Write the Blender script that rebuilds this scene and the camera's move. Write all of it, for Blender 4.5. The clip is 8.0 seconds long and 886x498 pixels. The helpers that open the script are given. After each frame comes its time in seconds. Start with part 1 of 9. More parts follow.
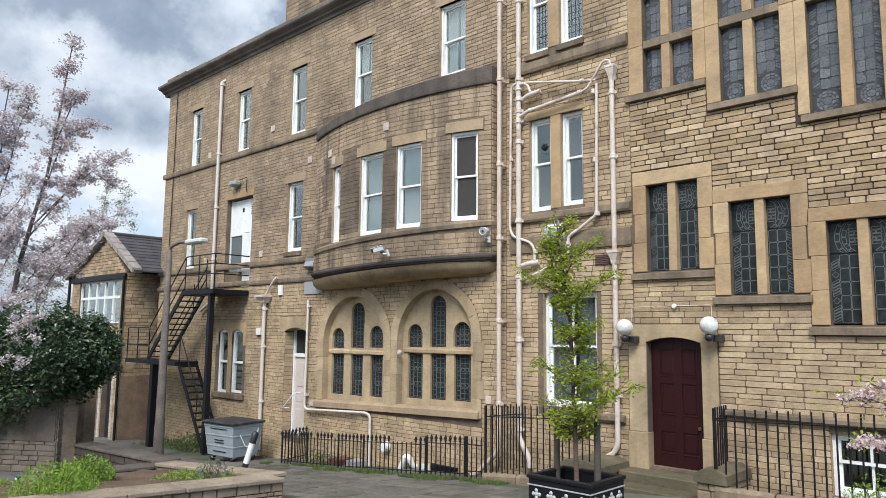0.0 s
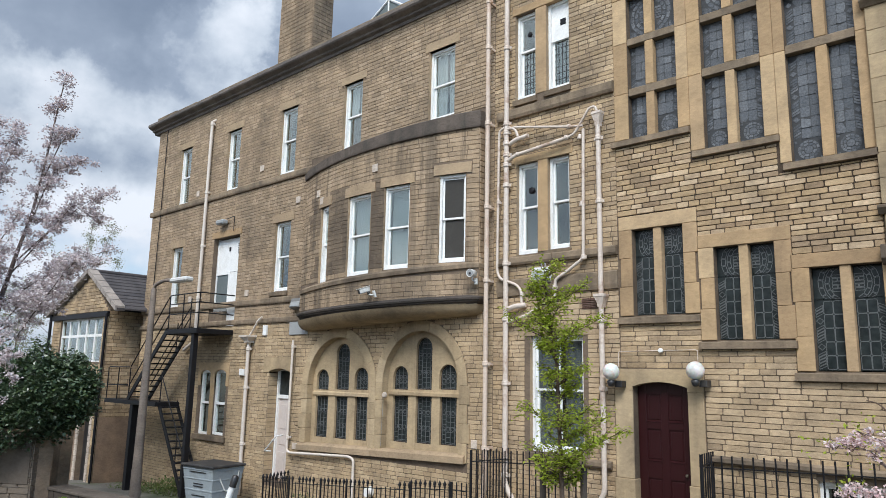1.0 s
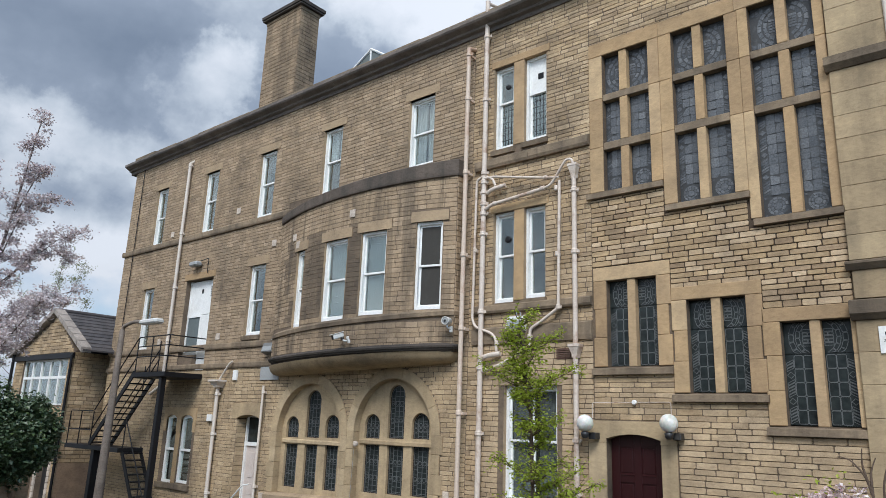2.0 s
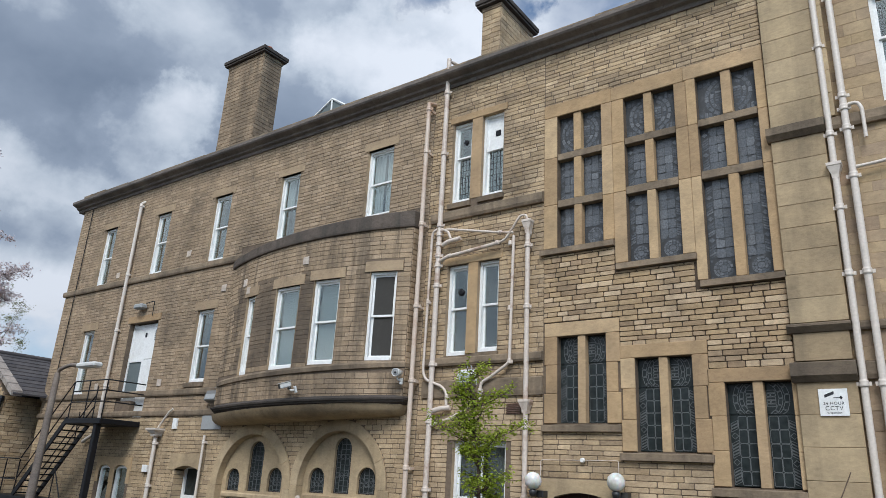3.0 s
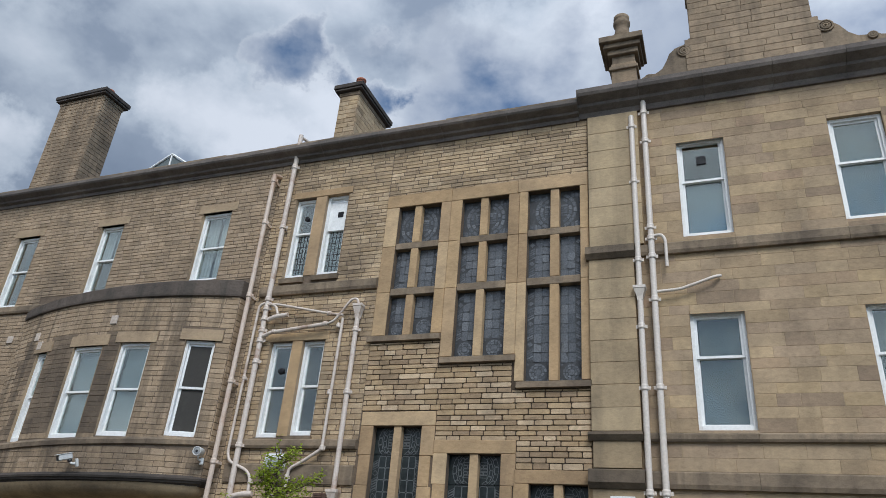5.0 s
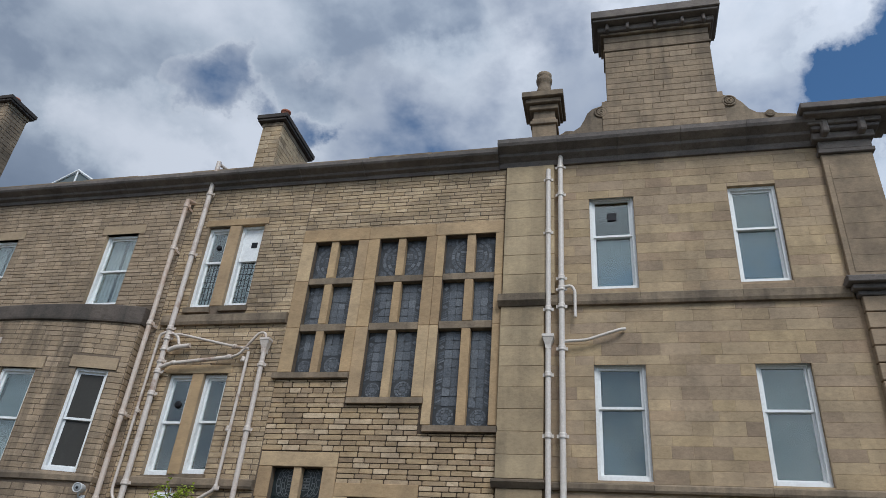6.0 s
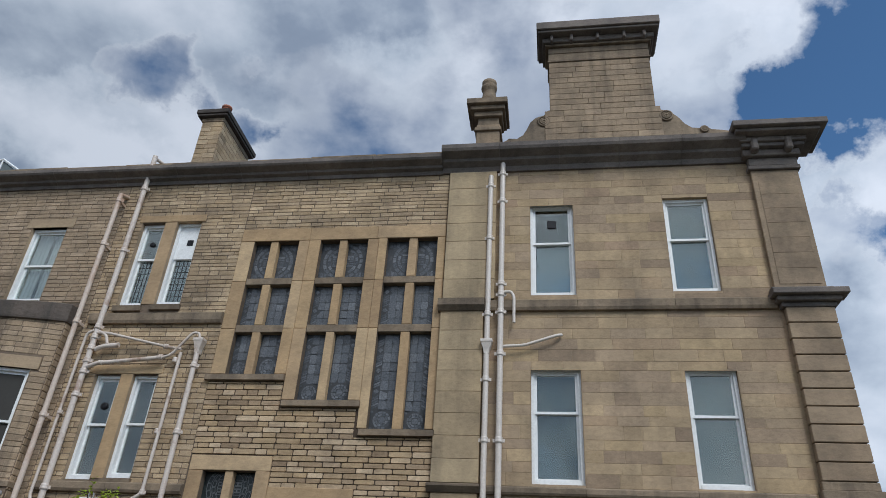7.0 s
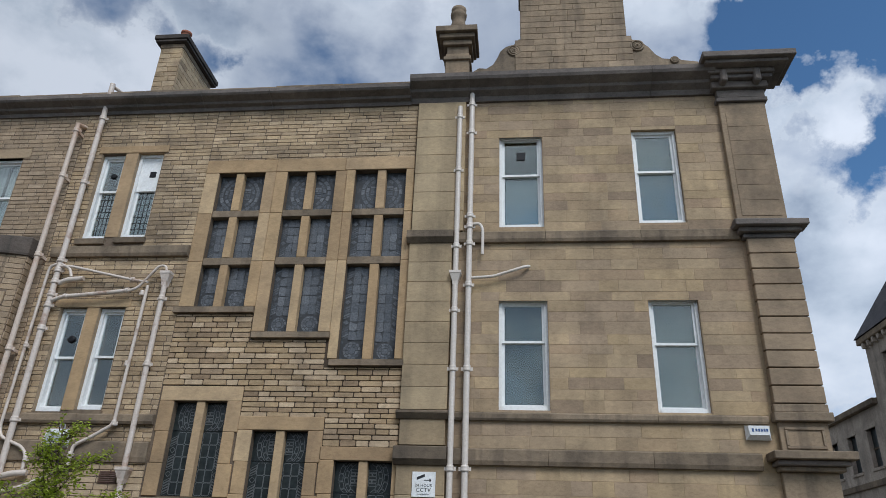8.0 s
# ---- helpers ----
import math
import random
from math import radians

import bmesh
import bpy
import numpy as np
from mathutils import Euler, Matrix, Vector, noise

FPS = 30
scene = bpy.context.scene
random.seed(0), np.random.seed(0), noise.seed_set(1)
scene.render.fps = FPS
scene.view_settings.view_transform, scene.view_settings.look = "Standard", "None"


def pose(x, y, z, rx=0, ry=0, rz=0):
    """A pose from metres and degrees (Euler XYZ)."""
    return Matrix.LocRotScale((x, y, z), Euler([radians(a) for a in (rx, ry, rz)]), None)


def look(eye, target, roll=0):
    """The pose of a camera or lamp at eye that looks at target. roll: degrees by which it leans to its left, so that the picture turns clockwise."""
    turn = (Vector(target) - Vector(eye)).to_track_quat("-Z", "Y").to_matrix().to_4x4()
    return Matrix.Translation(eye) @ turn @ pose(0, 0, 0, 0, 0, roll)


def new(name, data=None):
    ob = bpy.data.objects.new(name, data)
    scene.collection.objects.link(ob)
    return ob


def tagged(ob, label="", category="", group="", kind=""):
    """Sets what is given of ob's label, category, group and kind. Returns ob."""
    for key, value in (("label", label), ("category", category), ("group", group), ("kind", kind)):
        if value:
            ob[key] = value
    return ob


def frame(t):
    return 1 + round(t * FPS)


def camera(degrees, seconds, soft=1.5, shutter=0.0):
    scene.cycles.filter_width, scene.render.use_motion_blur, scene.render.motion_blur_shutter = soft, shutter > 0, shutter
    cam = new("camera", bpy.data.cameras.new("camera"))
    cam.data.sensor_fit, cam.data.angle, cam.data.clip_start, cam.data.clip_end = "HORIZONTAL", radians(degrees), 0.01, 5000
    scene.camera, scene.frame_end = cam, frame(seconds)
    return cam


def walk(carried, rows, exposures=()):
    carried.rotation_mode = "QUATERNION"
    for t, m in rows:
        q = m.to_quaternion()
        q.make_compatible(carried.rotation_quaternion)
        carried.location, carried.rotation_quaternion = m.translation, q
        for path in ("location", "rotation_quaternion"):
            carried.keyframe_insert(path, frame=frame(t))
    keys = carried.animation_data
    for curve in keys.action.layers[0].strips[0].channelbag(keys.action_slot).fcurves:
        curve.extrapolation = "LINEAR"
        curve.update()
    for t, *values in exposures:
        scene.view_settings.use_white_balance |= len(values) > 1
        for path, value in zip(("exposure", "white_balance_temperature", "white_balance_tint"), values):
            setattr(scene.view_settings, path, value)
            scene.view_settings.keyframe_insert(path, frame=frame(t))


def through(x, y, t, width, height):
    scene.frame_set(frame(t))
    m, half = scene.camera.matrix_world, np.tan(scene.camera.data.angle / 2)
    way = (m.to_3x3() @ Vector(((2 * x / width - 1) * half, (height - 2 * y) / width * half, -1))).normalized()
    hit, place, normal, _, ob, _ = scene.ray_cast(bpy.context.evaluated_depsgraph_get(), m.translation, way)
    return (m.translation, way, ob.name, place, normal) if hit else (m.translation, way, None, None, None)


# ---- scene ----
cam = camera(64.5, 8.0, soft=0.75)
EYE = (0.0, -12.16, 3.5)
# seconds, yaw to the left of straight at the facade, pitch up, roll
TURNS = [
    (0.0, 43.35, 6.74, 0.63),
    (0.5, 42.91, 8.39, 0.89),
    (1.0, 42.35, 10.15, 1.21),
    (1.2, 42.05, 10.88, 1.38),
    (2.3, 39.58, 15.30, 2.38),
    (2.5, 38.86, 16.16, 2.58),
    (3.0, 36.78, 18.39, 3.11),
    (3.5, 34.09, 20.50, 3.55),
    (4.0, 30.71, 22.45, 4.11),
    (4.5, 26.85, 24.29, 4.60),
    (4.7, 25.20, 25.02, 4.75),
    (5.8, 16.57, 29.35, 5.05),
    (6.0, 15.28, 30.07, 5.06),
    (6.5, 12.33, 31.24, 4.63),
    (7.0, 9.79, 30.73, 3.79),
    (7.5, 7.79, 28.52, 2.82),
    (8.0, 6.60, 25.34, 2.21),
]


def aim(yaw, pitch):
    a, b = radians(yaw), radians(pitch)
    return (EYE[0] - math.sin(a) * math.cos(b), EYE[1] + math.cos(a) * math.cos(b), EYE[2] + math.sin(b))


walk(cam, [(t, look(EYE, aim(y, p), r)) for t, y, p, r in TURNS], exposures=[(0.0, 0.39, 6250, 10), (1.0, 0.25, 6200, 10), (2.5, 0.0, 6120, 10), (4.5, -0.13, 6050, 10), (6.5, -0.47, 5950, 10), (8.0, -0.42, 5950, 10)])

# ---- world and sun ----
SUN_EL, SUN_AZ = 48.0, 150.0   # azimuth: clockwise from +y
world = bpy.data.worlds.new("sky")
scene.world = world
world.use_nodes = True
wn, wl = world.node_tree.nodes, world.node_tree.links
wn.clear()


def wnode(kind, **sets):
    n = wn.new(kind)
    for key, value in sets.items():
        n.inputs[key].default_value = value
    return n


sky = wn.new("ShaderNodeTexSky")
sky.sky_type = "NISHITA"
sky.sun_disc = False
sky.sun_elevation, sky.sun_rotation = radians(SUN_EL), radians(SUN_AZ)
sky.air_density, sky.dust_density, sky.ozone_density = 1.0, 0.6, 1.6
tc = wn.new("ShaderNodeTexCoord")
sep = wn.new("ShaderNodeSeparateXYZ")
wl.new(tc.outputs["Generated"], sep.inputs[0])


def wmath(op, a, b=None, c=None):
    n = wn.new("ShaderNodeMath")
    n.operation = op
    for i, v in enumerate((a, b, c)):
        if v is None:
            continue
        if isinstance(v, (int, float)):
            n.inputs[i].default_value = v
        else:
            wl.new(v, n.inputs[i])
    return n.outputs[0]


# clouds: heaps of several sizes over the whole dome, thinner towards the east
def wnoise(scale, detail, rough, shift, distort=0.0):
    m = wn.new("ShaderNodeMapping")
    m.inputs["Location"].default_value = shift
    m.inputs["Scale"].default_value = (1.0, 1.0, 1.5)
    m.inputs["Rotation"].default_value = (0, 0, radians(4))
    wl.new(tc.outputs["Generated"], m.inputs["Vector"])
    n = wn.new("ShaderNodeTexNoise")
    n.inputs["Scale"].default_value, n.inputs["Detail"].default_value = scale, detail
    n.inputs["Roughness"].default_value, n.inputs["Distortion"].default_value = rough, distort
    wl.new(m.outputs[0], n.inputs["Vector"])
    return n.outputs["Fac"]


def wramp(fac, stops):
    n = wn.new("ShaderNodeValToRGB")
    r = n.color_ramp
    while len(r.elements) < len(stops):
        r.elements.new(0.5)
    for e, (p, c) in zip(r.elements, stops):
        e.position, e.color = p, (*c, 1)
    wl.new(fac, n.inputs[0])
    return n.outputs[0]


# cloud banks and gaps: azimuth clockwise from +y, elevation, radius (degrees), cover, brightness
BANKS = [
    (-69, 19.5, 5.0, 0.0, 0.09), (-69, 27.5, 6.5, 0.0, -0.07), (-68, 15.0, 3.0, 0.0, -0.05), (-67.5, 11, 4.0, 0.0, 0.06), (-61.5, 25, 4.2, 0.0, 0.12),
    (-59, 32.5, 5.0, 0.0, -0.05), (-46, 33, 4.5, 0.0, 0.09), (-40, 39.8, 3.4, -0.155, 0.0), (-30.5, 39, 3.1, -0.145, 0.0), (-12.5, 41.5, 5.5, 0.03, 0.08),
    (-22, 47, 6.0, 0.04, -0.04), (-38, 35, 3.2, 0.0, 0.05), (17, 43, 6.0, 0.06, 0.03), (25, 44, 4.0, 0.07, 0.05), (31, 40, 5.5, -0.17, 0.0),
    (23.5, 39.3, 3.0, -0.10, 0.0), (26.3, 35, 3.2, 0.14, 0.08), (23.8, 20, 7.0, 0.15, 0.07), (29.5, 28.4, 3.4, -0.12, 0.0),
]
ragged = wn.new("ShaderNodeTexNoise")
ragged.inputs["Scale"].default_value, ragged.inputs["Detail"].default_value, ragged.inputs["Roughness"].default_value = 7.0, 8, 0.6
wl.new(tc.outputs["Generated"], ragged.inputs["Vector"])
swirl = wn.new("ShaderNodeVectorMath")
swirl.operation = "MULTIPLY_ADD"
swirl.inputs[1].default_value = (0.30, 0.30, 0.30)
wl.new(ragged.outputs["Color"], swirl.inputs[0])
back_off = wn.new("ShaderNodeVectorMath")
back_off.operation = "SUBTRACT"
back_off.inputs[1].default_value = (0.15, 0.15, 0.15)
wl.new(tc.outputs["Generated"], back_off.inputs[0])
wl.new(back_off.outputs[0], swirl.inputs[2])
unit = wn.new("ShaderNodeVectorMath")
unit.operation = "NORMALIZE"
wl.new(swirl.outputs[0], unit.inputs[0])


def bank_sums():
    more, light = 0.0, 0.0
    for az, el, r, dc, db in BANKS:
        a, e = radians(az), radians(el)
        d = wn.new("ShaderNodeVectorMath")
        d.operation = "DOT_PRODUCT"
        d.inputs[1].default_value = (math.sin(a) * math.cos(e), math.cos(a) * math.cos(e), math.sin(e))
        wl.new(unit.outputs[0], d.inputs[0])
        mr = wn.new("ShaderNodeMapRange")
        mr.interpolation_type = "SMOOTHSTEP"
        mr.inputs["From Min"].default_value, mr.inputs["From Max"].default_value = math.cos(radians(r * 1.35)), math.cos(radians(r * 0.25))
        wl.new(d.outputs["Value"], mr.inputs["Value"])
        if dc:
            more = wmath("MULTIPLY_ADD", mr.outputs[0], dc, more)
        if db:
            light = wmath("MULTIPLY_ADD", mr.outputs[0], db, light)
    return more, light


more, light = bank_sums()
east = wmath("MAXIMUM", wmath("ADD", sep.outputs[0], wmath("MULTIPLY", sep.outputs[2], 0.25)), -0.4)
cover = wmath("SUBTRACT", wnoise(2.6, 9, 0.52, (3.1, 1.7, 0.4), 0.0), wmath("MULTIPLY", east, 0.19))
cover = wmath("ADD", cover, more)
mask = wramp(cover, [(0.32, (0, 0, 0)), (0.46, (1, 1, 1))])
puff = wmath("ADD", wmath("MULTIPLY_ADD", wnoise(3.2, 9, 0.52, (5.7, 1.2, 7.4), 0.0), 0.75, 0.125), light)
cloud = wramp(puff, [(0.30, (3.2, 4.0, 5.3)), (0.44, (4.9, 5.8, 7.2)), (0.505, (8.4, 9.3, 10.4)), (0.60, (12.3, 12.8, 13.6))])
edge = wramp(cover, [(0.40, (0.85, 0.85, 0.85)), (0.50, (0, 0, 0))])
lit = wn.new("ShaderNodeMix")
lit.data_type = "RGBA"
lit.inputs[7].default_value = (11.2, 11.6, 12.2, 1)
wl.new(edge, lit.inputs[0]), wl.new(cloud, lit.inputs[6])
blue = wn.new("ShaderNodeMix")
blue.data_type, blue.blend_type = "RGBA", "MULTIPLY"
blue.inputs[0].default_value, blue.inputs[7].default_value = 1.0, (1.2, 1.58, 1.75, 1)
wl.new(sky.outputs[0], blue.inputs[6])
mix = wn.new("ShaderNodeMix")
mix.data_type = "RGBA"
wl.new(mask, mix.inputs[0]), wl.new(blue.outputs[2], mix.inputs[6]), wl.new(lit.outputs[2], mix.inputs[7])
back = wn.new("ShaderNodeBackground")
back.inputs["Strength"].default_value = 0.078
# brighter towards the sun's side
glow = wn.new("ShaderNodeVectorMath")
glow.operation = "SCALE"
wl.new(mix.outputs[2], glow.inputs[0])
wl.new(wmath("ADD", wmath("MULTIPLY_ADD", wmath("MAXIMUM", wmath("MULTIPLY", sep.outputs[1], -1.0), 0.0), 0.5, wmath("MULTIPLY", sep.outputs[0], 0.26)), 1.0), glow.inputs["Scale"])
wl.new(glow.outputs[0], back.inputs["Color"])
wout = wn.new("ShaderNodeOutputWorld")
wl.new(back.outputs[0], wout.inputs["Surface"])

sun = new("sun", bpy.data.lights.new("sun", "SUN"))
sun.data.energy, sun.data.angle, sun.data.color = 3.05, radians(25), (1.0, 0.965, 0.90)
ea, aa = radians(SUN_EL), radians(SUN_AZ)
sun.matrix_world = look((30 * math.sin(aa), 30 * math.cos(aa), 40), (30 * math.sin(aa) - math.sin(aa) * math.cos(ea), 30 * math.cos(aa) - math.cos(aa) * math.cos(ea), 40 - math.sin(ea)))


# ---- materials ----
def material(name):
    m = bpy.data.materials.new(name)
    m.use_nodes = True
    nt = m.node_tree
    return m, nt, nt.nodes, nt.links, nt.nodes["Principled BSDF"]


def ramp(nt, fac, stops):
    n = nt.nodes.new("ShaderNodeValToRGB")
    r = n.color_ramp
    while len(r.elements) < len(stops):
        r.elements.new(0.5)
    for e, (p, c) in zip(r.elements, stops):
        e.position, e.color = p, (*c, 1)
    nt.links.new(fac, n.inputs[0])
    return n.outputs[0]


def noise_tex(nt, scale, detail=4, rough=0.55, stretch=(1, 1, 1), distort=0.0):
    co = nt.nodes.new("ShaderNodeNewGeometry")
    mp = nt.nodes.new("ShaderNodeMapping")
    mp.inputs["Scale"].default_value = stretch
    nt.links.new(co.outputs["Position"], mp.inputs["Vector"])
    n = nt.nodes.new("ShaderNodeTexNoise")
    n.inputs["Scale"].default_value, n.inputs["Detail"].default_value = scale, detail
    n.inputs["Roughness"].default_value, n.inputs["Distortion"].default_value = rough, distort
    nt.links.new(mp.outputs[0], n.inputs["Vector"])
    return n.outputs["Fac"]


def mixed(nt, fac, a, b, mode="MIX"):
    n = nt.nodes.new("ShaderNodeMix")
    n.data_type, n.blend_type = "RGBA", mode
    for sock, v in ((n.inputs[0], fac), (n.inputs[6], a), (n.inputs[7], b)):
        if isinstance(v, (int, float)):
            sock.default_value = v
        elif isinstance(v, tuple):
            sock.default_value = (*v, 1)
        else:
            nt.links.new(v, sock)
    return n.outputs[2]


def bump(nt, bsdf, height, strength=0.3, distance=0.01):
    b = nt.nodes.new("ShaderNodeBump")
    b.inputs["Strength"].default_value, b.inputs["Distance"].default_value = strength, distance
    nt.links.new(height, b.inputs["Height"])
    nt.links.new(b.outputs[0], bsdf.inputs["Normal"])


def stone(name, cols, per="island", soot=0.5, soot_col=(0.06, 0.05, 0.042), rough=0.92, grain=60, relief=0.35, blotch=0.35, soot_at=0.56, grey=0.03, streak=0.24, speck=1.0, runs=0.0):
    """Sandstone: tone by piece, blotches, soot stains with their own shape, fine grain."""
    m, nt, n, l, b = material(name)
    cols = [tuple((1 - grey) * v + grey * (0.45 * c[0] + 0.45 * c[1] + 0.1 * c[2]) * t for v, t in zip(c, (1.04, 0.97, 0.93))) for c in cols]
    cols = [(c[0] * 1.085, c[1] * 1.03, c[2] * 1.055) for c in cols]
    g, o = n.new("ShaderNodeNewGeometry"), n.new("ShaderNodeObjectInfo")
    if per == "island":
        both = n.new("ShaderNodeMath")
        both.operation = "ADD"
        l.new(g.outputs["Random Per Island"], both.inputs[0]), l.new(o.outputs["Random"], both.inputs[1])
        wrap = n.new("ShaderNodeMath")
        wrap.operation = "FRACT"
        l.new(both.outputs[0], wrap.inputs[0])
        rnd = wrap.outputs[0]
    else:
        rnd = o.outputs["Random"]
    k = len(cols)
    base = ramp(nt, rnd, [(i / (k - 1), c) for i, c in enumerate(cols)])
    bl = ramp(nt, noise_tex(nt, 1.7, 6, 0.6), [(0.3, (1 - blotch,) * 3), (0.7, (1.12, 1.1, 1.06))])
    c = mixed(nt, 1.0, base, bl, "MULTIPLY")
    st = ramp(nt, noise_tex(nt, 0.45, 7, 0.62, (1, 1, 0.55), 0.4), [(soot_at, (0, 0, 0)), (soot_at + 0.17, (soot,) * 3)])
    c = mixed(nt, st, c, soot_col)
    if runs:
        rn = ramp(nt, noise_tex(nt, 1.0, 6, 0.6, (2.6, 2.6, 0.22), 0.3), [(0.49, (0, 0, 0)), (0.62, (runs,) * 3)])
        c = mixed(nt, rn, c, soot_col)
    gr = noise_tex(nt, grain, 3, 0.6)
    c = mixed(nt, 1.0, c, ramp(nt, gr, [(0.25, (1 - 0.20 * speck,) * 3), (0.75, (1 + 0.12 * speck,) * 3)]), "MULTIPLY")
    bed = noise_tex(nt, 10, 6, 0.68, (1, 1, 2.0), 0.6)
    c = mixed(nt, 1.0, c, ramp(nt, bed, [(0.28, (1 - streak, 1 - streak * 1.08, 1 - streak * 1.15)), (0.5, (1, 1, 1)), (0.72, (1.16, 1.15, 1.12))]), "MULTIPLY")
    l.new(c, b.inputs["Base Color"])
    b.inputs["Roughness"].default_value = rough
    b.inputs["Specular IOR Level"].default_value = 0.2
    bump(nt, b, mixed(nt, 0.65 + 0.35 * (1 - speck), gr, bed), relief * 1.5, 0.014)
    return m


def paint(name, col, rough=0.45, wear=0.25, wear_col=(0.25, 0.22, 0.18), metal=0.0, scale=3.0, coat=0.0, gloss=0.5):
    m, nt, n, l, b = material(name)
    d = ramp(nt, noise_tex(nt, scale, 6, 0.65), [(0.52, (0, 0, 0)), (0.75, (wear,) * 3)])
    v = ramp(nt, noise_tex(nt, 25, 3), [(0.3, (0.9,) * 3), (0.7, (1.06,) * 3)])
    l.new(mixed(nt, d, mixed(nt, 1.0, col, v, "MULTIPLY"), wear_col), b.inputs["Base Color"])
    b.inputs["Roughness"].default_value, b.inputs["Metallic"].default_value = rough, metal
    b.inputs["Coat Weight"].default_value, b.inputs["Specular IOR Level"].default_value = coat, gloss
    bump(nt, b, noise_tex(nt, 40, 4), 0.12, 0.004)
    return m


BUFF = [(0.345, 0.268, 0.16), (0.465, 0.366, 0.222), (0.41, 0.322, 0.193), (0.54, 0.436, 0.278), (0.32, 0.252, 0.16), (0.50, 0.40, 0.25)]
MAT_STONE_MAIN = stone("weathered_coursed_stone", [(0.285, 0.225, 0.145), (0.355, 0.28, 0.18), (0.315, 0.248, 0.16), (0.40, 0.32, 0.213), (0.265, 0.21, 0.138)], soot=0.5, soot_at=0.52, relief=0.5, blotch=0.28, streak=0.2, grey=0.04, runs=0.10)
MAT_STONE = stone("coursed_stone", BUFF, soot=0.62, soot_at=0.545, relief=0.5, blotch=0.42)
# yellower stone, also lightened to make up for weak bounced light under the bow
MAT_STONE_LOW = stone("yellow_coursed_stone", [(0.345, 0.27, 0.162), (0.435, 0.345, 0.208), (0.385, 0.305, 0.184), (0.485, 0.392, 0.245), (0.32, 0.252, 0.155)], soot=0.45, soot_at=0.55, relief=0.5, blotch=0.28, streak=0.22, runs=0.08)
MAT_STONE_SOOTY = stone("soot_stained_stone", [(0.19, 0.152, 0.105), (0.25, 0.20, 0.135), (0.215, 0.172, 0.117)], soot=0.5, soot_at=0.43, relief=0.5, runs=0.45)
MAT_STONE_BOW = stone("streaked_bow_stone", [(0.285, 0.225, 0.145), (0.355, 0.28, 0.18), (0.315, 0.248, 0.16), (0.40, 0.32, 0.213), (0.265, 0.21, 0.138)], soot=0.45, soot_at=0.53, relief=0.5, blotch=0.28, streak=0.2, runs=0.6)
MAT_ARCH = stone("pale_arch_stone", [(0.365, 0.295, 0.178), (0.41, 0.336, 0.205), (0.32, 0.257, 0.155), (0.385, 0.31, 0.187), (0.445, 0.368, 0.232)], soot=0.45, relief=0.15, soot_at=0.55, blotch=0.22, streak=0.16, speck=0.4, runs=0.2)
MAT_STONE_OBJ = stone("coursed_stone_piece", [(0.265, 0.20, 0.125), (0.43, 0.328, 0.187), (0.365, 0.28, 0.162), (0.56, 0.452, 0.295), (0.31, 0.236, 0.146), (0.465, 0.36, 0.21)], per="object", soot=0.4, soot_at=0.6)
MAT_STONE_PLAIN = stone("coursed_stone_plain_piece", [(0.395, 0.312, 0.192), (0.47, 0.375, 0.235), (0.43, 0.34, 0.212), (0.51, 0.412, 0.265), (0.375, 0.297, 0.186)], per="object", soot=0.4, soot_at=0.58)
MAT_MORTAR = stone("mortar", [(0.165, 0.132, 0.095), (0.165, 0.132, 0.095)], soot=0.5, grain=90)
MAT_MORTAR_DARK = stone("open_joint", [(0.075, 0.058, 0.041), (0.075, 0.058, 0.041)], soot=0.4, grain=90)
MAT_ASHLAR = stone("ashlar", [(0.335, 0.262, 0.16), (0.405, 0.322, 0.195), (0.34, 0.270, 0.178), (0.435, 0.342, 0.20), (0.36, 0.284, 0.188), (0.275, 0.214, 0.143), (0.40, 0.314, 0.18), (0.33, 0.248, 0.165)], soot=0.42, relief=0.15, soot_at=0.565, blotch=0.3, streak=0.17, speck=0.4, runs=0.10)
MAT_ASHLAR_SOOTY = stone("sooty_ashlar", [(0.25, 0.198, 0.132), (0.32, 0.256, 0.168), (0.275, 0.217, 0.142), (0.37, 0.298, 0.20)], soot=0.55, relief=0.2, soot_at=0.49, blotch=0.3, speck=0.4, runs=0.35)
MAT_MORTAR_S = stone("brown_mortar", [(0.15, 0.12, 0.085), (0.15, 0.12, 0.085)], soot=0.5, grain=90)
MAT_DRESSED = stone("dressed_stone", [(0.385, 0.278, 0.15), (0.43, 0.318, 0.173), (0.32, 0.232, 0.13), (0.40, 0.296, 0.163), (0.475, 0.367, 0.215), (0.36, 0.262, 0.148)], soot=0.5, relief=0.15, soot_at=0.55, blotch=0.25, streak=0.18, speck=0.4)
MAT_LINTEL = stone("weathered_lintel_stone", [(0.30, 0.236, 0.15), (0.345, 0.274, 0.175), (0.32, 0.253, 0.16)], soot=0.45, soot_at=0.53, relief=0.2, blotch=0.25, streak=0.18, speck=0.5)
MAT_PIER = stone("brown_pier_stone", [(0.27, 0.212, 0.14), (0.315, 0.25, 0.165), (0.29, 0.23, 0.15)], soot=0.45, soot_at=0.5, relief=0.2, streak=0.18, speck=0.4)
MAT_FAR = stone("grey_town_stone", [(0.40, 0.355, 0.285), (0.44, 0.39, 0.315)], soot=0.35, runs=0.25)
MAT_BED = stone("buff_bed_stone", [(0.27, 0.222, 0.15), (0.35, 0.288, 0.195), (0.31, 0.255, 0.175), (0.40, 0.335, 0.235)], soot=0.45)
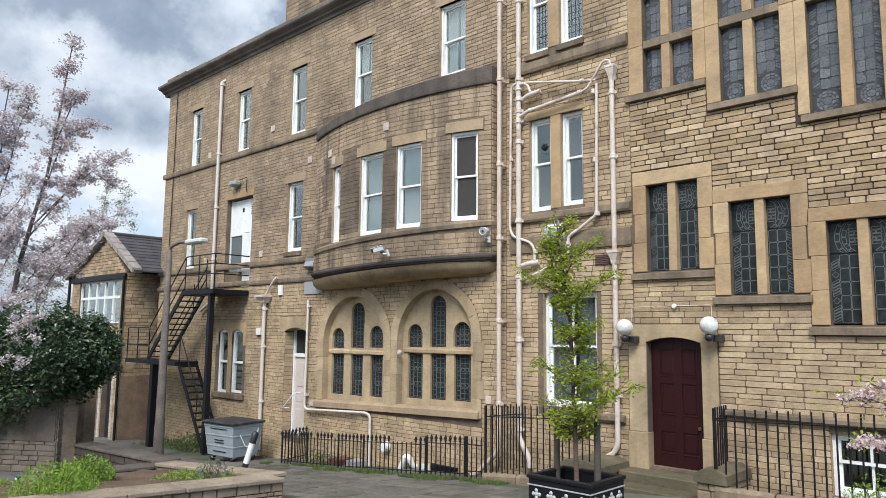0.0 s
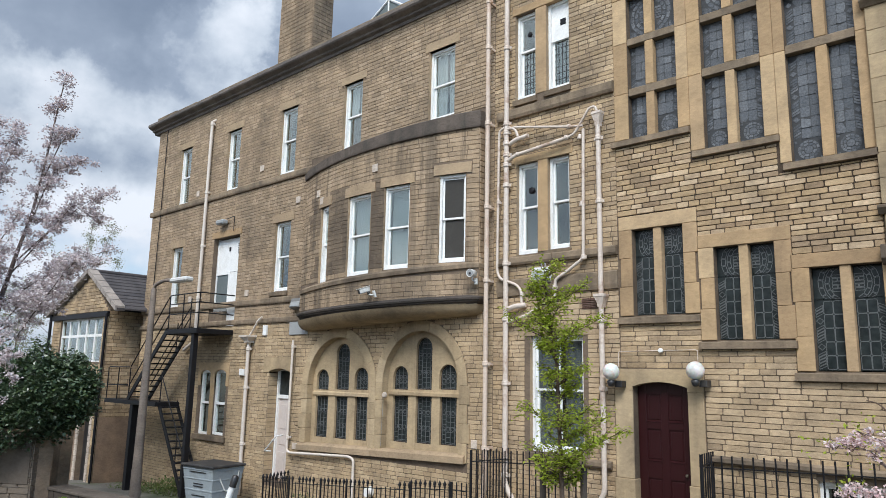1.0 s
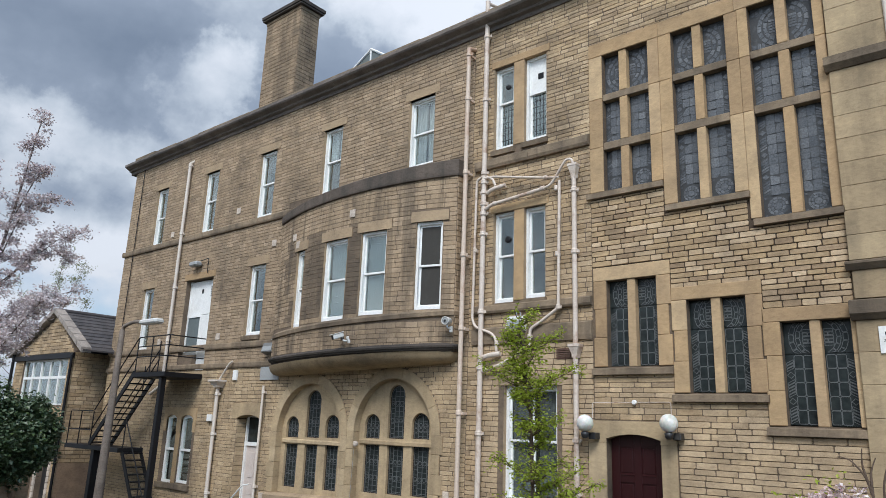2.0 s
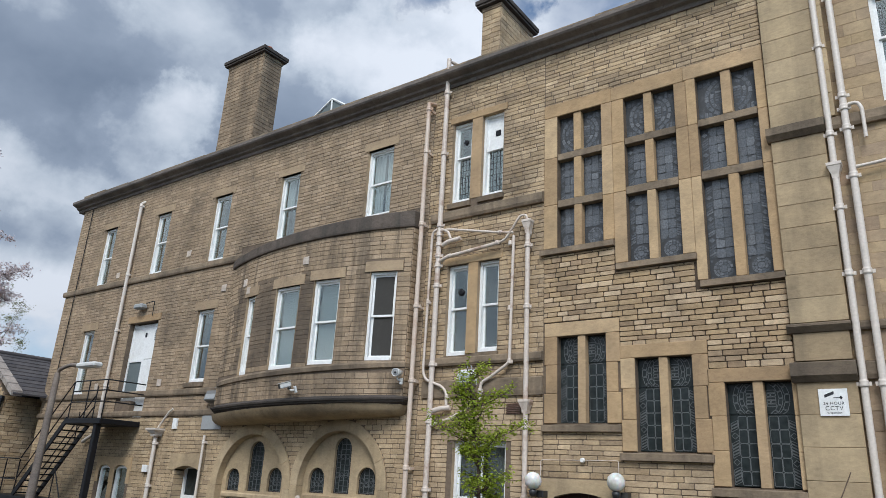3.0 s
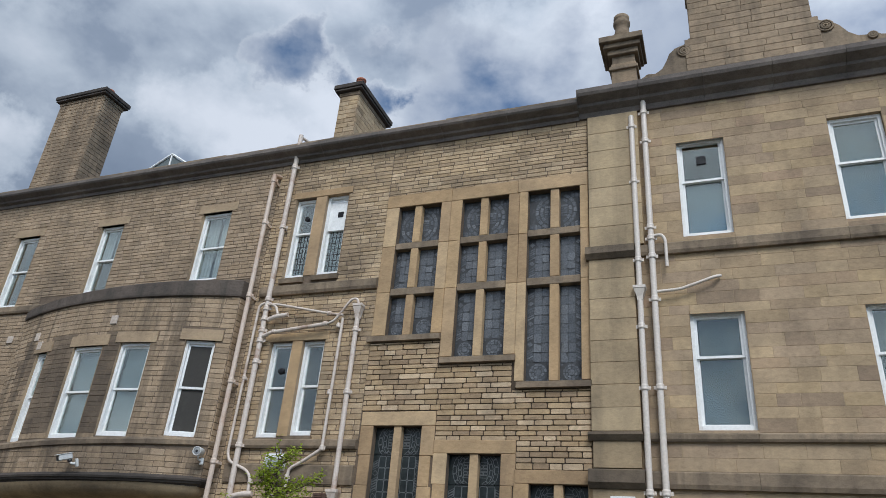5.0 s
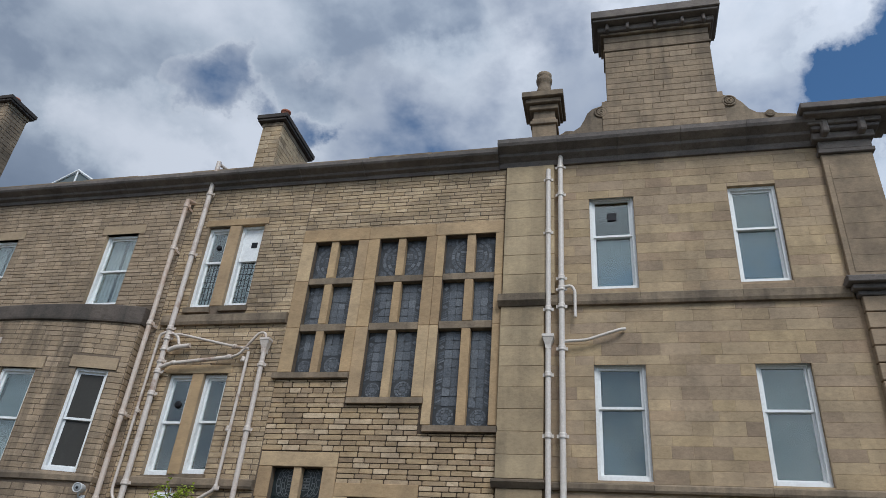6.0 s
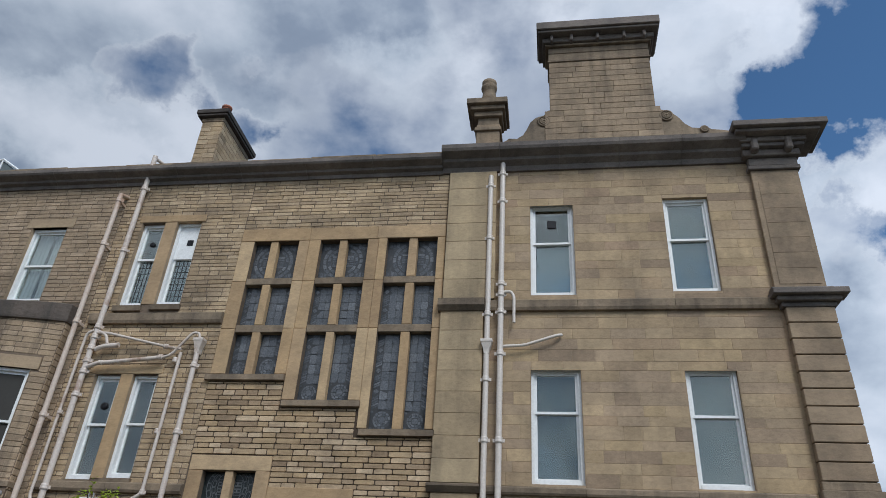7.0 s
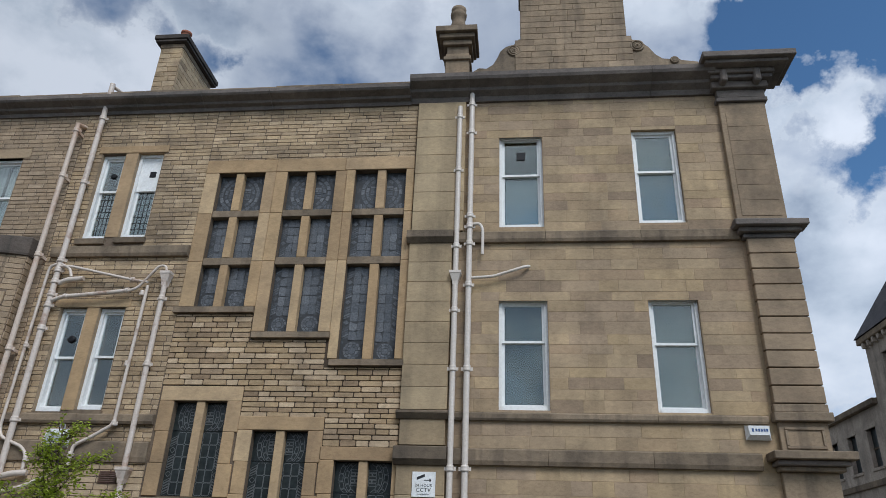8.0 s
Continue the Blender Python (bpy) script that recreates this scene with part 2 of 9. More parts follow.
MAT_MOSSY = stone("mossy_step_stone", [(0.165, 0.138, 0.092), (0.215, 0.182, 0.125), (0.18, 0.152, 0.102)], soot=0.6, soot_col=(0.075, 0.074, 0.043), soot_at=0.45, relief=0.4, runs=0.3)
MAT_SILL = stone("weathered_sill_stone", [(0.20, 0.163, 0.112), (0.275, 0.224, 0.152), (0.235, 0.19, 0.13)], soot=0.65, soot_at=0.50, relief=0.25, speck=0.6, runs=0.4)
MAT_BLACK_STONE = stone("blackened_stone", [(0.15, 0.137, 0.122), (0.20, 0.18, 0.155)], soot=0.65, soot_col=(0.085, 0.079, 0.073), soot_at=0.47, relief=0.3)
MAT_SOOT_LEDGE = stone("soot_black_ledge", [(0.055, 0.05, 0.045), (0.085, 0.076, 0.066)], soot=0.6, soot_col=(0.03, 0.028, 0.026), soot_at=0.47, relief=0.3)
MAT_SOOT_BAND = stone("sooty_brown_band", [(0.085, 0.075, 0.064), (0.13, 0.112, 0.092)], soot=0.6, soot_col=(0.045, 0.042, 0.038), soot_at=0.47, relief=0.4, runs=0.5)
MAT_WHITE = paint("white_paint", (0.78, 0.78, 0.76), 0.4, 0.3, (0.45, 0.42, 0.37))
MAT_PIPE = paint("cream_pipe_paint", (0.60, 0.515, 0.44), 0.45, 0.95, (0.26, 0.13, 0.07), scale=3.2)
MAT_PIPE_RUSTY = paint("rusting_pipe_paint", (0.58, 0.47, 0.38), 0.5, 0.85, (0.36, 0.19, 0.105), scale=1.5)
MAT_PIPE_PALE = paint("pale_plastic_pipe", (0.62, 0.55, 0.48), 0.4, 0.35, (0.4, 0.36, 0.3))
MAT_BLACK = paint("black_iron_paint", (0.009, 0.009, 0.011), 0.5, 0.2, (0.03, 0.024, 0.02), scale=9, gloss=0.25)
MAT_SLATE = stone("slate_roof", [(0.055, 0.055, 0.06), (0.085, 0.083, 0.085), (0.07, 0.068, 0.07)], soot=0.3, rough=0.7)
# dimness of the unlit rooms is put into this near-black colour
MAT_ROOM = paint("unlit_room_tone", (0.055, 0.052, 0.048), 0.9, 0.1)
MAT_CURTAIN = paint("pale_curtain", (0.235, 0.25, 0.245), 0.9, 0.1)
MAT_CURTAIN_GREY = paint("grey_net_curtain", (0.10, 0.108, 0.112), 0.9, 0.1)
# near-black teal: the dim room behind reflecting glass, put into a sheet
MAT_SHEET_DIM = paint("dim_teal_sheet", (0.03, 0.046, 0.045), 0.8, 0.15)
MAT_SCREEN = paint("dark_mesh_screen", (0.036, 0.033, 0.028), 0.8, 0.2, (0.09, 0.085, 0.075))
MAT_BLIND = paint("grey_green_sheet", (0.115, 0.138, 0.14), 0.8, 0.15)


def glass_mat(name, tint=(0.9, 0.95, 0.95), rough=0.02):
    """A thin pane: a mirror gloss over clear glass."""
    m, nt, n, l, b = material(name)
    n.remove(b)
    out = n["Material Output"]
    tr, gl, mx = n.new("ShaderNodeBsdfTransparent"), n.new("ShaderNodeBsdfGlossy"), n.new("ShaderNodeMixShader")
    tr.inputs[0].default_value = (*tint, 1)
    gl.inputs["Roughness"].default_value = rough
    gl.inputs["Color"].default_value = (0.85, 0.88, 0.84, 1)
    w = n.new("ShaderNodeLayerWeight")
    w.inputs["Blend"].default_value = 0.5
    p = n.new("ShaderNodeMath")
    p.operation, p.inputs[1].default_value = "POWER", 2.5
    l.new(w.outputs["Facing"], p.inputs[0])
    f = n.new("ShaderNodeMath")
    f.operation, f.inputs[1].default_value, f.inputs[2].default_value = "MULTIPLY_ADD", 0.70, 0.10
    l.new(p.outputs[0], f.inputs[0])
    bp = n.new("ShaderNodeBump")
    bp.inputs["Strength"].default_value, bp.inputs["Distance"].default_value = 0.04, 0.02
    l.new(noise_tex(nt, 2.5, 2), bp.inputs["Height"])
    l.new(bp.outputs[0], gl.inputs["Normal"])
    l.new(f.outputs[0], mx.inputs[0]), l.new(tr.outputs[0], mx.inputs[1]), l.new(gl.outputs[0], mx.inputs[2])
    l.new(mx.outputs[0], out.inputs["Surface"])
    return m


MAT_GLASS = glass_mat("window_glass")
m, nt, n, l, b = material("leaded_glass")
l.new(ramp(nt, noise_tex(nt, 9, 3), [(0.3, (0.008, 0.012, 0.012)), (0.7, (0.028, 0.036, 0.036))]), b.inputs["Base Color"])
b.inputs["Roughness"].default_value, b.inputs["Specular IOR Level"].default_value = 0.3, 0.35
bump(nt, b, noise_tex(nt, 12, 3), 0.25, 0.02)
MAT_LEADED = m
MAT_LEAD = paint("lead_came", (0.12, 0.126, 0.128), 0.6, 0.5, (0.04, 0.04, 0.04), scale=7)
def quarry_mat(name, cols, gloss=0.5):
    """Old hand-made glass: each small pane has its own tone, reflected sky put into it."""
    m, nt, n, l, b = material(name)
    g = n.new("ShaderNodeNewGeometry")
    c = ramp(nt, g.outputs["Random Per Island"], [(i / (len(cols) - 1), q) for i, q in enumerate(cols)])
    l.new(mixed(nt, 1.0, c, ramp(nt, noise_tex(nt, 30, 4), [(0.3, (0.7,) * 3), (0.7, (1.25,) * 3)]), "MULTIPLY"), b.inputs["Base Color"])
    b.inputs["Roughness"].default_value, b.inputs["Specular IOR Level"].default_value = 0.22, gloss
    bump(nt, b, noise_tex(nt, 14, 3), 0.3, 0.02)
    return m


# greys include the sky that the high panes mirror
MAT_QUARRY_HIGH = quarry_mat("sky_toned_quarry_glass", [(0.062, 0.067, 0.073), (0.105, 0.111, 0.119), (0.078, 0.084, 0.091), (0.135, 0.142, 0.15), (0.088, 0.094, 0.102)], 0.45)
MAT_LEAD_DARK = paint("dark_lead_came", (0.035, 0.037, 0.04), 0.6, 0.4, (0.12, 0.12, 0.12), scale=7)


# ---- mesh tools ----
class Shape:
    """Collects plain faces; made into one mesh object by part() or thing()."""

    def __init__(self):
        self.v, self.f, self.s = [], [], []

    def add(self, verts, faces, smooth=False):
        k = len(self.v)
        self.v += [tuple(p) for p in verts]
        self.f += [tuple(i + k for i in f) for f in faces]
        self.s += [smooth] * len(faces)
        return self

    def box(self, x0, x1, y0, y1, z0, z1, b=0.0):
        if b <= 0:
            v = [(x, y, z) for z in (z0, z1) for y in (y0, y1) for x in (x0, x1)]
            return self.add(v, [(0, 2, 3, 1), (4, 5, 7, 6), (0, 1, 5, 4), (2, 6, 7, 3), (0, 4, 6, 2), (1, 3, 7, 5)])
        bm = bmesh.new()
        bmesh.ops.create_cube(bm, size=1.0, matrix=Matrix.LocRotScale(((x0 + x1) / 2, (y0 + y1) / 2, (z0 + z1) / 2), None, (abs(x1 - x0), abs(y1 - y0), abs(z1 - z0))))
        bmesh.ops.bevel(bm, geom=bm.edges[:], offset=b, segments=1, affect="EDGES")
        return self.take(bm)

    def take(self, bm, smooth=False):
        bm.verts.index_update()
        self.add([v.co for v in bm.verts], [[v.index for v in f.verts] for f in bm.faces], smooth)
        bm.free()
        return self

    def profile(self, pts, x0, x1):
        """A closed outline of (y, z), drawn along x."""
        k = len(pts)
        v = [(x0, y, z) for y, z in pts] + [(x1, y, z) for y, z in pts]
        f = [(i, (i + 1) % k, k + (i + 1) % k, k + i) for i in range(k)] + [tuple(range(k))[::-1], tuple(range(k, 2 * k))]
        return self.add(v, f)

    def plate(self, pts, y0, y1):
        """A closed outline of (x, z), drawn from y0 to y1."""
        k = len(pts)
        v = [(x, y0, z) for x, z in pts] + [(x, y1, z) for x, z in pts]
        f = [(i, k + i, k + (i + 1) % k, (i + 1) % k) for i in range(k)] + [tuple(range(k)), tuple(range(k, 2 * k))[::-1]]
        return self.add(v, f)

    def slab(self, pts, z0, z1):
        """A closed outline of (x, y), drawn from z0 to z1."""
        k = len(pts)
        v = [(x, y, z0) for x, y in pts] + [(x, y, z1) for x, y in pts]
        f = [(i, (i + 1) % k, k + (i + 1) % k, k + i) for i in range(k)] + [tuple(range(k))[::-1], tuple(range(k, 2 * k))]
        return self.add(v, f)

    def tube(self, pts, r, seg=10, r1=None, close=True):
        """A round tube along points; r1: the radius at its end."""
        pts = [Vector(p) for p in pts]
        k, rows = len(pts), []
        side = None
        for i, p in enumerate(pts):
            d = (pts[min(i + 1, k - 1)] - pts[max(i - 1, 0)]).normalized()
            ref = Vector((0, 0, 1)) if abs(d.z) < 0.9 else Vector((1, 0, 0))
            if side is None:
                side = d.cross(ref).normalized()
            else:
                side = (side - d * side.dot(d)).normalized()
            up = d.cross(side)
            q = r if r1 is None else r + (r1 - r) * i / max(1, k - 1)
            rows.append([p + (side * math.cos(a) + up * math.sin(a)) * q for a in (2 * math.pi * j / seg for j in range(seg))])
        v = [p for row in rows for p in row]
        f = [(i * seg + j, i * seg + (j + 1) % seg, (i + 1) * seg + (j + 1) % seg, (i + 1) * seg + j) for i in range(k - 1) for j in range(seg)]
        self.add(v, f, True)
        if close:
            self.add(rows[0], [tuple(range(seg))[::-1]])
            self.add(rows[-1], [tuple(range(seg))])
        return self

    def lathe(self, centre, prof, seg=16):
        """Rings of (radius, height) round an upright axis."""
        cx, cy, cz = centre
        v = [(cx + r * math.cos(2 * math.pi * j / seg), cy + r * math.sin(2 * math.pi * j / seg), cz + h) for r, h in prof for j in range(seg)]
        f = [(i * seg + j, i * seg + (j + 1) % seg, (i + 1) * seg + (j + 1) % seg, (i + 1) * seg + j) for i in range(len(prof) - 1) for j in range(seg)]
        self.add(v, f, True)
        return self.add(v[:seg] + v[-seg:], [tuple(range(seg))[::-1], tuple(range(seg, 2 * seg))])

    def mesh(self, name, mat):
        me = bpy.data.meshes.new(name)
        me.from_pydata(self.v, [], self.f)
        me.polygons.foreach_set("use_smooth", self.s)
        me.materials.append(mat)
        me.update()
        return me


def part(name, shape, mat, parent, label=""):
    ob = new(name, shape.mesh(name, mat))
    ob.parent = parent
    ob.matrix_parent_inverse = Matrix()
    return tagged(ob, label)


def thing(name, label, category, group="", kind="", shape=None, mat=None):
    ob = new(name, shape.mesh(name, mat) if shape else None)
    if not shape:
        ob.empty_display_size = 0.2
    return tagged(ob, label, category, group, kind)


def ground_z(x, y):
    """The yard falls to the left and rises towards the camera."""
    x, y = max(-30.0, min(9.0, x)), max(-26.0, min(0.5, y))
    return -0.04 + 0.083 * (max(x, -19) + 16.4) + 0.045 * min(0, x + 19) + 0.055 * (-y - 1)


# ---- ground ----
def make_ground():
    s = Shape()
    xs = sorted({*[-2000, -600, -200, -90, -60], *[i * 1.0 for i in range(-45, 31)], *[45, 80, 200, 600, 2000]})
    ys = sorted({*[-2000, -600, -200, -90, -50], *[i * 1.0 for i in range(-32, 9)], *[20, 50, 100, 300, 800, 2000]})
    v = [(x, y, ground_z(x, y) + 0.012 * noise.noise((x * 0.7, y * 0.7, 0))) for y in ys for x in xs]
    k = len(xs)
    s.add(v, [(j * k + i, j * k + i + 1, (j + 1) * k + i + 1, (j + 1) * k + i) for j in range(len(ys) - 1) for i in range(k - 1)], True)
    m, nt, n, l, b = material("worn_yard_paving")
    c = ramp(nt, noise_tex(nt, 0.8, 7, 0.6), [(0.3, (0.085, 0.078, 0.068)), (0.6, (0.15, 0.14, 0.12))])
    c = mixed(nt, ramp(nt, noise_tex(nt, 0.55, 6, 0.65), [(0.5, (0, 0, 0)), (0.62, (0.8,) * 3)]), c, (0.055, 0.075, 0.025))
    l.new(mixed(nt, 1.0, c, ramp(nt, noise_tex(nt, 45, 3), [(0.3, (0.8,) * 3), (0.7, (1.15,) * 3)]), "MULTIPLY"), b.inputs["Base Color"])
    b.inputs["Roughness"].default_value = 0.9
    bump(nt, b, noise_tex(nt, 30, 4), 0.5, 0.02)
    thing("ground", "worn grey yard paving with moss between the setts", "ground", kind="structure", shape=s, mat=m)


make_ground()


# ---- walls ----
def wall_shell(s, x0, x1, z0, z1, holes, deep=0.45):
    """A wall from y = 0 back, with openings through it."""
    xs = sorted({x0, x1, *[v for h in holes for v in h[:2]]})
    zs = sorted({z0, z1, *[v for h in holes for v in h[2:]]})
    xs, zs = [x for x in xs if x0 <= x <= x1], [z for z in zs if z0 <= z <= z1]

    def solid(i, j):
        if not (0 <= i < len(xs) - 1 and 0 <= j < len(zs) - 1):
            return False
        cx, cz = (xs[i] + xs[i + 1]) / 2, (zs[j] + zs[j + 1]) / 2
        return not any(a < cx < b and c < cz < d for a, b, c, d in holes)

    for i in range(len(xs) - 1):
        for j in range(len(zs) - 1):
            if not solid(i, j):
                continue
            a, b, c, d = xs[i], xs[i + 1], zs[j], zs[j + 1]
            s.add([(a, 0, c), (b, 0, c), (b, 0, d), (a, 0, d)], [(0, 1, 2, 3)])
            s.add([(a, deep, c), (b, deep, c), (b, deep, d), (a, deep, d)], [(3, 2, 1, 0)])
            for di, dj, e, f in ((-1, 0, (a, c), (a, d)), (1, 0, (b, d), (b, c)), (0, -1, (b, c), (a, c)), (0, 1, (a, d), (b, d))):
                if not solid(i + di, j + dj):
                    s.add([(e[0], 0, e[1]), (f[0], 0, f[1]), (f[0], deep, f[1]), (e[0], deep, e[1])], [(0, 1, 2, 3)])


def lay(x0, x1, z0, z1, blocked, high, long, rng, joint=0.012, edges=()):
    """Courses of stones (x0, x1, z0, z1) that keep clear of what blocked(za, zb) gives; edges: heights at which a stone may be cut."""
    out, z = [], z0

    def gaps(za, zb):
        free, at = [], x0
        for a, b in sorted(blocked(za, zb)):
            if a > at:
                free.append((at, min(a, x1)))
            at = max(at, b)
        if at < x1:
            free.append((at, x1))
        return free

    def run(a, b, za, zb):
        if b - a < 0.03:
            return
        x = a - rng.uniform(0, long[0]) * (a == x0)
        while x < b - 0.02:
            n = x + rng.uniform(*long)
            if b - n < long[0] * 0.6:
                n = b
            xa, xb = max(x, a), min(n, b)
            if xb - xa > 0.04:
                out.append((xa + joint * 0.75, xb - joint * 0.75, za + joint / 2, zb - joint / 2))
            x = n

    while z < z1 - 0.03:
        h = rng.uniform(*high)
        zb = min(z + h, z1)
        if z1 - zb < 0.05:
            zb = z1
        cuts = [z] + sorted(e for e in edges if z + 0.022 < e < zb - 0.022) + [zb]
        if len(cuts) == 2:
            for a, b in gaps(z, zb):
                run(a, b, z, zb)
        else:
            slabs = [(za, zc, gaps(za, zc)) for za, zc in zip(cuts, cuts[1:])]
            whole = slabs[0][2]
            for _, _, g in slabs[1:]:
                whole = [(max(a, c), min(b, d)) for a, b in whole for c, d in g if min(b, d) - max(a, c) > 0.05]
            for a, b in whole:
                run(a, b, z, zb)
            for za, zc, g in slabs:
                for a, b in g:
                    at = a
                    for c, d in sorted(whole) + [(b, b)]:
                        if d < a or c > b:
                            continue
                        run(at, c, za, zc)
                        at = max(at, d)
        z = zb
    return out


def stone_faces(s, a, b, c, d, y, rise, cut=0.012, rng=random, wave=0.0):
    """One stone: its face rise metres before y, with worn arrises."""
    j = lambda: rng.uniform(0.2, 1.0) * cut  # noqa: E731
    t = [rise * rng.uniform(0.8, 1.1) for _ in range(4)]
    k = wave * 0.011
    w = lambda x, z: k * (noise.noise((x * 0.9, z * 2.2, 5.0)) + 0.5 * noise.noise((x * 2.6, z * 4.0, 9.0)))  # noqa: E731
    e = [rng.uniform(-0.3, 0.3) * k for _ in range(4)]
    v = [(a, y, c), (b, y, c), (b, y, d), (a, y, d), (a + j(), y - t[0], c + j()), (b - j(), y - t[1], c + j()), (b - j(), y - t[2], d - j()), (a + j(), y - t[3], d - j())]
    if wave:
        q = [rng.uniform(0.004, 0.020) for _ in range(4)]
        qz = [rng.uniform(0.004, 0.018) for _ in range(4)]

        def ring(a, b, c, d, ys):
            return [(a + q[0], ys[0], c), (b - q[1], ys[1], c), (b, ys[1], c + qz[1]), (b, ys[2], d - qz[2]), (b - q[2], ys[2], d), (a + q[3], ys[3], d), (a, ys[3], d - qz[3]), (a, ys[0], c + qz[0])]

        i_ = cut * 0.7
        v = ring(a, b, c, d, [y] * 4) + ring(a + i_, b - i_, c + i_, d - i_, [y - h for h in t])
        v = [(x + e[i % 4], p, z + w(x, z) + e[(i + 1) % 4]) for i, (x, p, z) in enumerate(v)]
        s.add(v, [tuple(range(8, 16))] + [(i, (i + 1) % 8, 8 + (i + 1) % 8, 8 + i) for i in range(8)])
        return
    s.add(v, [(4, 5, 6, 7), (0, 1, 5, 4), (1, 2, 6, 5), (2, 3, 7, 6), (3, 0, 4, 7)])


def rect_block(rects, pad=0.0):
    return lambda za, zb: [(a - pad, b + pad) for a, b, c, d in rects if c - pad < (za + zb) / 2 < d + pad]


# openings: x0, x1, z0, z1
SASH_UP = [(-24.54, -23.72, 9.46, 11.63), (-21.24, -20.42, 9.49, 11.62), (-18.11, -17.26, 9.5, 11.63), (-15.05, -14.24, 9.7, 11.65), (-11.69, -10.8, 9.76, 11.63)]
SASH_MID = [(-24.58, -23.79, 5.68, 7.86), (-18.08, -17.26, 5.86, 7.98)]
TWIN_UP = [(-8.96, -8.41, 9.62, 11.67), (-8.13, -7.54, 9.64, 11.69)]
TWIN_MID = [(-8.92, -8.36, 6.08, 8.11), (-8.11, -7.57, 6.12, 8.11)]
TALL_LOW = [(-8.57, -7.30, 2.02, 4.33)]
ARCH_TWIN = [(-21.80, -21.16, 1.45, 3.50), (-20.93, -20.23, 1.48, 3.51)]
RIGHT = [(-0.33, 0.55, 9.75, 11.90), (2.33, 3.22, 9.80, 11.93), (-0.34, 0.56, 6.21, 8.27), (2.35, 3.24, 6.20, 8.29)]
FIRE_DOOR = (-21.64, -20.05, 4.90, 7.88)
SIDE_DOOR = (-17.92, -16.85, 0.45, 3.58)
RED_DOOR = (-6.26, -5.22, 1.10, 3.45)
BASE_WIN = (-3.24, -2.20, 1.08, 2.02)
STEP_LOW = [(-6.20, -5.20, 4.66, 6.30), (-4.66, -3.65, 4.18, 5.80), (-3.14, -2.13, 3.67, 5.31)]
STEP_HIGH = [(-6.20, -5.20, 8.12, 11.11), (-4.72, -3.69, 7.62, 11.11), (-3.28, -2.22, 7.10, 11.12)]
ARCH_HOLE = (-16.03, -10.49, 1.60, 4.56)
X_LEFT, X_MID, X_STAIR, X_PIL, X_RIGHT = -26.45, -9.55, -6.50, -2.05, 4.98
Z_FOOT, Z_EAVES = -1.2, 12.72
BAY_HOLE = (-16.1, -9.95, 5.25, 9.2)


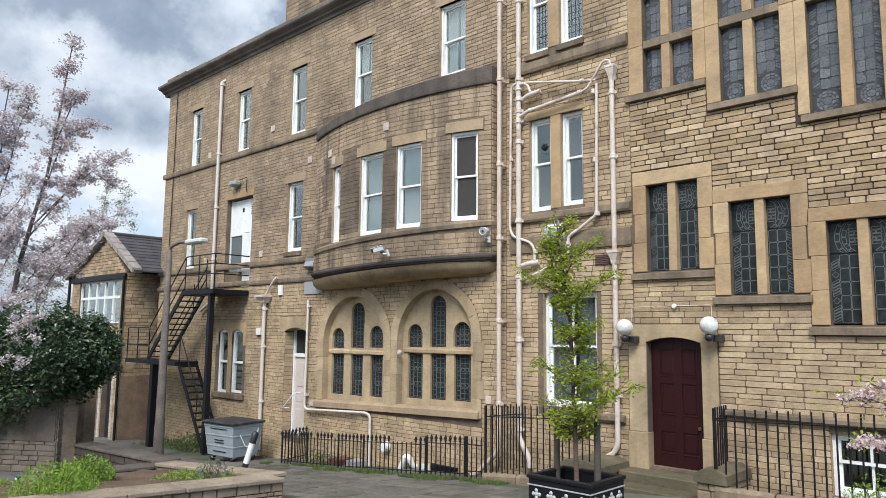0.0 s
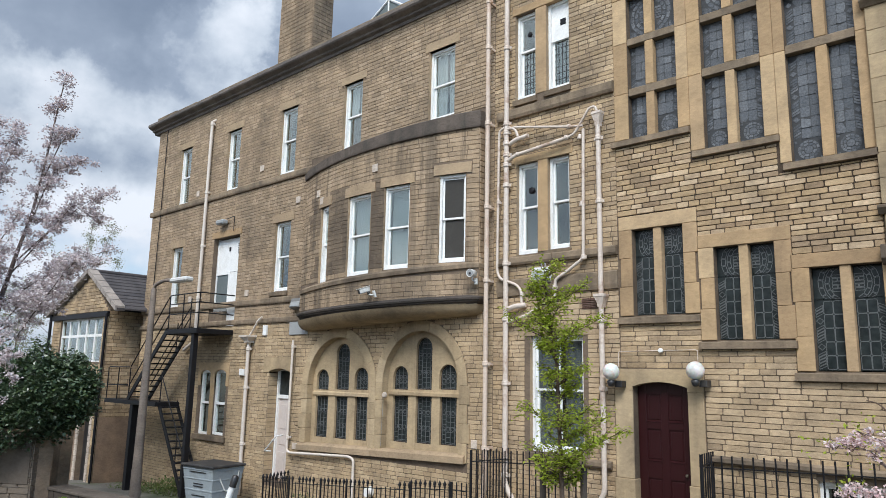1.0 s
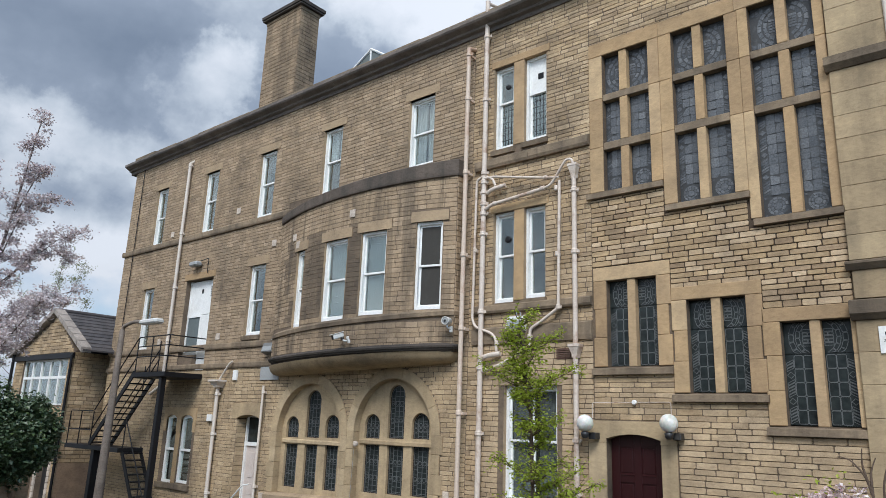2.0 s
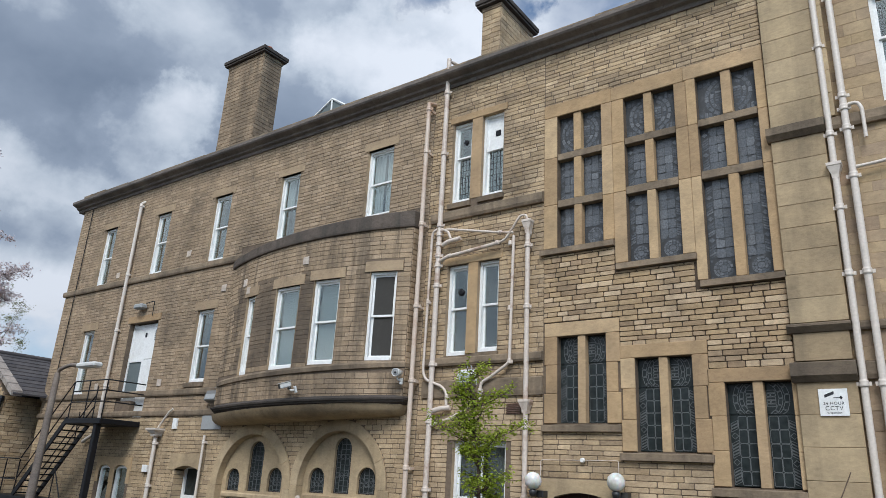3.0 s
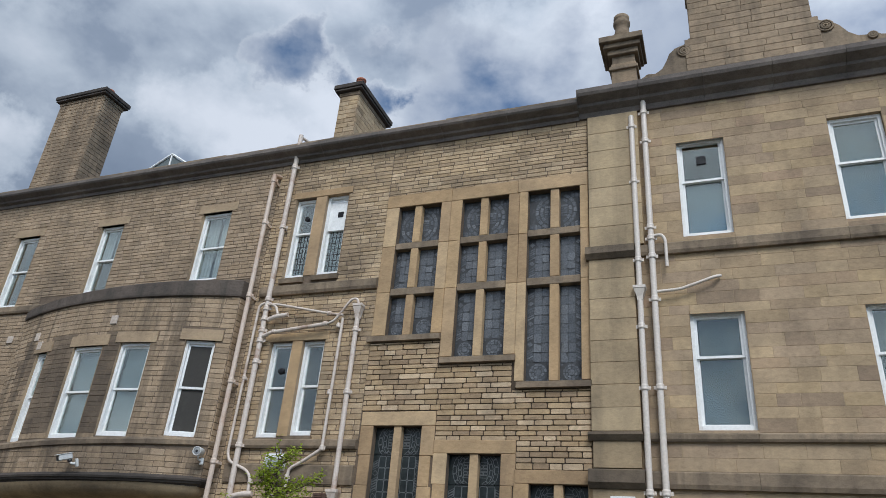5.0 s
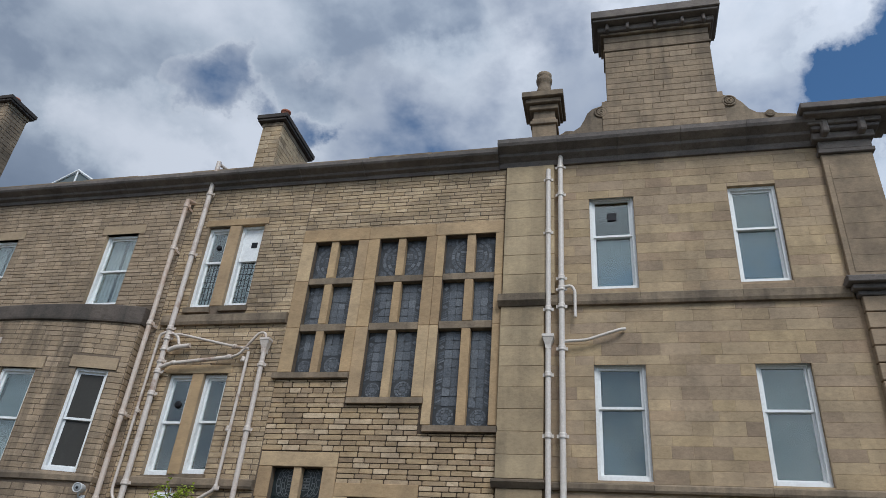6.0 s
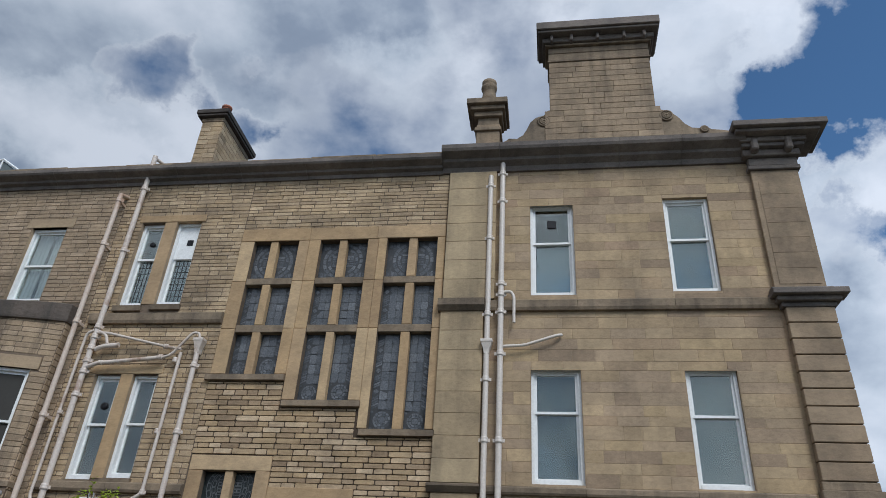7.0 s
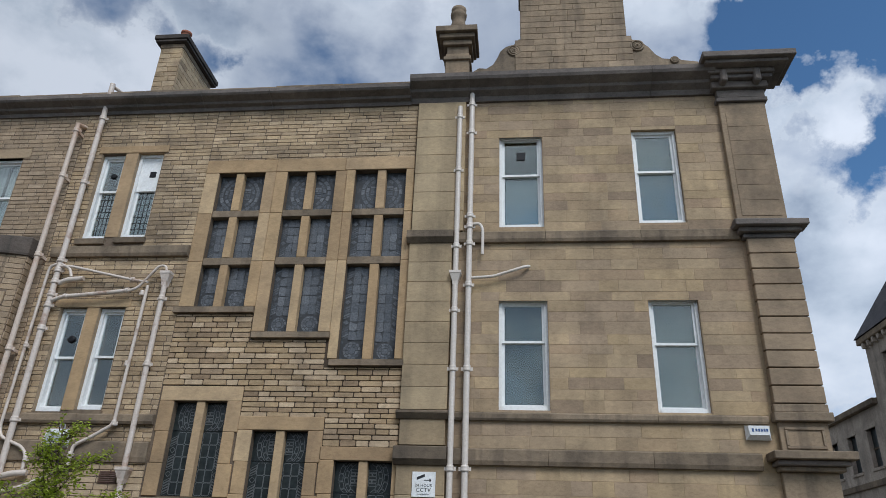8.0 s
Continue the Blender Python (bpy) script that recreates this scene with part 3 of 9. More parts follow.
def build_walls():
    holes_main = SASH_UP + SASH_MID + TWIN_UP + TWIN_MID + TALL_LOW + ARCH_TWIN + [FIRE_DOOR, SIDE_DOOR, RED_DOOR, BASE_WIN, ARCH_HOLE, BAY_HOLE] + STEP_LOW + STEP_HIGH
    s = Shape()
    wall_shell(s, X_STAIR, X_PIL, Z_FOOT, Z_EAVES, holes_main)
    wall_s = thing("wall_stair", "coursed sandstone stair wall with dark open joints", "wall", kind="structure", shape=s, mat=MAT_MORTAR_S)
    s = Shape()
    wall_shell(s, X_LEFT, X_STAIR, Z_FOOT, Z_EAVES, holes_main)
    wall = thing("wall_south", "long buff sandstone wall of coursed blocks with soot stains", "wall", kind="structure", shape=s, mat=MAT_MORTAR)
    s = Shape()
    wall_shell(s, X_PIL, X_RIGHT, Z_FOOT, Z_EAVES, RIGHT)
    wall_r = thing("wall_south_east", "smooth buff ashlar wall with fine joints", "wall", kind="structure", shape=s, mat=MAT_ASHLAR)
    # the shell behind: sides, back, floors
    s = Shape()
    s.box(X_LEFT, X_LEFT + 0.4, 0.45, 11.0, Z_FOOT, Z_EAVES)
    thing("wall_west", "plain stone end wall", "wall", kind="structure", shape=s, mat=MAT_MORTAR)
    s = Shape()
    s.box(X_RIGHT - 0.4, X_RIGHT, 0.45, 11.0, Z_FOOT, Z_EAVES)
    thing("wall_east", "plain stone end wall", "wall", kind="structure", shape=s, mat=MAT_MORTAR)
    s = Shape()
    s.box(X_LEFT + 0.4, X_RIGHT - 0.4, 10.6, 11.0, Z_FOOT, Z_EAVES)
    thing("wall_north", "plain stone rear wall", "wall", kind="structure", shape=s, mat=MAT_MORTAR)
    # floors, inner walls and ceiling carry the rooms' shade in their colour
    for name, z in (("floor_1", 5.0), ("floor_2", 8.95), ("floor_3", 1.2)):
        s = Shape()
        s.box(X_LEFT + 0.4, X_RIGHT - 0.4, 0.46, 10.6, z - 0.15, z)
        thing(name, "bare floor inside the building, coloured near-black for unlit rooms", "floor", kind="structure", shape=s, mat=MAT_ROOM)
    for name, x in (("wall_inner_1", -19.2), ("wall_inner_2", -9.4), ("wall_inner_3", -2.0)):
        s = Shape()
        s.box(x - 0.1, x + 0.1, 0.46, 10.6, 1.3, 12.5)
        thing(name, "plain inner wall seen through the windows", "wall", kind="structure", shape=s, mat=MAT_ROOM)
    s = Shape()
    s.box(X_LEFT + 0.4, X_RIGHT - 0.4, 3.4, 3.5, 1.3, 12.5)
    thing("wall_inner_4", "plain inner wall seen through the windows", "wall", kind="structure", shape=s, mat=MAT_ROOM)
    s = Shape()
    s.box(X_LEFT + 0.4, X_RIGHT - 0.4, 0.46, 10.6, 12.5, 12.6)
    thing("ceiling", "plain upper ceiling, coloured near-black for unlit rooms", "ceiling", kind="structure", shape=s, mat=MAT_ROOM)
    # roof behind the parapet
    for name, pts in (("roof_south", [(0.1, 13.0), (5.5, 15.2), (5.5, 15.1), (0.1, 12.75)]), ("roof_north", [(5.5, 15.2), (11.3, 12.9), (11.3, 12.75), (5.5, 15.05)])):
        s = Shape()
        s.profile(pts, X_LEFT, X_RIGHT)
        thing(name, "dark slate roof slope behind the parapet", "roof", kind="structure", shape=s, mat=MAT_SLATE)
    return wall, wall_r, wall_s


WALL, WALL_R, WALL_S = build_walls()
s = Shape()
s.box(-75.0, 45.0, -38.0, -37.0, -2.0, 11.0)
s.profile([(-38.0, 11.0), (-37.0, 11.0), (-38.0, 12.2)], -40.0, -8.0)
thing("wall_opposite", "plain pale stone wall closing the far side of the yard", "wall", kind="structure", shape=s, mat=MAT_FAR)

# dressed stone that the coursed stones keep clear of: x0, x1, z0, z1
SURROUNDS = []
for a, b, c, d in SASH_UP:
    SURROUNDS += [(a - 0.14, b + 0.14, d, d + 0.24), (a, b, c - 0.14, d)]
for a, b, c, d in SASH_MID:
    SURROUNDS += [(a - 0.14, b + 0.14, d, d + 0.27), (a, b, c - 0.14, d)]
SURROUNDS += [(-9.04, -7.46, 11.68, 11.86), (-8.96, -7.54, 9.4, 11.68), (-8.92, -7.57, 5.9, 8.3), (-8.7, -7.2, 1.85, 4.5)]
SURROUNDS += [(-21.95, -20.1, 1.3, 3.72), (FIRE_DOOR[0], FIRE_DOOR[1], FIRE_DOOR[2], 8.1), (-18.2, -16.65, 3.45, 3.9), (SIDE_DOOR[0], SIDE_DOOR[1], 0.3, 3.6)]
SURROUNDS += [(-6.63, -4.92, 0.9, 3.68), (BASE_WIN[0], BASE_WIN[1], BASE_WIN[2], BASE_WIN[3] + 0.15)]
for (a, b, c, d), w, up in zip(STEP_LOW, (0.27, 0.27, 0.10), (0.27, 0.24, 0.23)):
    SURROUNDS += [(a - 0.27, b + w, c - 0.15, d + up)]
SURROUNDS += [(-6.50, -2.05, 11.0, 11.42), (-6.50, -4.95, 7.96, 11.2), (-4.98, -3.45, 7.46, 11.2), (-3.50, -2.05, 6.94, 11.2)]
SURROUNDS += [(X_LEFT, -16.2, 9.28, 9.48), (X_LEFT, -16.3, 5.50, 5.68), (X_LEFT, -16.5, 4.92, 5.08)]
SURROUNDS += [(-9.3, -6.5, 9.18, 9.42), (-9.3, -6.5, 5.86, 6.04), (-9.3, -6.5, 5.20, 5.56), (BAY_HOLE[0] - 0.3, BAY_HOLE[1] + 0.2, 4.95, 9.7)]
BAY_X, BAY_APEX, BAY_R = -13.05, -0.80, 9.5
ARCH_RINGS = ((-14.75, 3.16, 1.52), (-11.75, 3.27, 1.50))   # the two great arches: centre, springing, outer radius


CUTS = sorted({round(v, 3) for r in SURROUNDS for v in r[2:]})


def block_main(za, zb):
    z = (za + zb) / 2
    out = rect_block(SURROUNDS)(za, zb)
    if 1.44 < z < 3.28:
        out.append((-16.28, -10.24))
    for c, zs, r in ARCH_RINGS:
        if zs <= z < zs + r:
            w = math.sqrt(r * r - (z - zs) ** 2)
            out.append((c - w, c + w))
    return out


def in_band(x, z):
    """The stepped strip of wall between the two rows of stair windows."""
    low = 6.57 if x < -4.93 else 6.04 if x < -3.38 else 5.54
    high = 7.96 if x < -4.95 else 7.46 if x < -3.45 else 6.94
    return -6.45 < x < -2.06 and low < z < high


def build_courses():
    rng = random.Random(4)
    flat_, low_, middle, stair, near = Shape(), Shape(), Shape(), Shape(), []
    count = {"stair": 0, "main": 0}
    for x0, x1, z0, z1, high, long, gap in (
        (X_LEFT, X_MID, -1.0, Z_EAVES, (0.085, 0.12), (0.18, 0.40), 0.010),
        (X_MID, X_STAIR, -1.0, Z_EAVES, (0.08, 0.115), (0.18, 0.42), 0.010),
        (X_STAIR, X_PIL, -1.0, 5.36, (0.082, 0.112), (0.24, 0.60), 0.010),
        (X_STAIR, X_PIL, 5.36, 8.1, (0.086, 0.118), (0.20, 0.46), 0.011),
        (X_STAIR, X_PIL, 8.1, Z_EAVES, (0.082, 0.115), (0.24, 0.55), 0.010),
    ):
        for a, b, c, d in lay(x0, x1, z0, z1, block_main, high, long, rng, gap, CUTS):
            x, z = (a + b) / 2, (c + d) / 2
            side = "stair" if a >= X_STAIR - 0.01 else "main"
            by_door = side == "stair" and x > -4.9 and 2.4 < z < 3.66
            by_pipes = side == "main" and a > -9.5 and 2.3 < z < 5.2
            if (in_band(x, z) or by_door or by_pipes) and count[side] < 300:
                count[side] += 1
                near.append((side, a, b, c + 0.0005, d - 0.0005))
            else:
                stone_faces(stair if side == "stair" else middle if a >= X_MID - 0.01 else low_ if z < 4.93 else flat_, a, b, c, d, 0.0, rng.uniform(0.005, 0.012), 0.007, rng, 1.0)
    tagged(part("coursed_stones", stair, MAT_STONE, WALL_S, "coursed buff sandstone blocks with worn edges"), kind="stuff")
    tagged(part("coursed_stones", middle, MAT_STONE, WALL, "coursed buff sandstone blocks with worn edges"), kind="stuff")
    tagged(part("lower_coursed_stones", low_, MAT_STONE_LOW, WALL, "yellower coursed sandstone blocks of the ground floor, lightened against weak bounce"), kind="stuff")
    ob = part("coursed_stones", flat_, MAT_STONE_MAIN, WALL, "weathered coursed buff sandstone blocks")
    tagged(ob, kind="stuff")
    return near


NEAR_STONES = build_courses()


def build_ashlar():
    rng = random.Random(9)
    s, near = Shape(), []
    keep = [(a - 0.0, b, c - 0.14, d) for a, b, c, d in RIGHT] + [(X_PIL, -1.22, -2, 20), (4.16, 6, -2, 20), (-1.3, 6, 9.38, 9.64), (-1.3, 6, 6.0, 6.17), (-1.3, 6, 5.26, 5.56)]
    z = -1.0
    rows = [(5.56, 6.0, 2), (6.17, 9.38, 15), (9.64, 12.72, 14), (-1.0, 5.26, 22)]
    for z0, z1, k in rows:
        h = (z1 - z0) / k
        for a, b, c, d in lay(-1.22, 4.16, z0, z1, rect_block(keep), (h * 0.78, h * 1.15), (0.3, 0.9), rng, 0.004):
            if c > 5.5 and len(near) < 300:
                near.append((a, b, c, d))
            else:
                stone_faces(s, a, b, c, d, 0.0, rng.uniform(0.0032, 0.0060), 0.003, rng)
    tagged(part("ashlar_stones", s, MAT_ASHLAR, WALL_R, "smooth sawn buff ashlar blocks"), kind="stuff")
    return near


NEAR_ASHLAR = build_ashlar()


# ---- dressed stone bands, cornice and parapet ----
def band(name, x0, x1, z0, z1, out, mat, label, piece=1.6):
    """A string course of separate lengths of stone with a weathered top."""
    ob = thing(name, label, "string course", kind="structure")
    k = max(1, round((x1 - x0) / piece))
    for i in range(k):
        a, b = x0 + (x1 - x0) * i / k + 0.003, x0 + (x1 - x0) * (i + 1) / k - 0.003
        s = Shape()
        s.profile([(0.02, z0), (-out * 0.75, z0), (-out, z0 + (z1 - z0) * 0.25), (-out, z1 - 0.03), (-out * 0.55, z1), (0.02, z1)], a, b)
        part("length_of_stone", s, mat, ob)
    return ob


BANDS = [
    (X_LEFT - 0.06, -16.15, 9.28, 9.48, 0.09), (X_LEFT - 0.05, -16.3, 5.50, 5.68, 0.07), (X_LEFT - 0.05, -16.5, 4.92, 5.08, 0.06),
    (-9.42, X_STAIR, 9.18, 9.42, 0.11), (-9.42, X_STAIR, 5.86, 6.04, 0.10), (-9.42, X_STAIR, 5.20, 5.56, 0.07),
    (-1.22, 4.1, 9.40, 9.63, 0.10), (-1.22, 4.1, 6.02, 6.16, 0.08), (-1.22, 3.9, 5.28, 5.55, 0.10),
    (X_STAIR - 0.9, -6.7, 1.84, 1.98, 0.10), (-4.88, -2.06, 2.14, 2.26, 0.12),
]
for i, (a, b, c, d, o) in enumerate(BANDS):
    band(f"trim_{i + 1}", a, b, c, d, o, MAT_SILL, "dark weathered sandstone string course")


def cornice(name, x0, x1, prof, piece, label):
    ob = thing(name, label, "cornice", kind="structure")
    k = max(1, round((x1 - x0) / piece))
    for i in range(k):
        s = Shape()
        s.profile(prof, x0 + (x1 - x0) * i / k + 0.003, x0 + (x1 - x0) * (i + 1) / k - 0.003)
        part("length_of_stone", s, MAT_BLACK_STONE, ob)
    return ob


PROF = [(0.45, 12.70), (-0.05, 12.70), (-0.07, 12.78), (-0.16, 12.81), (-0.18, 12.86), (-0.33, 12.92), (-0.36, 12.96), (-0.36, 13.04), (-0.30, 13.07), (-0.15, 13.10), (0.45, 13.10)]
cornice("trim_11", X_LEFT - 0.36, -2.2, PROF, 1.5, "soot-black moulded stone cornice along the eaves")
s = Shape()
ob = thing("trim_12", "grey stone blocking course above the cornice", "parapet", kind="structure")
for i in range(16):
    s = Shape()
    a = X_LEFT + (X_STAIR + 4.3 - X_LEFT) * i / 16
    b = X_LEFT + (X_STAIR + 4.3 - X_LEFT) * (i + 1) / 16 - 0.006
    s.box(a, b, -0.16, 0.40, 13.10, (13.30 if i == 0 else 13.25) + 0.012 * math.sin(i * 2.3), 0.012)
    part("length_of_stone", s, MAT_SILL, ob)
PROF_R = [(0.45, 12.72), (-0.06, 12.72), (-0.09, 12.83), (-0.22, 12.90), (-0.24, 12.96), (-0.42, 13.04), (-0.45, 13.10), (-0.45, 13.20), (-0.20, 13.27), (0.45, 13.27)]
cornice("trim_13", -2.2, 4.05, PROF_R, 1.3, "heavy soot-black moulded cornice of the corner block")


# ---- sash windows ----
def sash_window(w, h, group, recess=0.085, meet=0.5, blind=None, lintel=0.24, sill=True, lead_low=False, bars=False, vent=None, board=False, screen=False, label="white painted timber sash window in a stone opening", side=0.14):
    """A sash window with its foot at the origin: frame, two sashes with panes, lintel and sill."""
    ob = thing("sash_window", label, "window", group)
    f, st = 0.065, 0.045
    fr = Shape()
    y0, y1 = recess, recess + 0.15
    fr.box(-w / 2, -w / 2 + f, y0, y1, 0, h).box(w / 2 - f, w / 2, y0, y1, 0, h)
    fr.box(-w / 2 + f, w / 2 - f, y0, y1, h - f, h).box(-w / 2 + f, w / 2 - f, y0 - 0.02, y1, 0, f + 0.02)
    part("frame", fr, MAT_WHITE, ob)
    zm = f + (h - 2 * f) * meet
    for name, a, b, y in (("upper_sash", zm - 0.02, h - f, y0 + 0.05), ("lower_sash", f + 0.02, zm + 0.02, y0 + 0.093)):
        s = Shape()
        x0, x1 = -w / 2 + f, w / 2 - f
        s.box(x0, x0 + st, y, y + 0.038, a, b).box(x1 - st, x1, y, y + 0.038, a, b)
        s.box(x0 + st, x1 - st, y, y + 0.038, a, a + st).box(x0 + st, x1 - st, y, y + 0.038, b - st, b)
        sash = part(name, s, MAT_WHITE, ob)
        g = Shape()
        g.box(x0 + st, x1 - st, y + 0.016, y + 0.021, a + st, b - st)
        pane = part("pane", g, MAT_GLASS, sash, "clear reflecting glass")
        pane.visible_shadow = False
        if bars:
            g = Shape()
            g.box(-0.018, 0.018, y - 0.004, y + 0.03, a + st, b - st)
            part("glazing_bar", g, MAT_WHITE, sash)
        if board and name == "upper_sash":
            g = Shape()
            g.box(x0 + st, x1 - st, y + 0.004, y + 0.014, a + st, b - st)
            part("white_board", g, MAT_WHITE, sash)
        if screen:
            g = Shape()
            g.box(x0 + st, x1 - st, y + 0.004, y + 0.012, a + st, b - st)
            part("mesh_screen", g, MAT_SCREEN, sash, "dark mesh screen over the pane")
        if vent and name == "upper_sash":
            g = Shape()
            vx, vz, vr, square = vent
            if square:
                g.box(vx - vr, vx + vr, y - 0.012, y + 0.014, a + (b - a) * vz - vr, a + (b - a) * vz + vr, 0.006)
            else:
                g.lathe((0, 0, 0), [(vr, 0), (vr, 0.02), (vr * 0.5, 0.03)], 16)
                g.v = [(vx + q, y + 0.012 - h2, a + (b - a) * vz + r2) for q, r2, h2 in g.v]
            part("pane_vent", g, MAT_BLACK, sash, "dark plastic vent in the pane")
        if lead_low and name == "lower_sash":
            g = Shape()
            for i in range(1, 4):
                x = x0 + st + (x1 - x0 - 2 * st) * i / 4
                g.box(x - 0.004, x + 0.004, y + 0.008, y + 0.03, a + st, b - st)
            for i in range(1, 7):
                z = a + st + (b - a - 2 * st) * i / 7
                g.box(x0 + st, x1 - st, y + 0.009, y + 0.029, z - 0.004, z + 0.004)
            part("leading", g, MAT_LEAD_DARK, sash, "dark lead grid over the glass")
    for sg in (-1, 1):
        s = Shape()
        s.box(min(sg * w / 2, sg * (w / 2 - 0.006)), max(sg * w / 2, sg * (w / 2 - 0.006)), -0.004, recess + 0.02, 0, h)
        part("reveal_stone", s, MAT_LINTEL, ob)
    if lintel:
        s = Shape()
        s.box(-w / 2 - side, w / 2 + side, -0.016, 0.12, h, h + lintel, 0.006)
        part("lintel", s, MAT_LINTEL, ob)
    if sill:
        s = Shape()
        s.profile([(-0.06, -0.14), (-0.08, -0.03), (recess, 0.0), (recess, -0.14)], -w / 2 - 0.04, w / 2 + 0.04)
        part("sill", s, MAT_SILL, ob)
    if blind:
        s = Shape()
        kind, lo, hi = blind
        if kind == "curtain":
            k = 12
            for x0, x1 in ((-w / 2 + 0.07, -w * 0.03), (w * 0.05, w / 2)):
                v = [(x0 + (x1 - x0) * i / k, recess + 0.185 + 0.018 * math.sin(i * 1.9 + x0), z) for z in (lo * h, hi * h) for i in range(k + 1)]
                s.add(v, [(i, i + 1, k + 2 + i, k + 1 + i) for i in range(k)], True)
            part("curtain", s, MAT_CURTAIN_GREY if bars else MAT_CURTAIN, ob)
        else:
            # sheet behind the panes; its tone stands in for reflected sky and dim room
            s.box(-w / 2 + 0.13, w / 2 - 0.02, recess + 0.155, recess + 0.16, lo * h, hi * h)
            part("blind", s, MAT_SHEET_DIM if kind == "dim" else MAT_BLIND, ob, "flat blind sheet, toned for reflected sky and a dim room")
    return ob


def place_sash(rect, group, **kw):
    a, b, c, d = rect
    ob = sash_window(b - a, d - c, group, **kw)
    ob.location = ((a + b) / 2, 0, c)
    return ob


for i, r in enumerate(SASH_UP):
    place_sash(r, "upper windows of the long wing", meet=(0.5, 0.53, 0.52, 0.5, 0.5)[i], blind=(None, None, None, ("curtain", 0.5, 0.98), ("curtain", 0, 0.98))[i])
for i, r in enumerate(SASH_MID):
    place_sash(r, "first-floor windows of the long wing", lintel=0.27, meet=0.5, blind=None)
for i, r in enumerate(TWIN_UP):
    place_sash(r, "twin windows beside the downpipes", lintel=0, meet=0.58, lead_low=True, blind=("blind", 0, 0.56), board=i == 1, vent=((0.02, 0.5, 0.06, False), (0.06, 0.5, 0.07, True))[i], label="white sash window with leaded lower panes")
for i, r in enumerate(TWIN_MID):
    place_sash(r, "twin windows beside the downpipes", lintel=0, meet=0.52, vent=((0.02, 0.42, 0.075, False), None)[i])
for r in TALL_LOW:
    place_sash(r, "ground-floor windows", lintel=0.2, meet=0.53, bars=True, blind=("curtain", 0, 0.97), label="large white sash window with net curtains")
for i, r in enumerate(RIGHT):
    place_sash(r, "windows of the ashlar block", lintel=0, sill=False, meet=(0.58, 0.57, 0.62, 0.6)[i], side=0, vent=((0.0, 0.55, 0.09, True), None, None, None)[i], blind=(("blind", 0, 0.55), ("dim", 0, 0.98), ("dim", 0, 0.98), ("dim", 0, 0.98))[i], label="white sash window set in smooth ashlar")
place_sash(BASE_WIN, "ground-floor windows", lintel=0, meet=0.55, sill=False, bars=True, label="low white window behind the railings")


from mathutils.geometry import tessellate_polygon


def shear(s, k, x0, start=0):
    s.v[start:] = [(x, y, z + k * (x - x0)) for x, y, z in s.v[start:]]
    return s


def plate_holes(s, outer, holes, y0, y1):
    """A plate in x and z with openings through it."""
    v = [(x, y0, z) for ring in (outer, *holes) for x, z in ring]
    f = tessellate_polygon([[Vector((x, z, 0)) for x, z in ring] for ring in (outer, *holes)])
    k = len(v)
    s.add(v, f)
    s.add([(x, y1, z) for x, _, z in v], [q[::-1] for q in f])
    for ring in (outer, *holes):
        n_ = len(ring)
        s.add([(x, y0, z) for x, z in ring] + [(x, y1, z) for x, z in ring], [(i, (i + 1) % n_, n_ + (i + 1) % n_, n_ + i) for i in range(n_)])
    return s


def arch_outline(x0, x1, z0, z1, k=12):
    """An upright opening with a round head that reaches z1."""
    r, c = (x1 - x0) / 2, (x0 + x1) / 2
    return [(x0, z0), (x1, z0)] + [(c + r * math.cos(a), z1 - r + r * math.sin(a)) for a in (math.pi * i / k for i in range(k + 1))]


# ---- leaded lights ----
MAT_RUST = paint("dark_rusty_iron", (0.03, 0.022, 0.018), 0.8, 0.6, (0.08, 0.04, 0.025), scale=8)
def came_loop(s, pts, y, half=0.0045):
    """Flat raised strips of lead along the outline of one small pane."""
    for (xa, za), (xb, zb) in zip(pts, pts[1:] + pts[:1]):
        d = math.hypot(xb - xa, zb - za)
        if d < 0.004:
            continue
        nx, nz = -(zb - za) / d * half, (xb - xa) / d * half
        f = [(xa - nx, za - nz), (xb - nx, zb - nz), (xb + nx, zb + nz), (xa + nx, za + nz)]
        s.add([(a, y, c) for a, c in f] + [(a, y - 0.006, c) for a, c in f], [(4, 5, 6, 7), (0, 1, 5, 4), (1, 2, 6, 5), (2, 3, 7, 6), (3, 0, 4, 7)])


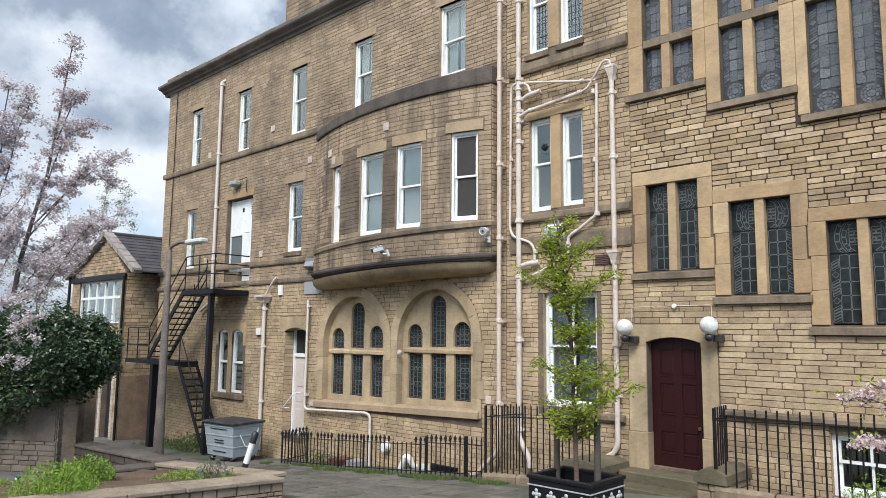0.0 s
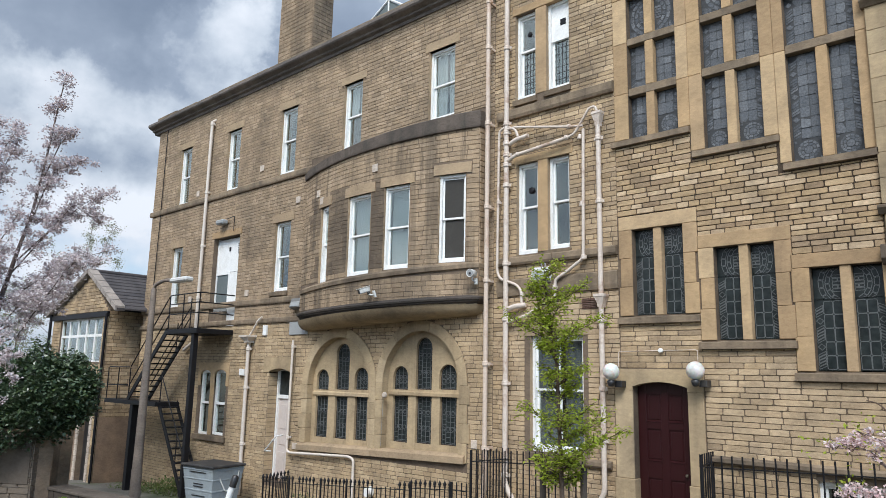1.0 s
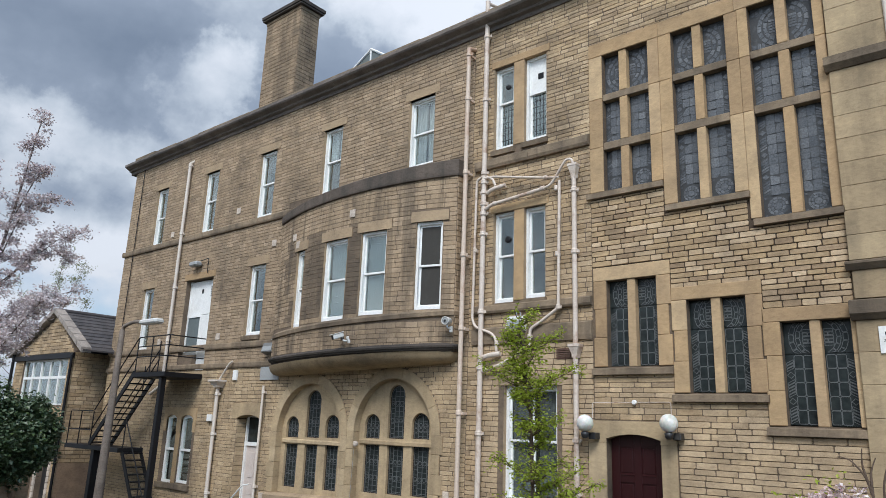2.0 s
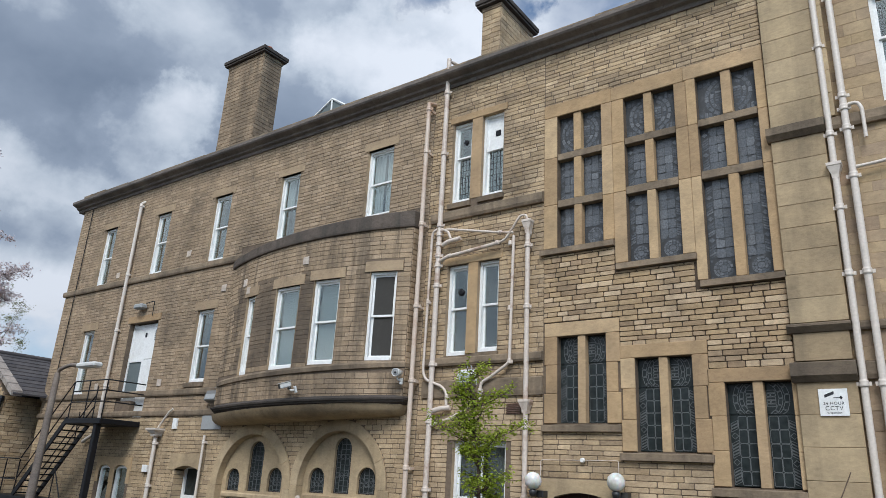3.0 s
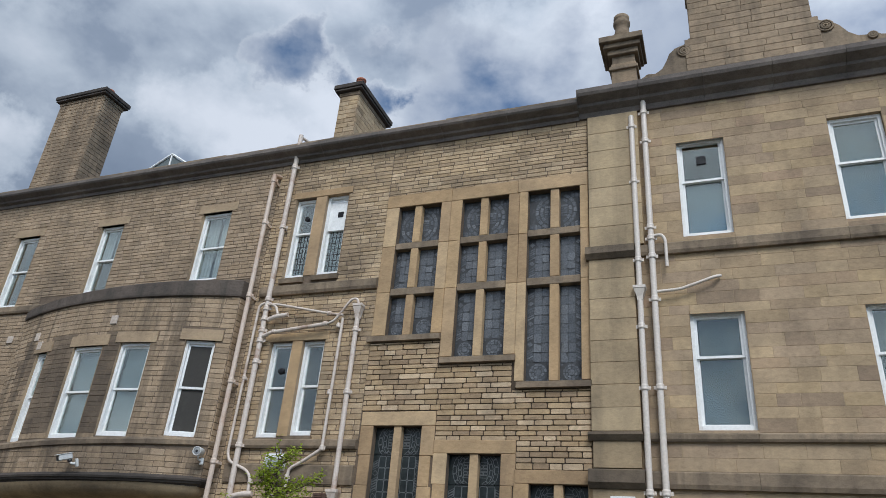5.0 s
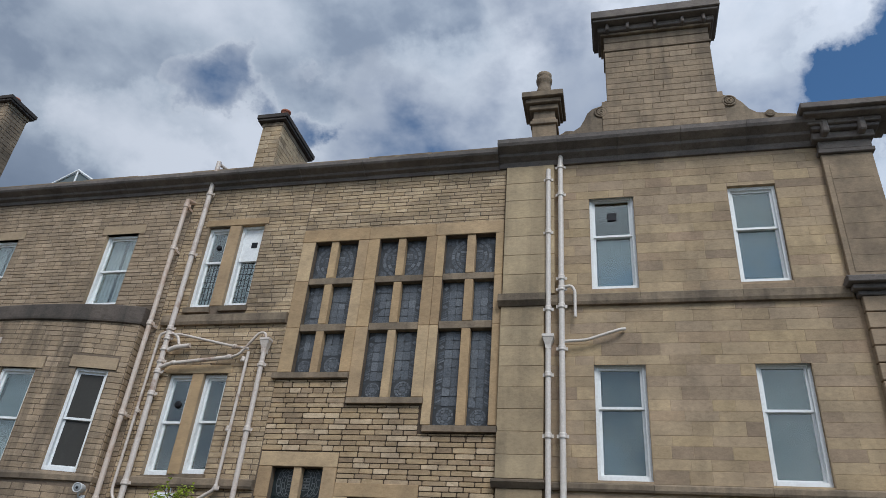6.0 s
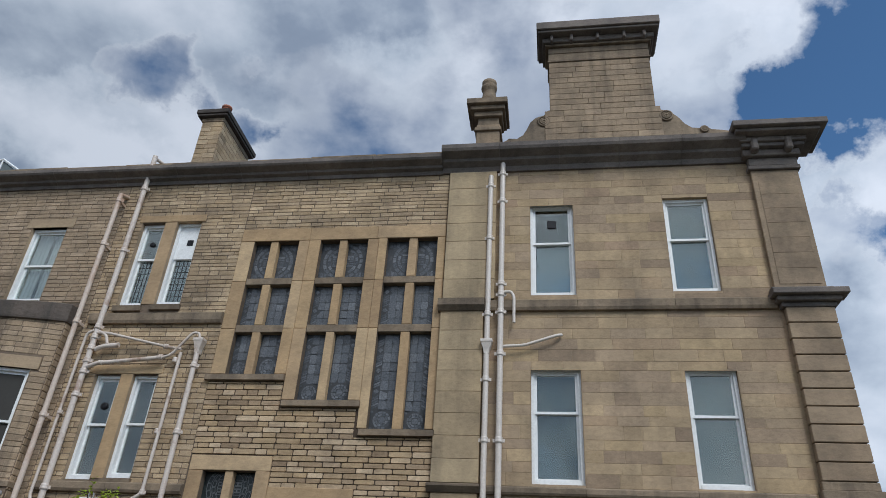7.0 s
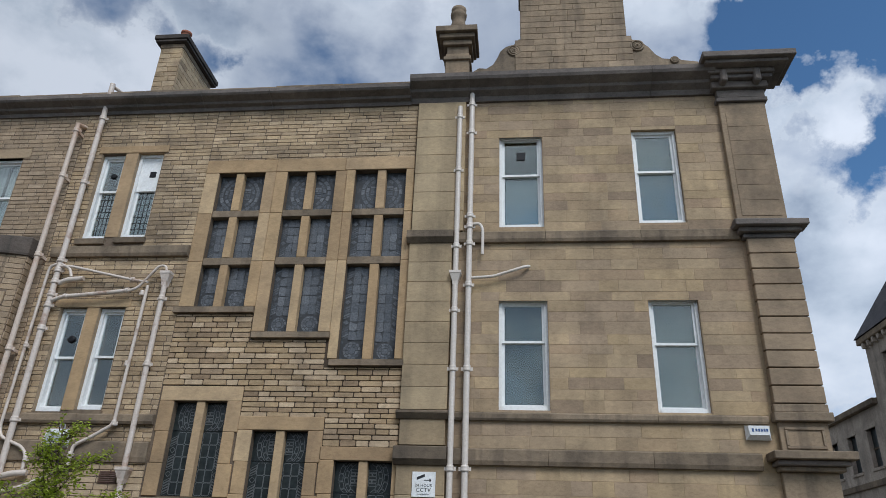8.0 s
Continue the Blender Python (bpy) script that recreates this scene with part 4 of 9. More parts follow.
def quarry_light(parent, x0, x1, z0, z1, y, high, side, seed):
    """A light of small quarries: two columns, a slanting border on one side and a round motif."""
    rng = random.Random(seed)
    g = Shape()
    g.plate([(x0, z0), (x1, z0), (x1, z1), (x0, z1)], y, y + 0.012)
    # high lights carry mirrored sky as grey, low ones dim surroundings as dark
    cames = part("lead_cames", g, MAT_LEAD_DARK, parent, "dark lead cames") if high else part("leaded_pane", g, MAT_LEADED, parent, "dark leaded glass")
    q = Shape()

    def piece(pts):
        cx, cz = sum(a for a, _ in pts) / len(pts), sum(c for _, c in pts) / len(pts)
        tx, tz = rng.gauss(0, 0.045), rng.gauss(0, 0.045)
        if not high:
            return came_loop(q, pts, y)
        q.add([(a, y - 0.006 + (a - cx) * tx + (c - cz) * tz, c) for a, c in pts], [tuple(range(len(pts)))])

    def block(a, b, c, d, k=0.016):
        k = min(k, (b - a) * 0.3, (d - c) * 0.3)
        piece([(a + k, c), (b - k, c), (b, c + k), (b, d - k), (b - k, d), (a + k, d), (a, d - k), (a, c + k)])

    def rosette(cx, cz, r):
        for ra, rb in ((0.48 * r, 0.72 * r), (0.78 * r, r)):
            n_ = 8 if rb < r else 12
            for i in range(n_):
                a0, a1 = 6.2832 * (i + 0.07) / n_, 6.2832 * (i + 0.93) / n_
                piece([(cx + rb * math.cos(a), cz + rb * math.sin(a)) for a in (a0, (a0 + a1) / 2, a1)] + [(cx + ra * math.cos(a), cz + ra * math.sin(a)) for a in (a1, a0)])
        piece([(cx + 0.4 * r * math.cos(a), cz + 0.4 * r * math.sin(a)) for a in (6.2832 * i / 10 for i in range(10))])

    w, h, gap, e = x1 - x0, z1 - z0, 0.008, 0.014
    lo, hi = z0 + e, z1 - e
    if high and (h > 0.95 or z0 < 9):
        r = w * 0.36
        rosette((x0 + x1) / 2, lo + r + 0.02, r)
        for sx in (-1, 1):
            for sz in (-1, 1):
                cx, cz = (x0 + x1) / 2 + sx * w * 0.42, lo + r + 0.02 + sz * r * 0.95
                piece([(cx - 0.02, cz - 0.02), (cx + 0.02, cz - 0.02), (cx + 0.02, cz + 0.02), (cx - 0.02, cz + 0.02)])
        lo += 2 * r + 0.05
    edge_ = w * 0.30
    xa, xb = (x0 + edge_, x1 - e) if side < 0 else (x0 + e, x1 - edge_)
    ba, bb = (x0 + e, x0 + edge_ - gap) if side < 0 else (x1 - edge_ + gap, x1 - e)
    rows = max(2, round((hi - lo) / 0.195))
    xm = (xa + xb) / 2
    for i in range(rows):
        za, zb = lo + (hi - lo) * i / rows, lo + (hi - lo) * (i + 1) / rows
        block(xa + gap / 2, xm - gap / 2, za + gap / 2, zb - gap / 2)
        block(xm + gap / 2, xb - gap / 2, za + gap / 2, zb - gap / 2)
    z, i = lo, 0
    slope = 0.055 * (-side)
    while z < hi - 0.12:
        if i % 6 == 5:
            c = z + 0.06
            piece([((ba + bb) / 2, c - 0.05), (bb, c), ((ba + bb) / 2, c + 0.05), (ba, c)])
            z += 0.12
        else:
            u0, u1 = z + max(0, -slope), z + max(0, slope)
            piece([(ba, u0), (bb, u1), (bb, u1 + 0.036), (ba, u0 + 0.036)])
            z += 0.048
            if i % 6 == 4:
                z += 0.05
        i += 1
    if high:
        tagged(part("quarries", q, MAT_QUARRY_HIGH, cames, "small hand-made panes, reflected sky put into their grey"), kind="stuff")
    else:
        tagged(part("leading", q, MAT_LEAD, cames, "fine dull grey lead cames"), kind="stuff")


def knot_light(parent, x0, x1, z0, z1, y, cx, seed, high=True):
    """The head of a light: half of an interlaced circle that spans a pair of lights."""
    rng = random.Random(seed)
    g = Shape()
    g.plate([(x0, z0), (x1, z0), (x1, z1), (x0, z1)], y, y + 0.012)
    cames = part("lead_cames", g, MAT_LEAD_DARK, parent, "dark lead cames") if high else part("leaded_pane", g, MAT_LEADED, parent, "dark leaded glass")
    q = Shape()
    cz, e = (z0 + z1) / 2, 0.012
    sx = 1 if (x0 + x1) / 2 > cx else -1
    far = max(abs(x0 - cx), abs(x1 - cx)) - e
    near = min(abs(x0 - cx), abs(x1 - cx)) + e

    def piece(pts):
        """Points by distance from the middle and height; kept inside the light."""
        pts = [(min(max(a, near), far), min(max(c, z0 + e), z1 - e)) for a, c in pts]
        mx, mz = sum(a for a, _ in pts) / len(pts), sum(c for _, c in pts) / len(pts)
        tx, tz = rng.gauss(0, 0.04), rng.gauss(0, 0.04)
        if not high:
            return came_loop(q, [(cx + sx * a, c) for a, c in pts], y)
        out = [(cx + sx * a, y - 0.006 + (a - mx) * tx + (c - mz) * tz, c) for a, c in pts]
        q.add(out if sx > 0 else out[::-1], [tuple(range(len(out)))])

    for ra, rb, k in ((0.36, 0.43, 9), (0.27, 0.33, 8)):
        for i in range(k):
            a0, a1 = -1.45 + 2.9 * (i + 0.06) / k, -1.45 + 2.9 * (i + 0.94) / k
            if rb * math.cos((a0 + a1) / 2) < near + 0.02:
                continue
            piece([(ra * math.cos(a0), cz + ra * math.sin(a0)), (rb * math.cos(a0), cz + rb * math.sin(a0)), (rb * math.cos(a1), cz + rb * math.sin(a1)), (ra * math.cos(a1), cz + ra * math.sin(a1))])
    for i in range(5):
        zc = cz - 0.13 + 0.055 * i
        if i % 2:
            piece([(near, zc), (near + 0.05, zc), (near + 0.05, zc + 0.042), (near, zc + 0.042)])
            piece([(near + 0.06, zc), (near + 0.13, zc), (near + 0.13, zc + 0.042), (near + 0.06, zc + 0.042)])
        else:
            piece([(near, zc), (near + 0.13, zc), (near + 0.13, zc + 0.042), (near, zc + 0.042)])
    for sz in (-1, 1):
        for i in range(5):
            a, c = near + 0.07 * i, cz + sz * (0.36 + 0.012 * i - 0.03 * i)
            strip = [(a, c), (a + 0.055, c - sz * 0.03), (a + 0.055, c + sz * 0.10), (a, c + sz * 0.10)]
            if (a + 0.03) ** 2 + (c - cz) ** 2 > 0.43 ** 2:
                piece(strip if sz > 0 else strip[::-1])
        piece([(far - 0.09, cz + sz * 0.30), (far, cz + sz * 0.27), (far, cz + sz * 0.36), (far - 0.07, cz + sz * 0.37)][::sz])
    if high:
        tagged(part("quarries", q, MAT_QUARRY_HIGH, cames, "curved panes of an interlaced circle"), kind="stuff")
    else:
        tagged(part("leading", q, MAT_LEAD, cames, "fine dull grey lead cames"), kind="stuff")


def leaded_light(parent, x0, x1, z0, z1, y, round_head=False, top_style="lattice"):
    g = Shape()
    g.plate(arch_outline(x0, x1, z0, z1) if round_head else [(x0, z0), (x1, z0), (x1, z1), (x0, z1)], y, y + 0.012)
    pane = part("leaded_pane", g, MAT_LEADED, parent, "dark leaded glass")
    s = Shape()
    w, h = x1 - x0, z1 - z0
    t, d = 0.0065, 0.012

    def bar(xa, xb, za, zb):
        s.box(xa, xb, y - d, y, za, zb)

    def ring(cx, cz, r, a0=0.0, a1=6.2832, k=12, q=0.008):
        pts = [(cx + r * math.cos(a0 + (a1 - a0) * i / k), y - 0.006, cz + r * math.sin(a0 + (a1 - a0) * i / k)) for i in range(k + 1)]
        s.tube(pts, q, 4, close=False)

    e = 0.022
    hi = z1 - (w / 2 if round_head else 0)
    bar(x0 + e, x0 + e + t, z0 + e, hi), bar(x1 - e - t, x1 - e, z0 + e, hi), bar(x0, x1, z0 + e, z0 + e + t)
    if round_head:
        ring((x0 + x1) / 2, hi, w / 2 - e, 0, math.pi, 12)
    else:
        bar(x0, x1, z1 - e - t, z1 - e)
    mid = (x0 + x1) / 2
    if top_style == "lattice":
        step, cols_ = 0.115, 4
        for i in range(1, cols_):
            x = x0 + w * i / cols_
            top = hi if abs(x - mid) < 0.02 or not round_head else hi + 0.8 * math.sqrt(max(0.0, (w / 2) ** 2 - (x - mid) ** 2))
            bar(x - 0.005, x + 0.005, z0 + e, top + (w / 2 - e if round_head and abs(x - mid) < 0.02 else 0))
        for i in range(cols_):
            xa, xb = x0 + w * i / cols_, x0 + w * (i + 1) / cols_
            z, far = z0 + step * (0.5 if i % 3 else 1.0), max(abs(xa - mid), abs(xb - mid))
            top = hi + math.sqrt(max(0.0, (w / 2) ** 2 - far ** 2)) if round_head else z1
            while z < top - 0.03:
                bar(xa, xb, z - 0.005, z + 0.005)
                z += step
            for zc in (z0 + h * 0.33, z0 + h * 0.66):
                ring((xa + xb) / 2, min(zc, hi), w / cols_ * 0.36, 0, 6.2832, 8, 0.006)
        f_ = Shape()
        for xa, xb in ((x0, x0 + 0.02), (x1 - 0.02, x1)):
            f_.box(xa, xb, y - 0.03, y, z0, hi)
        f_.box(x0 + 0.02, x1 - 0.02, y - 0.03, y, z0, z0 + 0.02)
        if round_head:
            f_.tube([(mid + (w / 2 - 0.01) * math.cos(a), y - 0.015, hi + (w / 2 - 0.01) * math.sin(a)) for a in (math.pi * i / 12 for i in range(13))], 0.013, 5)
        else:
            f_.box(x0 + 0.02, x1 - 0.02, y - 0.03, y, z1 - 0.02, z1)
        part("iron_frame", f_, MAT_RUST, pane, "dark rusty iron frame")
    part("leading", s, MAT_LEAD, pane, "raised lead cames in an interlaced pattern")


def stone_box(parent, name, x0, x1, z0, z1, y0=-0.03, y1=0.22, mat=None, b=0.008, label=""):
    s = Shape()
    s.box(x0 + 0.002, x1 - 0.002, y0, y1, z0 + 0.002, z1 - 0.002, b)
    return part(name, s, mat or MAT_DRESSED, parent, label)


def stair_windows():
    for i, (a, b, c, d) in enumerate(STEP_LOW):
        ob = thing("leaded_window", "two-light leaded window in a buff dressed stone surround", "window", "stepped lower stair windows", "structure")
        m = (a + b) / 2
        stone_box(ob, "lintel", (a - 0.27), (b + 0.27 if i < 2 else X_PIL), d, d + (0.27, 0.24, 0.23)[i])
        k = 3
        for j in range(k):
            za, zb = c + (d - c) * j / k, c + (d - c) * (j + 1) / k
            stone_box(ob, "jamb_stone", a - (0.27 if j != 1 else 0.24), a, za, zb)
            stone_box(ob, "jamb_stone", b, (b + (0.27 if j != 1 else 0.22)) if i < 2 else X_PIL, za, zb)
        stone_box(ob, "mullion", m - 0.08, m + 0.08, c, d, 0.0)
        s = Shape()
        s.profile([(-0.09, c - 0.15), (-0.09, c - 0.04), (0.1, c), (0.2, c), (0.2, c - 0.15)], a - 0.30, b + 0.28 if i < 2 else b + 0.12)
        part("sill", s, MAT_SILL, ob)
        for x0, x1, sd in ((a, m - 0.08, -1), (m + 0.08, b, 1)):
            quarry_light(ob, x0, x1, c + 0.02, d - 0.52, 0.14, False, sd, i * 7 + sd)
            knot_light(ob, x0, x1, d - 0.52, d, 0.14, m, i * 3 + sd, False)
    mids = ((-5.83, -5.66), (-4.31, -4.14), (-2.82, -2.64))
    for i, (a, b, c, d) in enumerate(STEP_HIGH):
        ob = thing("leaded_window", "tall mullioned leaded stair window in dressed stone", "window", "tall upper stair windows", "structure")
        m0, m1 = mids[i]
        left = (-6.50, -4.97, -3.50)[i]
        right = (-4.97, -3.50, X_PIL)[i]
        stone_box(ob, "lintel", left, right, d, 11.42)
        # the pier on the left, down to the sill
        foot = c
        for z0, z1 in ((foot, 9.07), (9.07, 10.14), (10.14, d)):
            stone_box(ob, "pier_stone", (-6.50, -4.97, -3.46)[i], a, z0, z1, -0.028)
            stone_box(ob, "pier_stone", b, right if i != 1 else -3.46, z0, z1, -0.028)
        for z0, z1 in ((c, 9.0), (9.16, 10.07), (10.22, d)):
            stone_box(ob, "mullion", m0, m1, z0, z1, 0.0)
            for x0, x1, sd in ((a, m0, -1), (m1, b, 1)):
                if z1 == d:
                    knot_light(ob, x0, x1, z0, z1, 0.14, (m0 + m1) / 2, i * 5 + sd)
                else:
                    quarry_light(ob, x0, x1, z0, z1, 0.14, True, sd, i * 11 + int(z0) + sd)
        for z0, z1 in ((9.0, 9.16), (10.07, 10.22)):
            stone_box(ob, "transom", a, b, z0, z1, 0.0, mat=MAT_SILL)
        s = Shape()
        s.profile([(-0.10, c - 0.14), (-0.10, c - 0.03), (0.1, c), (0.2, c), (0.2, c - 0.14)], (-6.56, -4.93, -3.40)[i], (-4.97, -3.44, -2.03)[i])
        part("sill", s, MAT_SILL, ob)


stair_windows()


# ---- the two great arched windows ----
ARCHES = [
    (-14.75, 3.16, 1.27, [(-15.86, -15.33, 1.77, 2.86), (-15.04, -14.53, 1.78, 2.87), (-14.23, -13.74, 1.80, 2.89)], [(-15.86, -15.34, 3.03, 3.58), (-15.05, -14.50, 3.05, 4.27), (-14.27, -13.75, 3.07, 3.64)]),
    (-11.75, 3.27, 1.25, [(-12.81, -12.28, 1.87, 2.97), (-12.02, -11.50, 1.89, 2.98), (-11.24, -10.72, 1.91, 3.00)], [(-12.82, -12.30, 3.12, 3.69), (-12.04, -11.51, 3.14, 4.38), (-11.27, -10.73, 3.16, 3.74)]),
]


def arch_windows():
    back = Shape()
    rect = [(ARCH_HOLE[0] - 0.25, ARCH_HOLE[2] - 0.1), (ARCH_HOLE[1] + 0.25, ARCH_HOLE[2] - 0.1), (ARCH_HOLE[1] + 0.25, 4.95), (ARCH_HOLE[0] - 0.25, 4.95)]
    plate_holes(back, rect, [arch_outline(c - r - 0.02, c + r + 0.02, 1.60, zs + r + 0.02, 20) for c, zs, r, _, _ in ARCHES], 0.004, 0.3)
    part("spandrel_core", back, MAT_MORTAR, WALL)
    for n_, (c, zs, r, low, up) in enumerate(ARCHES):
        ob = thing("arched_window", "round-arched stone window with six leaded lights", "window", "great arched windows", "structure")
        s = Shape()
        holes = [[(a, z0), (b, z0), (b, z1), (a, z1)] for a, b, z0, z1 in low] + [arch_outline(a, b, z0, z1) for a, b, z0, z1 in up]
        plate_holes(s, arch_outline(c - r, c + r, 1.62, zs + r, 24), holes, 0.17, 0.40)
        part("tracery", s, MAT_ARCH, ob, "smooth stone tracery with six openings")
        s = Shape()
        z = (low[0][3] + up[0][2]) / 2
        s.profile([(0.13, z - 0.05), (0.13, z + 0.02), (0.18, z + 0.06), (0.18, z - 0.05)], c - r + 0.05, c + r - 0.05)
        part("transom", s, MAT_ARCH, ob)
        for a, b, z0, z1 in low:
            leaded_light(ob, a - 0.01, b + 0.01, z0, z1, 0.27, top_style="lattice")
        for a, b, z0, z1 in up:
            leaded_light(ob, a - 0.01, b + 0.01, z0, z1, 0.27, True, "lattice")
        ro = r + 0.25
        k = 7
        for i in range(k):
            a0, a1 = math.pi * i / k + 0.0025, math.pi * (i + 1) / k - 0.0025
            pts = [(c + r * math.cos(a0 + (a1 - a0) * j / 4), zs + r * math.sin(a0 + (a1 - a0) * j / 4)) for j in range(5)]
            pts += [(c + ro * math.cos(a1 - (a1 - a0) * j / 4), zs + ro * math.sin(a1 - (a1 - a0) * j / 4)) for j in range(5)]
            lim = -13.243 if n_ == 0 else -13.237
            pts = [((min(x, lim) if n_ == 0 else max(x, lim)), z) for x, z in pts]
            pts = [((x + (c - x) * 0.0015), z) for x, z in pts]
            s = Shape()
            s.plate(pts, -0.03 - 0.002 * (i % 2), 0.2)
            part("voussoir", s, MAT_ARCH, ob)
        # jambs
        zb = 1.60
        jambs = [(c - ro, c - r), (c + r, -13.24)] if n_ == 0 else [(-13.24, c - r), (c + r, c + ro)]
        for x0, x1 in jambs:
            for i in range(4):
                z0, z1 = zb + (zs - zb) * i / 4, zb + (zs - zb) * (i + 1) / 4
                out = 0.0
                if i % 2 and (x0 < -16.1 or x1 > -10.4):
                    out = 0.08
                stone_box(ob, "jamb_stone", x0 - (out if x0 < -16.1 else 0), x1 + (out if x1 > -10.4 else 0), z0, z1, -0.03, 0.2, MAT_ARCH)
    ob = thing("window_sill", "long weathered stone sill under the arched windows", "sill", kind="structure")
    for i in range(4):
        x0, x1 = -16.30 + 6.02 * i / 4, -16.30 + 6.02 * (i + 1) / 4 - 0.006
        s = Shape()
        s.profile([(-0.10, 1.40), (-0.10, 1.54), (0.0, 1.60), (0.2, 1.60), (0.2, 1.40)], x0, x1)
        shear(s, 0.032, -16.3)
        part("length_of_stone", s, MAT_LINTEL, ob)


arch_windows()


# ---- the bow on the first floor ----
def bow(sx, out=0.0):
    """A point of the bow's plan, by the length along its face from the middle."""
    a = sx / BAY_R
    return BAY_X + (BAY_R + out) * math.sin(a), BAY_APEX + BAY_R - (BAY_R + out) * math.cos(a)


S_END = 3.32
BAY_WIN = [(-2.03, -1.58, 5.84, 7.91), (-0.65, 0.25, 5.89, 7.95), (0.7, 1.5, 5.95, 8.0), (2.3, 3.0, 6.01, 8.08)]


def bow_ring(out, k=28, inset=0.0):
    e = out * 0.9
    pts = [(bow(-S_END)[0] - e + inset, 0.02)] + [bow(-S_END + 2 * S_END * i / k, out) for i in range(k + 1)] + [(bow(S_END)[0] + e, 0.02)]
    pts[1] = (pts[0][0] + 0.03, pts[1][1] + 0.03)
    pts[-2] = (pts[-1][0] - 0.03, pts[-2][1] + 0.03)
    return pts


def bow_loft(s, levels, tilt, close=True, inset=0.0):
    """Rings of (outset, height) of the bow's plan joined to one moulding; tilt: rise along the face."""
    rings = []
    for out, z, *lean in levels:
        k = lean[0] if lean else tilt
        rings.append([(x, y, z + k * (x - BAY_X)) for x, y in bow_ring(out, 28, inset)])
    n_ = len(rings[0])
    v = [p for r in rings for p in r]
    s.add(v, [(j * n_ + i, j * n_ + i + 1, (j + 1) * n_ + i + 1, (j + 1) * n_ + i) for j in range(len(rings) - 1) for i in range(n_ - 1)])
    if close:
        s.add(rings[0], [tuple(range(n_))[::-1]])
        s.add(rings[-1], [tuple(range(n_))])


def bay():
    ob = thing("bow_window", "shallow stone bow window with four white sashes", "bow window", kind="structure")
    # core with window openings
    s = Shape()
    cuts = sorted({-S_END, S_END, *[v for w in BAY_WIN for v in w[:2]]})
    Z0, Z1 = 5.12, 9.3
    for a, b in zip(cuts, cuts[1:]):
        win = next((w for w in BAY_WIN if w[0] <= (a + b) / 2 <= w[1]), None)
        k = max(1, round((b - a) / 0.25))
        for z0, z1 in ([(Z0, win[2]), (win[3], Z1)] if win else [(Z0, Z1)]):
            ring = [bow(a + (b - a) * i / k) for i in range(k + 1)] + [bow(b - (b - a) * i / k, -0.32) for i in range(k + 1)]
            s.slab(ring, z0, z1)
    for sx, sg in ((-S_END, -1), (S_END, 1)):
        x, y = bow(sx)
        s.box(min(x, x - sg * 0.3), max(x, x - sg * 0.3), y, 0.0, Z0, Z1)
    part("core", s, MAT_MORTAR, ob)
    # face stones
    rng = random.Random(12)
    clear = [(a, b, c - 0.02, d + 0.26) for a, b, c, d in BAY_WIN] + [(a - 0.14, b + 0.14, d, d + 0.26) for a, b, c, d in BAY_WIN]
    f, sooty = Shape(), Shape()
    for z0, z1 in ((5.16, 5.74), (5.88, 9.18)):
        for a, b, c, d in lay(-S_END, S_END, z0, z1, rect_block(clear), (0.095, 0.13), (0.24, 0.5), rng, 0.009):
            m = (a + b) / 2
            dirty = 5.9 < c < 8.25 and (-1.56 < m < -0.6 or 0.27 < m < 0.75 or (-2.7 < m < -1.98 and noise.noise((m * 2, c, 4)) > -0.1))
            stone_faces(sooty if dirty else f, a, b, c, d, 0.0, rng.uniform(0.005, 0.011), 0.007, rng, 0.8)
    for g in (f, sooty):
        g.v = [(*bow(x, -y), z) for x, y, z in g.v]
    tagged(part("stained_stones", sooty, MAT_STONE_SOOTY, ob, "soot-stained stones between the windows"), kind="stuff")
    for sx, sg in ((S_END, 1), (-S_END, -1)):
        x, y = bow(sx)
        g = Shape()
        for a, b, c, d in lay(y, 0.0, 5.16, 9.18, lambda za, zb: [], (0.12, 0.145), (0.2, 0.3), rng, 0.010):
            stone_faces(g, a, b, c, d, 0.0, 0.016, 0.01, rng)
        f.add([(x - sg * q, p, z) for p, q, z in g.v], g.f)
    tagged(part("face_stones", f, MAT_STONE_BOW, ob, "coursed buff sandstone following the curve"), kind="stuff")
    for a, b, c, d in BAY_WIN:
        s = Shape()
        k = 4
        a0, b0 = a - 0.13, b + 0.13
        s.slab([bow(a0 + (b0 - a0) * i / k, 0.028) for i in range(k + 1)] + [bow(b0 - (b0 - a0) * i / k, -0.1) for i in range(k + 1)], d, d + 0.25)
        part("lintel", s, MAT_LINTEL, ob)
        m = (a + b) / 2
        x, y = bow(m)
        w = sash_window(b - a, d - c, "windows of the bow", recess=0.06, meet=0.5, lintel=0, sill=False, blind=("blind", 0.0, 0.98) if a < 2 else None, screen=a > 2)
        w.matrix_world = pose(x, y, c, 0, 0, math.degrees(m / BAY_R))
    s = Shape()
    bow_loft(s, [(0.0, 5.73), (0.05, 5.75), (0.06, 5.84), (0.0, 5.90)], 0.035, False)
    part("sill_course", s, MAT_SILL, ob, "weathered sill course")
    s = Shape()
    bow_loft(s, [(-0.05, 4.98), (0.05, 4.99), (0.07, 5.02), (0.11, 5.035), (0.125, 5.07), (0.15, 5.08), (0.16, 5.12), (0.10, 5.14), (0.04, 5.17), (0.0, 5.20)], 0.020, True, 0.15)
    part("corbel_cornice", s, MAT_SOOT_LEDGE, ob, "soot-black moulded ledge")
    s = Shape()
    rings = []
